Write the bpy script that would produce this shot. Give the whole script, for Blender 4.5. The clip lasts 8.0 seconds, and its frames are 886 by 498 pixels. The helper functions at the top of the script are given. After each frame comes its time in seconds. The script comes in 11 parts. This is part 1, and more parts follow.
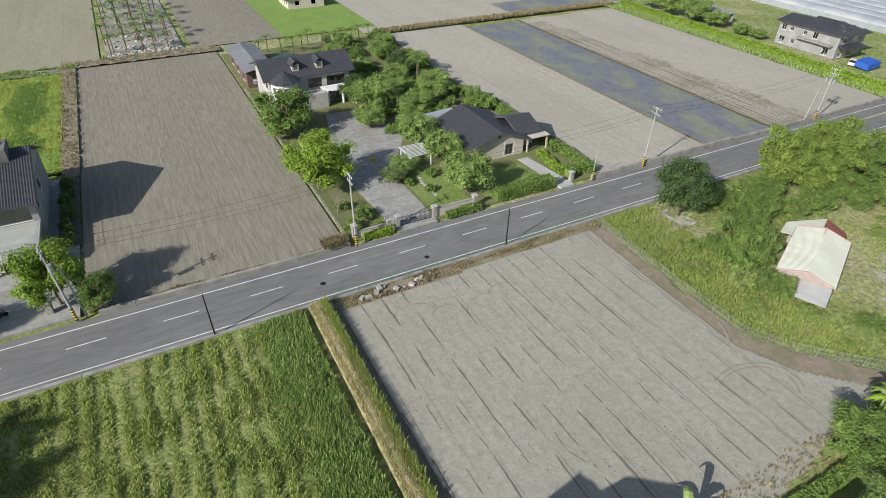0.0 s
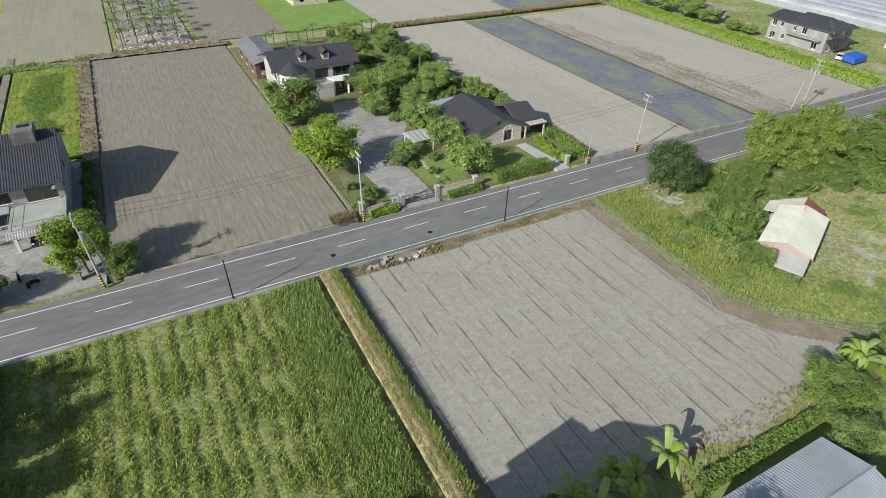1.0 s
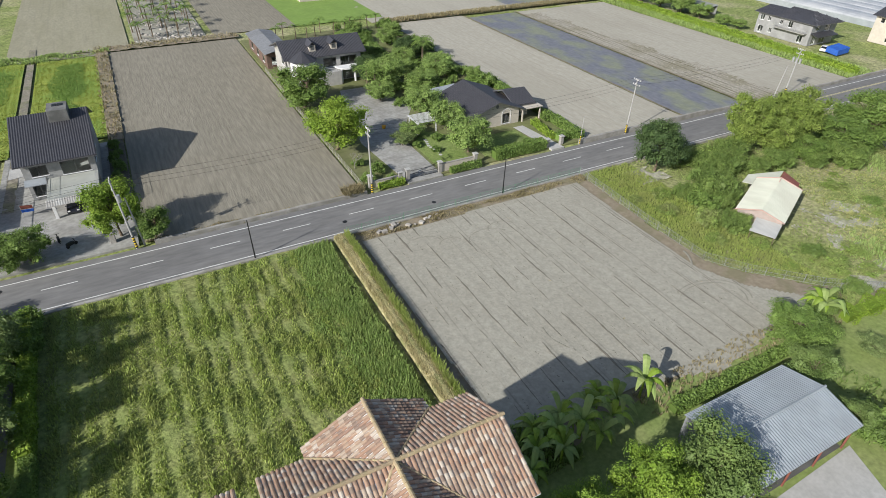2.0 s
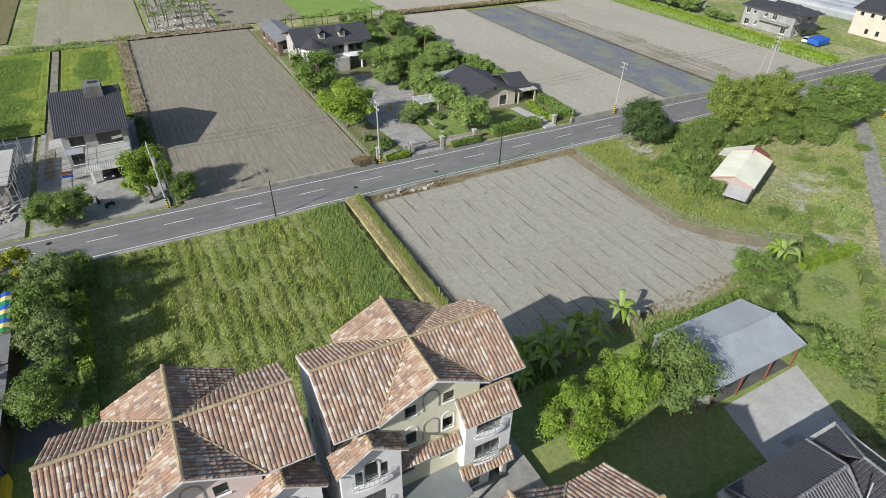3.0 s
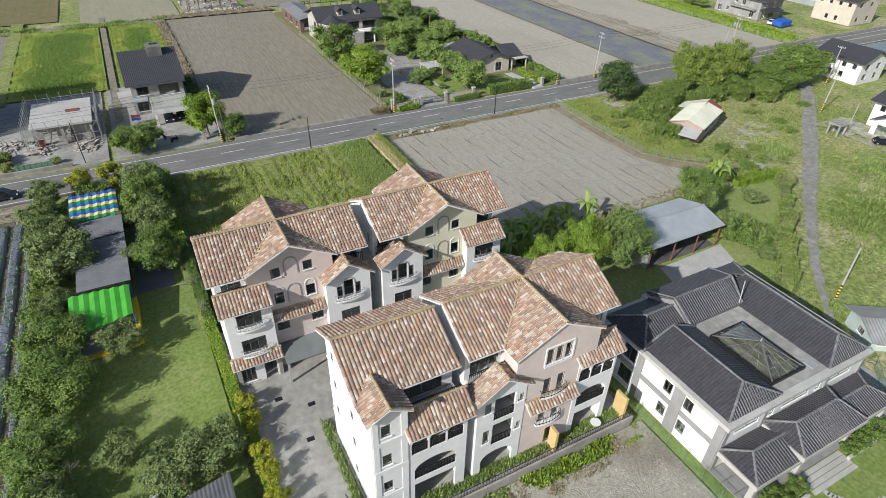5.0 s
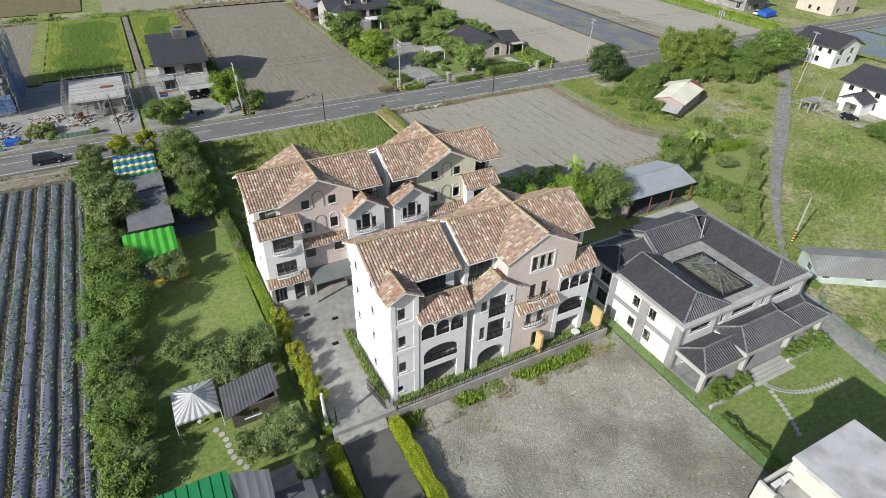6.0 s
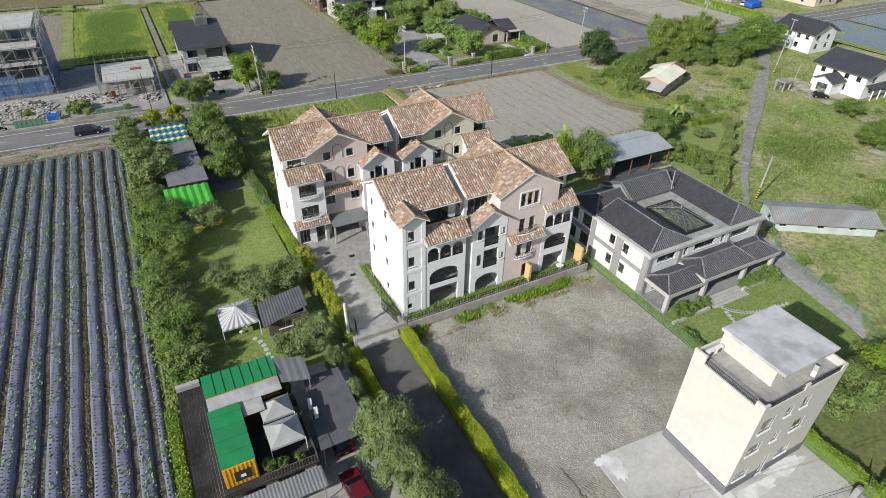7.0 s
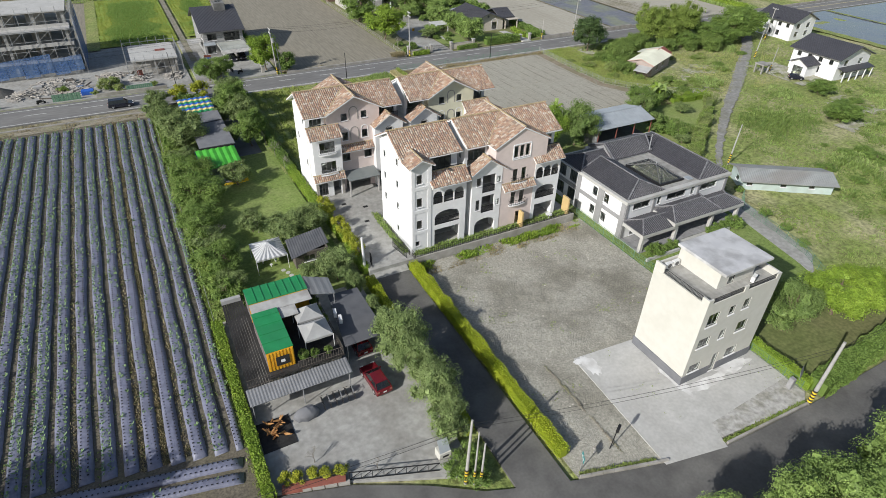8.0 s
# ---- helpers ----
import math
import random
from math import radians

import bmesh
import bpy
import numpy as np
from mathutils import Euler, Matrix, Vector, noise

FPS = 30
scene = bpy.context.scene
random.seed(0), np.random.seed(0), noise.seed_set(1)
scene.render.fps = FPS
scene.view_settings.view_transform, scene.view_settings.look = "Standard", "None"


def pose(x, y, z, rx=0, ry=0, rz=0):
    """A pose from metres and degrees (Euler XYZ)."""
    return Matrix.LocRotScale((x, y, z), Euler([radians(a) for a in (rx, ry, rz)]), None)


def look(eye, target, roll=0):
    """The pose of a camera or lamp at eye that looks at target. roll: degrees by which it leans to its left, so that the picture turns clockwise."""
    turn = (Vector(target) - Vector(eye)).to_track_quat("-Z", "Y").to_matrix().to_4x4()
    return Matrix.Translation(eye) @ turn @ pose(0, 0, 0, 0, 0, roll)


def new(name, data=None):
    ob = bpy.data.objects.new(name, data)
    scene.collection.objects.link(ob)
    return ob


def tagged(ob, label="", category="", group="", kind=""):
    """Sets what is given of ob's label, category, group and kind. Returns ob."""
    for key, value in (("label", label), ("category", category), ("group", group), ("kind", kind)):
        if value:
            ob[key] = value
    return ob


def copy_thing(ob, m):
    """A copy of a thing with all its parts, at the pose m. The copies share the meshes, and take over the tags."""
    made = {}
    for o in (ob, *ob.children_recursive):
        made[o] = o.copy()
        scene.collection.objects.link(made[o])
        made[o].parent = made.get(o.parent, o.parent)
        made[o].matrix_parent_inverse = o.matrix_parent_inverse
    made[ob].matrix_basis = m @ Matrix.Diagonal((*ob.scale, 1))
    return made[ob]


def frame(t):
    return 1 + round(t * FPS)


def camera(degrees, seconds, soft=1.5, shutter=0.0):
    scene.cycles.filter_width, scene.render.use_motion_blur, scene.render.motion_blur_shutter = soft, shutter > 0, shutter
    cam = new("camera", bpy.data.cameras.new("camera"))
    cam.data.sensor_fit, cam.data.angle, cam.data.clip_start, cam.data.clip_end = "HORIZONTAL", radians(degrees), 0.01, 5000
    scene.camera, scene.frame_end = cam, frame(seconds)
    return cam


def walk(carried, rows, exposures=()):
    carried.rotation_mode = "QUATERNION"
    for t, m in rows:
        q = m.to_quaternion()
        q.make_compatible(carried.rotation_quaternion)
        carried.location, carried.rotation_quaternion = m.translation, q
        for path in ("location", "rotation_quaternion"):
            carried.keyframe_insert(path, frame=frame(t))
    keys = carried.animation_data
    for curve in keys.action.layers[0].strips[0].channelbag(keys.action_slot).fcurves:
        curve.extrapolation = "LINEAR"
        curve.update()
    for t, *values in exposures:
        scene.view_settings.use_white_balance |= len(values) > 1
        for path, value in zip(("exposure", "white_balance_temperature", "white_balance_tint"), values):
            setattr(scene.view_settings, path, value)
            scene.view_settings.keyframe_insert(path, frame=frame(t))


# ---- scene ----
cam = camera(75.0, 8.0, soft=0.8)
METRES, EYE, TILT, LEAN, TURN = 87.85, 47.35, 0.0, 0.0, -29.6
PATH = [
    (0, (-0.671, -1.156, 46.435), (0.106, 0.273, 45.272), 1.1),
    (0.5, (-2.166, -3.52, 46.343), (-1.387, -2.09, 45.182), 1.1),
    (1, (-3.944, -6.355, 46.206), (-3.163, -4.924, 45.047), 1.2),
    (2.3, (-9.809, -16.302, 45.821), (-9.025, -14.866, 44.671), 1.2),
    (2.5, (-10.82, -18.043, 45.821), (-10.036, -16.608, 44.67), 1.3),
    (3, (-13.525, -22.849, 45.829), (-12.74, -21.412, 44.679), 1.3),
    (3.5, (-16.337, -27.811, 45.779), (-15.552, -26.374, 44.63), 1.5),
    (4, (-19.274, -32.816, 45.718), (-18.488, -31.379, 44.569), 1.5),
    (4.5, (-22.315, -37.9, 45.668), (-21.528, -36.463, 44.522), 1.5),
    (4.7, (-23.541, -39.97, 45.66), (-22.752, -38.533, 44.515), 1.5),
    (5.8, (-30.201, -51.675, 45.626), (-29.414, -50.237, 44.481), 1.5),
    (6, (-31.385, -53.823, 45.632), (-30.599, -52.385, 44.485), 1.5),
    (6.5, (-34.287, -59.227, 45.693), (-33.505, -57.788, 44.545), 1.4),
    (7, (-37.281, -64.717, 45.741), (-36.5, -63.277, 44.593), 1.3),
    (7.5, (-40.372, -70.104, 45.718), (-39.592, -68.665, 44.568), 1.3),
    (8, (-43.407, -75.357, 45.683), (-42.626, -73.92, 44.532), 1.5),
]
walk(cam, [(t, look(eye, target, roll)) for t, eye, target, roll in PATH], [(0.0, 0.13), (1.0, 0.15), (2.5, 0.19), (3.5, 0.20), (4.5, 0.15), (6.5, 0.10), (7.5, 0.07), (8.0, 0.07)])

# ---- world and sun ----
SUN_FROM = Vector((-0.816, -0.284, 0.505)).normalized()
world = bpy.data.worlds.new("sky")
scene.world = world
world.use_nodes = True
sky = world.node_tree.nodes.new("ShaderNodeTexSky")
sky.sky_type, sky.sun_disc = "NISHITA", False
sky.sun_elevation = math.asin(SUN_FROM.z)
sky.sun_rotation = math.atan2(SUN_FROM.x, SUN_FROM.y)
sky.air_density, sky.dust_density, sky.ozone_density = 1.0, 1.5, 1.0
world.node_tree.links.new(sky.outputs[0], world.node_tree.nodes["Background"].inputs[0])
world.node_tree.nodes["Background"].inputs[1].default_value = 0.100
sun = new("sun", bpy.data.lights.new("sun", "SUN"))
sun.data.energy, sun.data.angle, sun.data.color = 4.85, radians(0.55), (1.0, 0.982, 0.94)
sun.matrix_world = look(SUN_FROM * 100, (0, 0, 0))

# ---- materials ----
def col(c):
    return (c[0], c[1], c[2], 1.0)


def surf(name, c1, c2, scale=3.0, c3=None, big=0.15, amount=0.5, rough=0.85, bump=0.2, bscale=12.0, spread=0.0,
         metal=0.0, spec=0.3, tones=None, rows=None, through_light=0.0, stretch=(1, 1, 1), dist=0.03, thin=0.12, grit=None, ripple=None):
    """A procedural surface: two tones of grain, large stains of a third, a spread of value from piece to piece,
    tones: colours picked piece by piece; rows: (direction x or y, period, depth, colour) for tilled lines."""
    m = bpy.data.materials.new(name)
    m.use_nodes = True
    nt = m.node_tree
    N, Lk = nt.nodes, nt.links.new
    bsdf = N["Principled BSDF"]
    geo = N.new("ShaderNodeNewGeometry")
    mp = N.new("ShaderNodeMapping")
    mp.inputs["Scale"].default_value = stretch
    Lk(geo.outputs["Position"], mp.inputs[0])

    def noise_at(sc, detail=5.0):
        n = N.new("ShaderNodeTexNoise")
        n.inputs["Scale"].default_value, n.inputs["Detail"].default_value = sc, detail
        Lk(mp.outputs[0], n.inputs["Vector"])
        return n

    def ramp(src, lo, hi):
        r = N.new("ShaderNodeMapRange")
        r.inputs[1].default_value, r.inputs[2].default_value = lo, hi
        Lk(src, r.inputs[0])
        return r.outputs[0]

    def mix(fac, a, b, kind="MIX"):
        x = N.new("ShaderNodeMix")
        x.data_type, x.blend_type = "RGBA", kind
        for sock, v in ((x.inputs[0], fac), (x.inputs[6], a), (x.inputs[7], b)):
            if isinstance(v, (int, float)):
                sock.default_value = v
            elif isinstance(v, tuple):
                sock.default_value = col(v)
            else:
                Lk(v, sock)
        return x.outputs[2]

    base = mix(ramp(noise_at(scale).outputs[0], 0.35, 0.65), c1, c2)
    if tones or spread:
        info = N.new("ShaderNodeObjectInfo")
        add = N.new("ShaderNodeMath")
        add.operation = "ADD"
        Lk(info.outputs["Random"], add.inputs[0])
        Lk(geo.outputs["Random Per Island"], add.inputs[1])
        fr = N.new("ShaderNodeMath")
        fr.operation = "FRACT"
        Lk(add.outputs[0], fr.inputs[0])
        if tones:
            cr = N.new("ShaderNodeValToRGB")
            cr.color_ramp.interpolation = "CONSTANT"
            while len(cr.color_ramp.elements) < len(tones):
                cr.color_ramp.elements.new(0.5)
            at = 0.0
            for e, (share, c) in zip(cr.color_ramp.elements, tones):
                e.position, e.color = at, col(c)
                at += share
            Lk(fr.outputs[0], cr.inputs[0])
            base = mix(0.72, base, cr.outputs[0])
        if spread:
            mr = N.new("ShaderNodeMapRange")
            mr.inputs[3].default_value, mr.inputs[4].default_value = 1 - spread, 1 + spread
            Lk(fr.outputs[0], mr.inputs[0])
            hs = N.new("ShaderNodeHueSaturation")
            Lk(mr.outputs[0], hs.inputs["Value"])
            Lk(base, hs.inputs["Color"])
            base = hs.outputs[0]
    if c3:
        f = N.new("ShaderNodeMath")
        f.operation = "MULTIPLY"
        f.inputs[1].default_value = amount
        Lk(ramp(noise_at(big, 4.0).outputs[0], 0.45, 0.62), f.inputs[0])
        base = mix(f.outputs[0], base, c3)
    if grit:
        g = N.new("ShaderNodeMapRange")
        g.inputs[1].default_value, g.inputs[2].default_value = 0.3, 0.7
        g.inputs[3].default_value, g.inputs[4].default_value = 1 - grit[1], 1 + grit[1]
        Lk(noise_at(grit[0], 6.0).outputs[0], g.inputs[0])
        hv = N.new("ShaderNodeHueSaturation")
        Lk(g.outputs[0], hv.inputs["Value"])
        Lk(base, hv.inputs["Color"])
        base = hv.outputs[0]
    height = ramp(noise_at(bscale, 6.0).outputs[0], 0.2, 0.8)
    if rows:
        axis, period, depth, rc = rows
        w = N.new("ShaderNodeTexWave")
        w.wave_type, w.bands_direction = "BANDS", axis.upper()
        w.inputs["Scale"].default_value = 0.3142 / period
        w.inputs["Distortion"].default_value, w.inputs["Detail"].default_value = 0.5, 2.0
        w.inputs["Detail Scale"].default_value = 0.35
        Lk(geo.outputs["Position"], w.inputs["Vector"])
        f = N.new("ShaderNodeMath")
        f.operation = "MULTIPLY"
        Lk(ramp(w.outputs["Fac"], 1 - thin, 1.0), f.inputs[0])
        mr2 = N.new("ShaderNodeMapping")
        mr2.inputs["Scale"].default_value = (1.0, 0.07, 1) if axis == "x" else (0.07, 1.0, 1)
        Lk(geo.outputs["Position"], mr2.inputs[0])
        n2 = N.new("ShaderNodeTexNoise")
        n2.inputs["Scale"].default_value, n2.inputs["Detail"].default_value = 0.7, 6.0
        Lk(mr2.outputs[0], n2.inputs["Vector"])
        Lk(ramp(n2.outputs[0], 0.42, 0.66), f.inputs[1])
        f2 = N.new("ShaderNodeMath")
        f2.operation = "MULTIPLY"
        f2.inputs[1].default_value = depth
        Lk(f.outputs[0], f2.inputs[0])
        base = mix(f2.outputs[0], base, rc)
    if ripple:
        # curving wheel-marks: bands bent by broad noise, fading in and out
        period, depth = ripple
        n3 = N.new("ShaderNodeTexNoise")
        n3.inputs["Scale"].default_value, n3.inputs["Detail"].default_value = 0.16, 1.0
        Lk(geo.outputs["Position"], n3.inputs["Vector"])
        v3 = N.new("ShaderNodeVectorMath")
        v3.operation = "MULTIPLY_ADD"
        v3.inputs[1].default_value = (9, 9, 0)
        Lk(n3.outputs["Color"], v3.inputs[0])
        Lk(geo.outputs["Position"], v3.inputs[2])
        w3 = N.new("ShaderNodeTexWave")
        w3.inputs["Scale"].default_value = 0.3142 / period
        w3.inputs["Distortion"].default_value, w3.inputs["Detail"].default_value = 1.2, 3.0
        w3.inputs["Detail Scale"].default_value = 1.5
        Lk(v3.outputs[0], w3.inputs["Vector"])
        f3 = N.new("ShaderNodeMath")
        f3.operation = "MULTIPLY"
        Lk(ramp(noise_at(0.22, 3.0).outputs[0], 0.4, 0.58), f3.inputs[0])
        Lk(ramp(w3.outputs["Fac"], 0.35, 0.95), f3.inputs[1])
        f4 = N.new("ShaderNodeMath")
        f4.operation = "MULTIPLY"
        f4.inputs[1].default_value = depth
        Lk(f3.outputs[0], f4.inputs[0])
        base = mix(f4.outputs[0], base, tuple(0.5 * v for v in c1))
        h3 = N.new("ShaderNodeMath")
        h3.operation = "SUBTRACT"
        Lk(height, h3.inputs[0])
        Lk(f4.outputs[0], h3.inputs[1])
        height = h3.outputs[0]
    Lk(base, bsdf.inputs["Base Color"])
    bsdf.inputs["Roughness"].default_value = rough
    bsdf.inputs["Metallic"].default_value = metal
    bsdf.inputs["Specular IOR Level"].default_value = spec
    if bump:
        b = N.new("ShaderNodeBump")
        b.inputs["Strength"].default_value, b.inputs["Distance"].default_value = bump, dist
        Lk(height, b.inputs["Height"])
        Lk(b.outputs[0], bsdf.inputs["Normal"])
    if through_light:
        t = N.new("ShaderNodeBsdfTranslucent")
        Lk(base, t.inputs[0])
        ms = N.new("ShaderNodeMixShader")
        ms.inputs[0].default_value = through_light
        Lk(bsdf.outputs[0], ms.inputs[1])
        Lk(t.outputs[0], ms.inputs[2])
        Lk(ms.outputs[0], N["Material Output"].inputs[0])
    return m


def glass(name, tint, rough=0.03):
    m = bpy.data.materials.new(name)
    m.use_nodes = True
    b = m.node_tree.nodes["Principled BSDF"]
    b.inputs["Base Color"].default_value = col(tint)
    b.inputs["Transmission Weight"].default_value = 1.0
    b.inputs["Roughness"].default_value = rough
    b.inputs["IOR"].default_value = 1.45
    return m


M_SOIL = surf("dry_soil", (0.36, 0.337, 0.278), (0.415, 0.39, 0.327), 1.6, (0.325, 0.30, 0.243), 0.09, 0.5, 0.95, 0.6, 5.0, stretch=(1, 0.3, 1), rows=("x", 1.9, 0.3, (0.25, 0.225, 0.185)), thin=0.3)
M_FARSOIL = surf("pale_ploughed_soil", (0.275, 0.258, 0.183), (0.32, 0.30, 0.218), 1.6, (0.245, 0.232, 0.152), 0.09, 0.5, 0.95, 0.6, 5.0, stretch=(1, 0.3, 1), rows=("x", 1.9, 0.3, (0.2, 0.18, 0.14)), thin=0.3)
M_TILLED = surf("tilled_soil", (0.228, 0.208, 0.163), (0.265, 0.243, 0.194), 1.6, (0.212, 0.192, 0.148), 0.06, 0.5, 0.95, 0.6, 5.0,
                stretch=(1, 0.12, 1), rows=("x", 1.0, 0.4, (0.15, 0.132, 0.104)), thin=0.5, dist=0.05, grit=(2.4, 0.15))
M_BARE = surf("bare_soil", (0.315, 0.30, 0.249), (0.36, 0.343, 0.288), 1.2, (0.295, 0.275, 0.224), 0.07, 0.35, 0.95, 0.5, 4.0,
              rows=("x", 2.6, 0.66, (0.16, 0.14, 0.11)), thin=0.02, grit=(3.0, 0.1))
M_DAMP = surf("damp_soil", (0.115, 0.10, 0.078), (0.15, 0.132, 0.10), 1.5, (0.125, 0.115, 0.07), 0.35, 0.6, 0.9, 0.6, 4.0, grit=(5.0, 0.35))
M_EARTH = surf("earth_edge", (0.225, 0.187, 0.135), (0.285, 0.24, 0.175), 1.4, (0.18, 0.17, 0.095), 0.3, 0.6, 0.95, 0.6, 4.0)
M_GRAVEL = surf("gravel", (0.312, 0.298, 0.252), (0.38, 0.364, 0.312), 2.5, (0.205, 0.193, 0.155), 0.11, 0.85, 0.95, 0.9, 8.0, dist=0.05, grit=(4.0, 0.24), ripple=(0.27, 0.25))
M_MEADOW = surf("meadow", (0.18, 0.228, 0.064), (0.258, 0.29, 0.10), 0.6, (0.37, 0.345, 0.20), 0.07, 0.85, 0.95, 0.9, 2.5, dist=0.15, grit=(1.6, 0.42))
M_GRASSBED = surf("grass_bed", (0.185, 0.23, 0.065), (0.235, 0.275, 0.09), 0.9, (0.25, 0.25, 0.10), 0.16, 0.6, 0.95, 0.8, 3.0, dist=0.12, grit=(2.2, 0.35))
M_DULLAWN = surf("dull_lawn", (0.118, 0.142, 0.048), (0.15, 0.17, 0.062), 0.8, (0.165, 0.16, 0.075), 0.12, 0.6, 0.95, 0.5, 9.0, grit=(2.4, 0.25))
M_MOWN = surf("mown_lawn", (0.19, 0.245, 0.072), (0.225, 0.28, 0.09), 1.0, (0.26, 0.275, 0.12), 0.14, 0.5, 0.95, 0.5, 9.0, grit=(2.4, 0.2))
M_LAWN = surf("lawn", (0.15, 0.215, 0.052), (0.19, 0.25, 0.07), 1.2, (0.235, 0.265, 0.105), 0.15, 0.45, 0.95, 0.5, 9.0, grit=(2.8, 0.25))
M_RICE = surf("rice", (0.22, 0.285, 0.046), (0.28, 0.325, 0.063), 0.7, (0.17, 0.27, 0.05), 0.075, 0.8, 0.9, 0.9, 2.0, dist=0.2,
              rows=("x", 0.3, 0.3, (0.10, 0.15, 0.03)))
M_DRYGRASS = surf("dry_grass", (0.31, 0.275, 0.14), (0.38, 0.335, 0.185), 2.5, (0.15, 0.17, 0.06), 0.5, 0.75, 0.95, 0.8, 6.0, dist=0.08, grit=(3.0, 0.35))
M_ASPHALT = surf("asphalt", (0.155, 0.152, 0.148), (0.185, 0.182, 0.178), 0.6, (0.215, 0.21, 0.20), 0.2, 0.5, 0.9, 0.25, 25.0, stretch=(0.25, 1, 1), grit=(1.8, 0.14))
M_LANE = surf("lane_asphalt", (0.098, 0.095, 0.091), (0.12, 0.117, 0.112), 0.7, (0.185, 0.18, 0.168), 0.2, 0.5, 0.9, 0.25, 25.0, grit=(4.0, 0.08))
M_LINE = surf("road_paint", (0.62, 0.62, 0.60), (0.72, 0.72, 0.70), 4.0, (0.40, 0.40, 0.38), 1.2, 0.5, 0.7, 0.1, 20.0)
M_YLINE = surf("yellow_road_paint", (0.50, 0.44, 0.24), (0.58, 0.52, 0.30), 4.0, (0.38, 0.35, 0.24), 1.2, 0.5, 0.7, 0.1, 20.0)
M_CONC = surf("concrete", (0.30, 0.295, 0.275), (0.36, 0.355, 0.335), 0.9, (0.235, 0.225, 0.205), 0.22, 0.6, 0.88, 0.25, 14.0, grit=(1.6, 0.16))
M_CONC_NEW = surf("pale_concrete", (0.42, 0.415, 0.395), (0.48, 0.475, 0.455), 0.6, (0.36, 0.35, 0.33), 0.17, 0.4, 0.85, 0.2, 14.0, grit=(3.0, 0.08))
M_KERB = surf("kerb_concrete", (0.30, 0.285, 0.26), (0.37, 0.355, 0.33), 2.0, (0.19, 0.18, 0.15), 0.5, 0.6, 0.9, 0.3, 10.0)
M_WATER = surf("muddy_water", (0.12, 0.12, 0.125), (0.155, 0.153, 0.157), 0.4, (0.17, 0.175, 0.12), 0.12, 0.6, 0.16, 0.04, 3.0, spec=0.5)
M_MUD = surf("paddy_mud", (0.145, 0.147, 0.17), (0.19, 0.19, 0.207), 0.9, (0.235, 0.245, 0.155), 0.2, 0.85, 0.5, 0.3, 3.0, spec=0.5, stretch=(1, 0.55, 1), grit=(1.2, 0.14))
M_WHITE = surf("white_paint", (0.69, 0.694, 0.70), (0.735, 0.738, 0.742), 1.5, (0.61, 0.608, 0.598), 0.4, 0.4, 0.8, 0.06, 30.0)
M_CREAMWALL = surf("cream_paint", (0.525, 0.515, 0.47), (0.56, 0.55, 0.505), 1.5, (0.48, 0.47, 0.425), 0.35, 0.4, 0.8, 0.06, 30.0)
M_PINK = surf("pink_paint", (0.62, 0.53, 0.497), (0.66, 0.565, 0.532), 1.5, (0.565, 0.48, 0.45), 0.4, 0.4, 0.8, 0.06, 30.0)
M_YELLOWWALL = surf("pale_yellow_paint", (0.66, 0.635, 0.475), (0.70, 0.675, 0.515), 1.5, (0.60, 0.575, 0.43), 0.4, 0.4, 0.8, 0.06, 30.0)
M_OCHRE = surf("ochre_paint", (0.52, 0.38, 0.17), (0.57, 0.42, 0.20), 1.5, (0.44, 0.33, 0.16), 0.4, 0.4, 0.8, 0.06, 30.0)
M_GREYWALL = surf("grey_stone_paint", (0.36, 0.35, 0.335), (0.42, 0.41, 0.395), 1.5, (0.30, 0.29, 0.275), 0.4, 0.5, 0.85, 0.1, 20.0)
M_BEIGE = surf("beige_render", (0.50, 0.45, 0.38), (0.55, 0.50, 0.43), 1.5, (0.43, 0.39, 0.33), 0.4, 0.4, 0.85, 0.08, 25.0)
M_STONE = surf("stone_cladding", (0.30, 0.285, 0.26), (0.38, 0.36, 0.33), 3.0, (0.24, 0.225, 0.20), 0.8, 0.5, 0.85, 0.3, 12.0)
M_DARK = surf("dark_metal", (0.028, 0.028, 0.03), (0.04, 0.04, 0.042), 6.0, None, rough=0.45, bump=0.05, metal=0.5)
M_STEEL = surf("galvanised_steel", (0.42, 0.43, 0.44), (0.50, 0.51, 0.52), 5.0, (0.36, 0.34, 0.32), 1.0, 0.4, 0.5, 0.05, 20.0, metal=0.6)
M_FRAME = surf("window_frame_metal", (0.10, 0.10, 0.10), (0.14, 0.14, 0.14), 6.0, None, rough=0.5, bump=0.0)
M_WHITEMETAL = surf("white_metal", (0.68, 0.68, 0.67), (0.74, 0.74, 0.73), 4.0, (0.58, 0.57, 0.55), 0.8, 0.4, 0.5, 0.03, 20.0)
M_GLASS = glass("window_glass", (0.72, 0.78, 0.77))
M_CLEAR = glass("clear_glass", (0.75, 0.80, 0.80))
M_INSIDE = surf("room_inside", (0.52, 0.51, 0.49), (0.58, 0.57, 0.55), 1.0, None, rough=0.9, bump=0.0)
M_TILE = surf("terracotta_tile", (0.355, 0.235, 0.168), (0.42, 0.305, 0.228), 5.0, (0.29, 0.23, 0.18), 0.5, 0.35, 0.85, 0.2, 25.0,
              tones=((0.25, (0.355, 0.215, 0.148)), (0.21, (0.405, 0.29, 0.21)), (0.16, (0.26, 0.165, 0.125)), (0.15, (0.47, 0.39, 0.31)),
                     (0.12, (0.20, 0.15, 0.125)), (0.11, (0.57, 0.52, 0.45))))
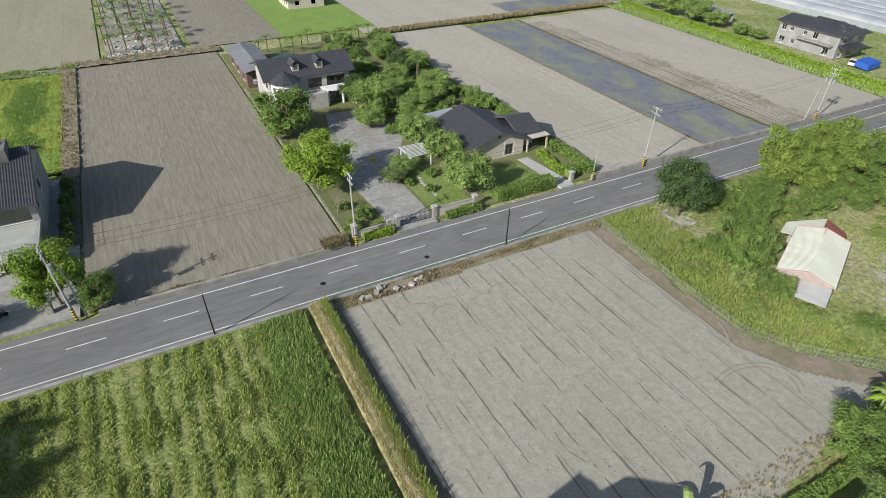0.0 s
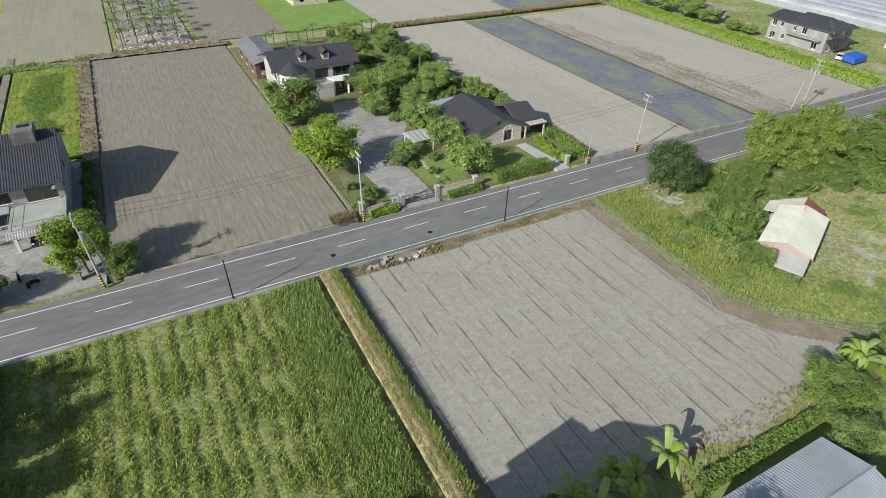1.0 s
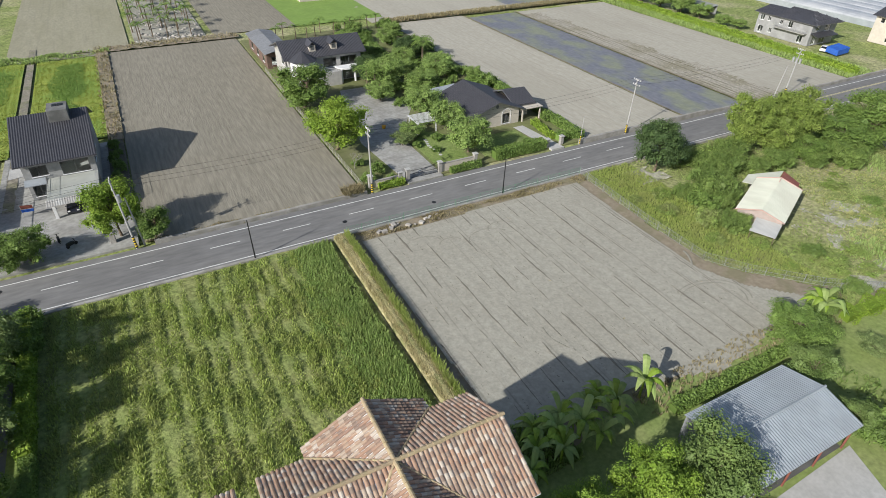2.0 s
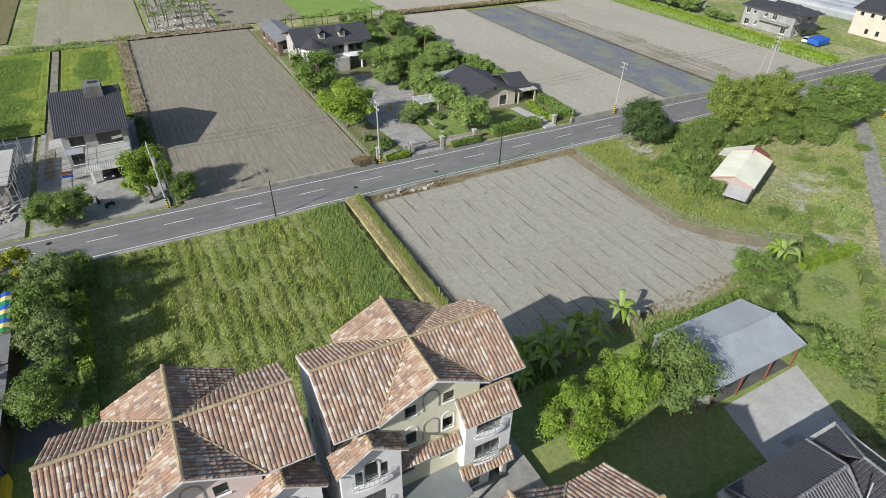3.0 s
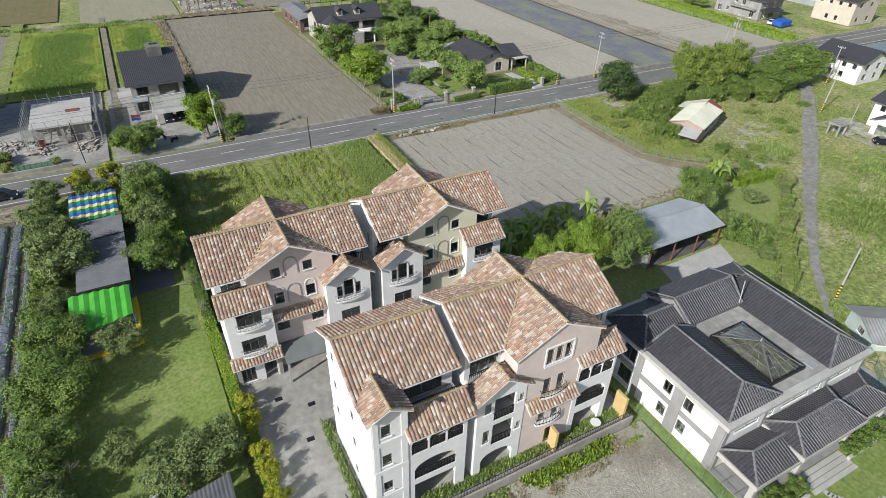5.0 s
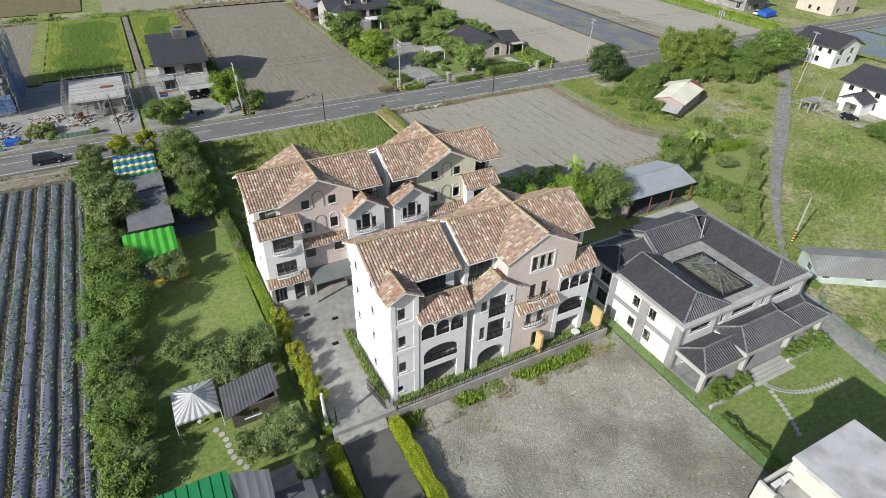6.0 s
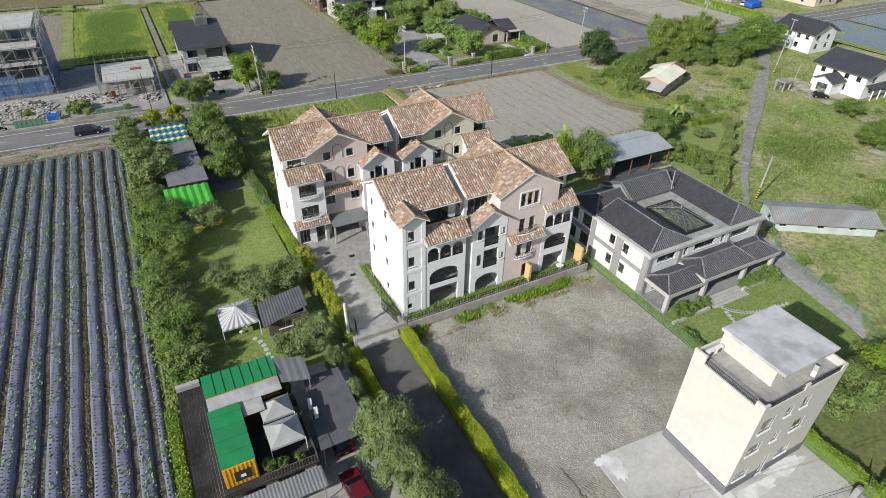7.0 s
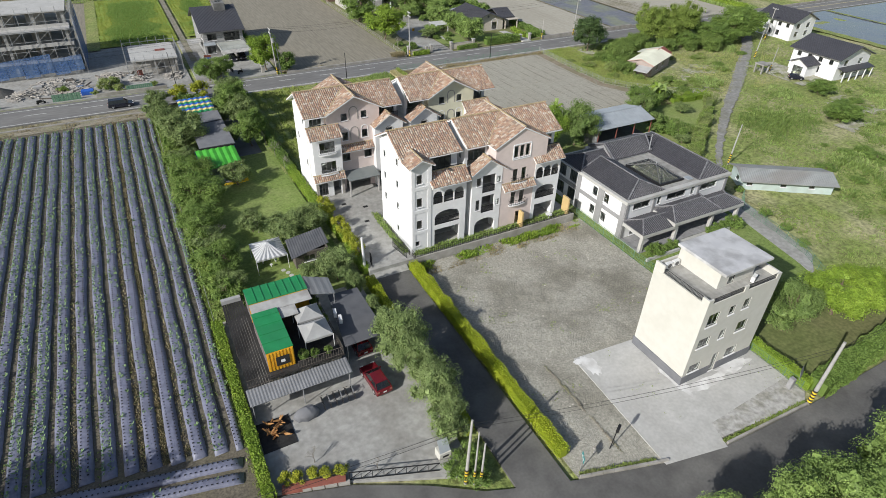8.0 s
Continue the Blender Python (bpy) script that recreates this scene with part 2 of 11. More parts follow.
M_RIDGE = surf("ridge_mortar", (0.37, 0.295, 0.175), (0.43, 0.345, 0.215), 3.0, (0.36, 0.27, 0.19), 0.8, 0.5, 0.9, 0.3, 15.0, spread=0.15)
M_SLATE = surf("dark_glazed_tile", (0.05, 0.05, 0.057), (0.066, 0.065, 0.073), 3.0, (0.042, 0.041, 0.046), 0.5, 0.4, 0.45, 0.1, 20.0, spread=0.1, spec=0.45)
M_SLATE_EDGE = surf("grey_ridge_tile", (0.10, 0.10, 0.107), (0.135, 0.134, 0.142), 3.0, None, rough=0.5, bump=0.1, spread=0.15)
M_AWN = surf("grey_awning_tin", (0.22, 0.225, 0.235), (0.27, 0.275, 0.285), 1.0, (0.18, 0.18, 0.18), 0.3, 0.4, 0.5, 0.03, 20.0, metal=0.2)
M_TIN = surf("grey_tin", (0.33, 0.36, 0.385), (0.38, 0.41, 0.435), 1.0, (0.28, 0.30, 0.315), 0.3, 0.4, 0.45, 0.03, 20.0, metal=0.2)
M_OLDTIN = surf("weathered_tin", (0.26, 0.265, 0.27), (0.34, 0.345, 0.345), 1.0, (0.20, 0.165, 0.14), 0.25, 0.6, 0.6, 0.08, 20.0, metal=0.2, stretch=(1, 0.3, 1))
M_GREENTIN = surf("green_tin", (0.02, 0.21, 0.075), (0.025, 0.25, 0.09), 1.0, (0.03, 0.17, 0.075), 0.4, 0.4, 0.5, 0.03, 20.0)
M_LIMETIN = surf("lime_green_tarp", (0.065, 0.36, 0.035), (0.085, 0.42, 0.055), 1.0, (0.055, 0.30, 0.035), 0.4, 0.4, 0.6, 0.06, 10.0)
M_REDTIN = surf("red_brown_paint", (0.22, 0.075, 0.055), (0.28, 0.10, 0.075), 1.5, (0.18, 0.075, 0.06), 0.5, 0.5, 0.6, 0.05, 20.0)
M_CANVAS = surf("white_canvas", (0.32, 0.32, 0.315), (0.37, 0.37, 0.365), 1.5, (0.27, 0.27, 0.265), 0.5, 0.4, 0.8, 0.08, 6.0)
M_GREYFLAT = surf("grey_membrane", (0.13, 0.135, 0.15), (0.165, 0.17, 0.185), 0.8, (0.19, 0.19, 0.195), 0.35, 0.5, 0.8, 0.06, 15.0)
M_BARK = surf("bark", (0.13, 0.095, 0.065), (0.20, 0.155, 0.11), 6.0, (0.10, 0.085, 0.06), 1.0, 0.5, 0.95, 0.6, 14.0)
M_DEADWOOD = surf("grey_twigs", (0.22, 0.20, 0.17), (0.29, 0.265, 0.235), 6.0, None, rough=0.95, bump=0.3)
M_WOOD = surf("weathered_wood", (0.10, 0.085, 0.075), (0.16, 0.14, 0.12), 5.0, (0.08, 0.07, 0.06), 0.6, 0.5, 0.85, 0.3, 14.0, spread=0.25)
M_ORANGE = surf("orange_yellow_paint", (0.66, 0.34, 0.02), (0.72, 0.39, 0.03), 2.0, (0.52, 0.27, 0.03), 0.6, 0.4, 0.6, 0.05, 20.0)
M_YELLOW = surf("yellow_paint", (0.70, 0.48, 0.03), (0.75, 0.53, 0.05), 3.0, None, rough=0.6, bump=0.03)
M_BLACK = surf("black_paint", (0.02, 0.02, 0.02), (0.035, 0.035, 0.035), 3.0, None, rough=0.6, bump=0.03)
M_BLUE = surf("blue_paint", (0.02, 0.09, 0.42), (0.03, 0.13, 0.50), 2.0, (0.04, 0.09, 0.30), 0.6, 0.4, 0.6, 0.05, 12.0)
M_REDCAR = surf("red_car_paint", (0.115, 0.008, 0.013), (0.13, 0.010, 0.015), 2.0, None, rough=0.22, bump=0.0, spec=0.6)
M_NAVYCAR = surf("dark_blue_car_paint", (0.012, 0.014, 0.024), (0.018, 0.02, 0.032), 2.0, None, rough=0.2, bump=0.0, spec=0.6)
M_WHITECAR = surf("white_car_paint", (0.68, 0.69, 0.70), (0.72, 0.73, 0.74), 2.0, None, rough=0.25, bump=0.0, spec=0.6)
M_RUBBER = surf("tyre_rubber", (0.018, 0.018, 0.018), (0.03, 0.03, 0.03), 5.0, None, rough=0.85, bump=0.1)
M_FENCE = surf("green_wire_fence", (0.10, 0.20, 0.13), (0.14, 0.25, 0.17), 4.0, None, rough=0.6, bump=0.0)
M_MULCH = surf("silver_mulch_film", (0.145, 0.152, 0.212), (0.20, 0.208, 0.275), 2.6, (0.11, 0.115, 0.152), 0.5, 0.5, 0.45, 0.5, 3.0, spec=0.5, dist=0.05)
# near-black, standing for the shade inside the planting holes
M_HOLE = surf("hole_shade", (0.012, 0.012, 0.011), (0.02, 0.019, 0.017), 4.0, None, rough=0.95, bump=0.1)
M_DECK = surf("dark_deck_boards", (0.018, 0.017, 0.016), (0.03, 0.028, 0.027), 4.0, (0.055, 0.052, 0.05), 0.6, 0.5, 0.8, 0.3, 10.0, spread=0.3)
M_PANELGREY = surf("pale_grey_panels", (0.36, 0.355, 0.34), (0.44, 0.435, 0.42), 1.2, (0.24, 0.22, 0.20), 0.5, 0.6, 0.7, 0.05, 20.0)
M_MAUVE = surf("faded_grey_steel", (0.20, 0.18, 0.175), (0.25, 0.225, 0.22), 1.5, (0.16, 0.13, 0.12), 0.5, 0.5, 0.7, 0.05, 20.0)
M_NET = surf("blue_scaffold_net", (0.07, 0.15, 0.34), (0.10, 0.19, 0.40), 2.0, (0.16, 0.24, 0.38), 0.5, 0.5, 0.8, 0.2, 6.0)


M_LHWALL = surf("grey_house_wall", (0.27, 0.27, 0.265), (0.32, 0.32, 0.315), 1.5, (0.22, 0.22, 0.215), 0.4, 0.5, 0.85, 0.1, 20.0)
M_ESTATE = surf("estate_wall", (0.40, 0.385, 0.36), (0.46, 0.445, 0.42), 1.5, (0.34, 0.325, 0.30), 0.4, 0.5, 0.85, 0.1, 20.0)


def leaf(name, c1, c2, c3, spread=0.32, t=0.2):
    return surf(name, c1, c2, 1.1, c3, 0.35, 0.5, 0.6, 0.0, 5.0, spread=spread, spec=0.35, through_light=t)


L_MID = leaf("leaf_green", (0.14, 0.22, 0.045), (0.19, 0.275, 0.065), (0.11, 0.185, 0.04))
L_BRIGHT = leaf("leaf_bright", (0.19, 0.29, 0.03), (0.25, 0.345, 0.045), (0.15, 0.25, 0.03))
L_DARK = leaf("leaf_dark", (0.06, 0.105, 0.032), (0.085, 0.135, 0.042), (0.05, 0.09, 0.03))
L_GREY = leaf("leaf_olive", (0.175, 0.24, 0.08), (0.23, 0.29, 0.108), (0.14, 0.195, 0.065))
L_YELLOW = leaf("leaf_yellow", (0.30, 0.37, 0.018), (0.41, 0.46, 0.035), (0.22, 0.30, 0.02))
L_GRASS = leaf("grass_blades", (0.32, 0.40, 0.10), (0.40, 0.46, 0.14), (0.35, 0.365, 0.14), 0.3, 0.4)
L_TALL = leaf("tall_grass_blades", (0.29, 0.40, 0.12), (0.35, 0.45, 0.155), (0.33, 0.40, 0.13), 0.3, 0.4)
L_WEED = leaf("weed_blades", (0.215, 0.315, 0.07), (0.29, 0.365, 0.105), (0.33, 0.33, 0.16), 0.35, 0.35)
L_DRY = leaf("dry_blades", (0.28, 0.235, 0.125), (0.36, 0.31, 0.185), (0.21, 0.19, 0.095), 0.25, 0.2)
L_RICE = leaf("rice_blades", (0.25, 0.30, 0.047), (0.30, 0.345, 0.066), (0.305, 0.32, 0.07), 0.12, 0.4)
L_LUSH = leaf("lush_rice_blades", (0.19, 0.30, 0.07), (0.235, 0.345, 0.09), (0.215, 0.32, 0.08), 0.12, 0.4)
L_CROP = leaf("crop_leaves", (0.17, 0.27, 0.12), (0.23, 0.34, 0.16), (0.13, 0.22, 0.09), 0.25, 0.25)


# ---- builders ----
ORIGIN = {}


def thing(name, at, label, category, group="", kind=""):
    ob = new(name)
    ob.empty_display_size = 0.3
    ob.location = at
    ORIGIN[ob.name] = Vector(at)
    return tagged(ob, label, category, group, kind)


def to_object(name, bm, material, at=(0, 0, 0)):
    bmesh.ops.translate(bm, vec=-Vector(at), verts=bm.verts)
    bmesh.ops.recalc_face_normals(bm, faces=bm.faces)
    me = bpy.data.meshes.new(name)
    bm.to_mesh(me)
    bm.free()
    for m in (material if isinstance(material, (list, tuple)) else [material]):
        me.materials.append(m)
    return new(name, me)


def part(name, bm, material, parent, label="", kind=""):
    """One mesh under a thing or a part; the bmesh is in world metres."""
    o = ORIGIN[parent.name]
    ob = to_object(name, bm, material, o)
    ob.parent = parent
    ORIGIN[ob.name] = o
    return tagged(ob, label, kind=kind)


def solid(name, bm, material, at, label, category, group="", kind=""):
    """A thing that is one mesh."""
    ob = to_object(name, bm, material, at)
    ob.location = at
    ORIGIN[ob.name] = Vector(at)
    return tagged(ob, label, category, group, kind)


def raw(name, verts, faces, material, at=None, parent=None, smooth=False):
    """A mesh from arrays, as a thing at a place or as a part in its parent's space."""
    me = bpy.data.meshes.new(name)
    me.from_pydata(verts, [], faces)
    me.materials.append(material)
    if smooth:
        me.shade_smooth()
    ob = new(name, me)
    if parent:
        ob.parent = parent
        ORIGIN[ob.name] = ORIGIN[parent.name]
    elif at is not None:
        ob.location = at
        ORIGIN[ob.name] = Vector(at)
    return ob


def B():
    return bmesh.new()


def box(bm, x0, x1, y0, y1, z0, z1, bevel=0.0):
    x0, x1, y0, y1, z0, z1 = min(x0, x1), max(x0, x1), min(y0, y1), max(y0, y1), min(z0, z1), max(z0, z1)
    v = [bm.verts.new(p) for p in ((x0, y0, z0), (x1, y0, z0), (x1, y1, z0), (x0, y1, z0), (x0, y0, z1), (x1, y0, z1), (x1, y1, z1), (x0, y1, z1))]
    f = [bm.faces.new([v[i] for i in q]) for q in ((0, 3, 2, 1), (4, 5, 6, 7), (0, 1, 5, 4), (1, 2, 6, 5), (2, 3, 7, 6), (3, 0, 4, 7))]
    if bevel:
        es = {e for q in f for e in q.edges}
        bmesh.ops.bevel(bm, geom=list(es), offset=bevel, segments=1, affect="EDGES")
    return bm


def obox(bm, c, sx, sy, sz, turn=0.0):
    """A box of a size standing on c, turned about z."""
    ca, sa = math.cos(radians(turn)), math.sin(radians(turn))
    v = []
    for z in (0, sz):
        for x, y in ((-sx / 2, -sy / 2), (sx / 2, -sy / 2), (sx / 2, sy / 2), (-sx / 2, sy / 2)):
            v.append(bm.verts.new((c[0] + x * ca - y * sa, c[1] + x * sa + y * ca, c[2] + z)))
    for q in ((0, 3, 2, 1), (4, 5, 6, 7), (0, 1, 5, 4), (1, 2, 6, 5), (2, 3, 7, 6), (3, 0, 4, 7)):
        bm.faces.new([v[i] for i in q])
    return bm


def bar(bm, a, b, r0, r1=None, n=6):
    """A round bar from a to b."""
    a, b = Vector(a), Vector(b)
    r1 = r0 if r1 is None else r1
    d = (b - a).normalized()
    u = d.orthogonal().normalized()
    w = d.cross(u)
    A, C = [], []
    for i in range(n):
        k = 2 * math.pi * i / n
        o = u * math.cos(k) + w * math.sin(k)
        A.append(bm.verts.new(a + o * r0))
        C.append(bm.verts.new(b + o * r1))
    for i in range(n):
        j = (i + 1) % n
        bm.faces.new((A[i], A[j], C[j], C[i]))
    bm.faces.new(A[::-1])
    bm.faces.new(C)
    return bm


def prism(bm, poly, z0, z1):
    a = [bm.verts.new((x, y, z0)) for x, y in poly]
    b = [bm.verts.new((x, y, z1)) for x, y in poly]
    n = len(poly)
    bm.faces.new(a[::-1])
    bm.faces.new(b)
    for i in range(n):
        j = (i + 1) % n
        bm.faces.new((a[i], a[j], b[j], b[i]))
    return bm


def slab(bm, pts, t):
    """A sloping plate: polygon of 3D points, thickened downwards by t."""
    a = [bm.verts.new(p) for p in pts]
    b = [bm.verts.new((p[0], p[1], p[2] - t)) for p in pts]
    n = len(pts)
    bm.faces.new(a)
    bm.faces.new(b[::-1])
    for i in range(n):
        j = (i + 1) % n
        bm.faces.new((a[j], a[i], b[i], b[j]))
    return bm


def panel(bm, side, at, thick, a0, a1, z0, z1, holes=(), arch=()):
    """A wall with openings through it. side x: the wall stands along x at y = at (thickness towards +y if positive);
    side y: along y at x = at. holes: (a0, a1, z0, z1)."""
    holes = [tuple(round(q, 4) for q in h[:4]) for h in holes]
    a0, a1, z0, z1 = (round(q, 4) for q in (a0, a1, z0, z1))
    us = sorted({a0, a1, *[min(max(h[i], a0), a1) for h in holes for i in (0, 1)]})
    zs = sorted({z0, z1, *[min(max(h[i], z0), z1) for h in holes for i in (2, 3)]})

    def P3(u, d, z):
        return (u, at + d, z) if side == "x" else (at + d, u, z)
    cache = {}

    def V(u, d, z):
        k = (round(u, 4), d, round(z, 4))
        if k not in cache:
            cache[k] = bm.verts.new(P3(u, d, z))
        return cache[k]
    nu, nz = len(us) - 1, len(zs) - 1
    full = [[not any(h[0] - 1e-6 <= (us[i] + us[i + 1]) / 2 <= h[1] and h[2] <= (zs[k] + zs[k + 1]) / 2 <= h[3] for h in holes) for k in range(nz)] for i in range(nu)]
    for i in range(nu):
        for k in range(nz):
            if not full[i][k]:
                continue
            u, w, c, d = us[i], us[i + 1], zs[k], zs[k + 1]
            bm.faces.new((V(u, 0, c), V(w, 0, c), V(w, 0, d), V(u, 0, d)))
            bm.faces.new((V(u, thick, d), V(w, thick, d), V(w, thick, c), V(u, thick, c)))
            if i == 0 or not full[i - 1][k]:
                bm.faces.new((V(u, 0, c), V(u, 0, d), V(u, thick, d), V(u, thick, c)))
            if i == nu - 1 or not full[i + 1][k]:
                bm.faces.new((V(w, 0, c), V(w, thick, c), V(w, thick, d), V(w, 0, d)))
            if k == 0 or not full[i][k - 1]:
                bm.faces.new((V(u, 0, c), V(u, thick, c), V(w, thick, c), V(w, 0, c)))
            if k == nz - 1 or not full[i][k + 1]:
                bm.faces.new((V(u, 0, d), V(w, 0, d), V(w, thick, d), V(u, thick, d)))
    return bm


def window(parent, side, at, a0, a1, z0, z1, out, cols=2, frame_mat=None, sill=True, glass_mat=None, name="window"):
    """A framed window in an opening. out: -1 or 1, the way in which the wall faces along its axis."""
    fm = frame_mat or M_FRAME
    d0, d1 = at - out * 0.10, at - out * 0.04

    def bx(bm, u0, u1, w0, w1, e0, e1):
        return box(bm, u0, u1, e0, e1, w0, w1) if side == "x" else box(bm, e0, e1, u0, u1, w0, w1)
    fr = B()
    w = 0.06
    bx(fr, a0, a0 + w, z0, z1, d0, d1), bx(fr, a1 - w, a1, z0, z1, d0, d1)
    bx(fr, a0 + w, a1 - w, z0, z0 + w, d0, d1), bx(fr, a0 + w, a1 - w, z1 - w, z1, d0, d1)
    for i in range(1, cols):
        u = a0 + (a1 - a0) * i / cols
        bx(fr, u - 0.03, u + 0.03, z0 + w, z1 - w, d0 + out * 0.005, d1 - out * 0.005)
    win = part(name, fr, fm, parent)
    gl = B()
    bx(gl, a0 + w, a1 - w, z0 + w, z1 - w, at - out * 0.078, at - out * 0.066)
    part("pane", gl, glass_mat or M_GLASS, win, "dark window glass").visible_shadow = False
    if sill:
        sl = B()
        bx(sl, a0 - 0.08, a1 + 0.08, z0 - 0.09, z0 - 0.003, at - out * 0.03, at + out * 0.1)
        part("sill", sl, M_WHITE, win)
    return win


def railing(parent, pts, h=1.0, gap=0.22, mat=None, name="railing", r=0.025):
    """A metal railing along a line of points: two rails and thin uprights."""
    low, top = B(), B()
    post = None
    for a, b in zip(pts, pts[1:]):
        a, b = Vector(a), Vector(b)
        n = max(1, int((b - a).length / gap))
        bar(low, a + Vector((0, 0, 0.12)), b + Vector((0, 0, 0.12)), r, n=4)
        bar(top, a + Vector((0, 0, h)), b + Vector((0, 0, h)), r, n=4)
        for i in range(n + (b == Vector(pts[-1]))):
            p = a.lerp(b, i / n)
            if post is None:
                post, at = part("baluster", bar(B(), p, p + Vector((0, 0, h)), r * 0.7, n=4), mat or M_DARK, parent), p
            else:
                ob = new("baluster", post.data)
                ob.parent, ob.location = parent, post.location + p - at
    part("bottom_rail", low, mat or M_DARK, parent)
    return part(name, top, mat or M_DARK, parent, "dark metal railing" if mat is None else "")


def inside_poly(p, poly):
    c, n = False, len(poly)
    for i in range(n):
        (x0, y0), (x1, y1) = poly[i], poly[i - 1]
        if (y0 > p[1]) != (y1 > p[1]) and p[0] < (x1 - x0) * (p[1] - y0) / (y1 - y0) + x0:
            c = not c
    return c


def tile_shape(w, l, hgt, seg=4):
    """One barrel tile: runs up along +v, lower end lifted."""
    pts, faces = [], []
    for k, (v, s, lift) in enumerate(((0.0, 1.0, 0.035), (l, 0.86, 0.0))):
        for i in range(seg + 1):
            a = math.pi * i / seg
            pts.append((-math.cos(a) * w / 2 * s, v, math.sin(a) * hgt * s + lift))
    for i in range(seg):
        faces.append((i, i + 1, seg + 2 + i, seg + 1 + i))
    pts += [(-w / 2, 0.0, -0.02), (w / 2, 0.0, -0.02)]
    faces.append((0, 2 * seg + 2, 2 * seg + 3) + tuple(range(seg, 0, -1)))
    return np.array(pts), faces


def tiles_on(eave0, eave1, top, pitch, row, hgt, edges, width=None):
    """Places of tiles on a sloping polygon. eave0 to eave1 is the eave, top a point up the slope, edges the polygon in 3D.
    Returns the rotation (columns u, v, n) and the list of origins."""
    e0, e1, tp = Vector(eave0), Vector(eave1), Vector(top)
    u = (e1 - e0).normalized()
    n = u.cross(tp - e0).normalized()
    if n.z < 0:
        n = -n
    v = n.cross(u)
    if v.z < 0:
        v = -v
    if u.cross(v).dot(n) < 0:
        u = -u
        e0 = e1
    poly = [((Vector(p) - e0).dot(u), (Vector(p) - e0).dot(v)) for p in edges]
    us, vs = [p[0] for p in poly], [p[1] for p in poly]
    spots = []
    nc = max(1, round((max(us) - min(us)) / pitch))
    for i in range(nc):
        a = min(us) + (i + 0.5) * (max(us) - min(us)) / nc
        k = 0
        while min(vs) + k * row < max(vs):
            b = min(vs) + k * row
            if inside_poly((a, b + row * 0.5), poly):
                spots.append(e0 + u * a + v * b + n * 0.01)
            k += 1
    return np.array((u, v, n)), spots


def tiled(parent, name, shape, rot, spots, material, base, jitter=0.012, kind="stuff"):
    """All tiles of a slope in one mesh."""
    pts, faces = shape
    rng = np.random.default_rng(len(spots))
    local = pts @ rot
    allv, allf, off = [], [], 0
    o = np.array(ORIGIN[parent.name])
    for s in spots:
        allv.append(local + np.array(s) - o + rng.normal(0, jitter, 3))
        allf += [tuple(i + off for i in f) for f in faces]
        off += len(pts)
    if not spots:
        return None
    ob = raw(name, np.concatenate(allv).tolist(), allf, material, parent=parent)
    return tagged(ob, kind=kind)


def ridge_caps(parent, a, b, mat, w=0.32, step=0.42, name="ridge_tiles"):
    """A line of overlapping half-round caps from a to b."""
    a, b = Vector(a), Vector(b)
    d = (b - a).normalized()
    side = d.cross(Vector((0, 0, 1))).normalized()
    up = side.cross(d)
    pts, faces = tile_shape(w, step * 1.12, w * 0.42)
    rot = np.array((side, d, up))
    n = max(1, int((b - a).length / step))
    spots = [a + d * (i * (b - a).length / n) for i in range(n)]
    return tiled(parent, name, (pts, faces), rot, spots, mat, a, 0.006)


def sheet(name, x0, x1, y0, y1, z, nx, ny, material, label, category, height=None, keep=None, kind="structure"):
    """A ground sheet over a grid, with its own relief."""
    xs, ys = np.linspace(x0, x1, nx + 1), np.linspace(y0, y1, ny + 1)
    verts = [(x, y, z + (height(x, y) if height else 0.0)) for y in ys for x in xs]
    faces = []
    for j in range(ny):
        for i in range(nx):
            if keep is None or keep((xs[i] + xs[i + 1]) / 2, (ys[j] + ys[j + 1]) / 2):
                q = j * (nx + 1) + i
                faces.append((q, q + 1, q + nx + 2, q + nx + 1))
    ob = raw(name, verts, faces, material, at=(0, 0, 0), smooth=True)
    return tagged(ob, label, category, kind=kind)


def flat(name, poly, z, material, label, category, depth=0.3, kind="structure"):
    bm = prism(B(), poly, z - depth, z)
    ob = to_object(name, bm, material)
    return tagged(ob, label, category, kind=kind)

# ---- ground, roads and fields ----
def lumps(amp, s, seed=0.0):
    return lambda x, y: amp * noise.noise(Vector((x * s, y * s, seed)))


ground = sheet("ground", -1500, 1500, -1500, 1500, -0.25, 120, 120, M_MEADOW, "wide flat farmland of grass and weeds", "ground")

# the main road, with its kerbs and lines
flat("road", [(-400, 52.9), (500, 52.9), (500, 62.0), (-400, 62.0)], 0.03, M_ASPHALT, "two-lane grey asphalt country road", "road")
lines = thing("road_markings", (0, 57.5, 0.03), "white painted edge lines and broken centre line", "road marking", kind="structure")
for y in (53.45, 60.7):
    part("edge_line", box(B(), -400, 500, y - 0.08, y + 0.08, 0.03, 0.036), M_LINE, lines)
for k in range(-14, 10):
    x = -15.5 + 10 * k
    mk = M_LINE if x < 80 else M_YLINE
    part("centre_dash", box(B(), x, x + 4.0, 57.62, 57.76, 0.03, 0.036), mk, lines)
part("centre_line", box(B(), 100, 300, 57.5, 57.66, 0.03, 0.036), M_YLINE, lines, "solid yellow centre line")
part("centre_line", box(B(), 100, 300, 57.8, 57.96, 0.03, 0.036), M_YLINE, lines, "solid yellow centre line")
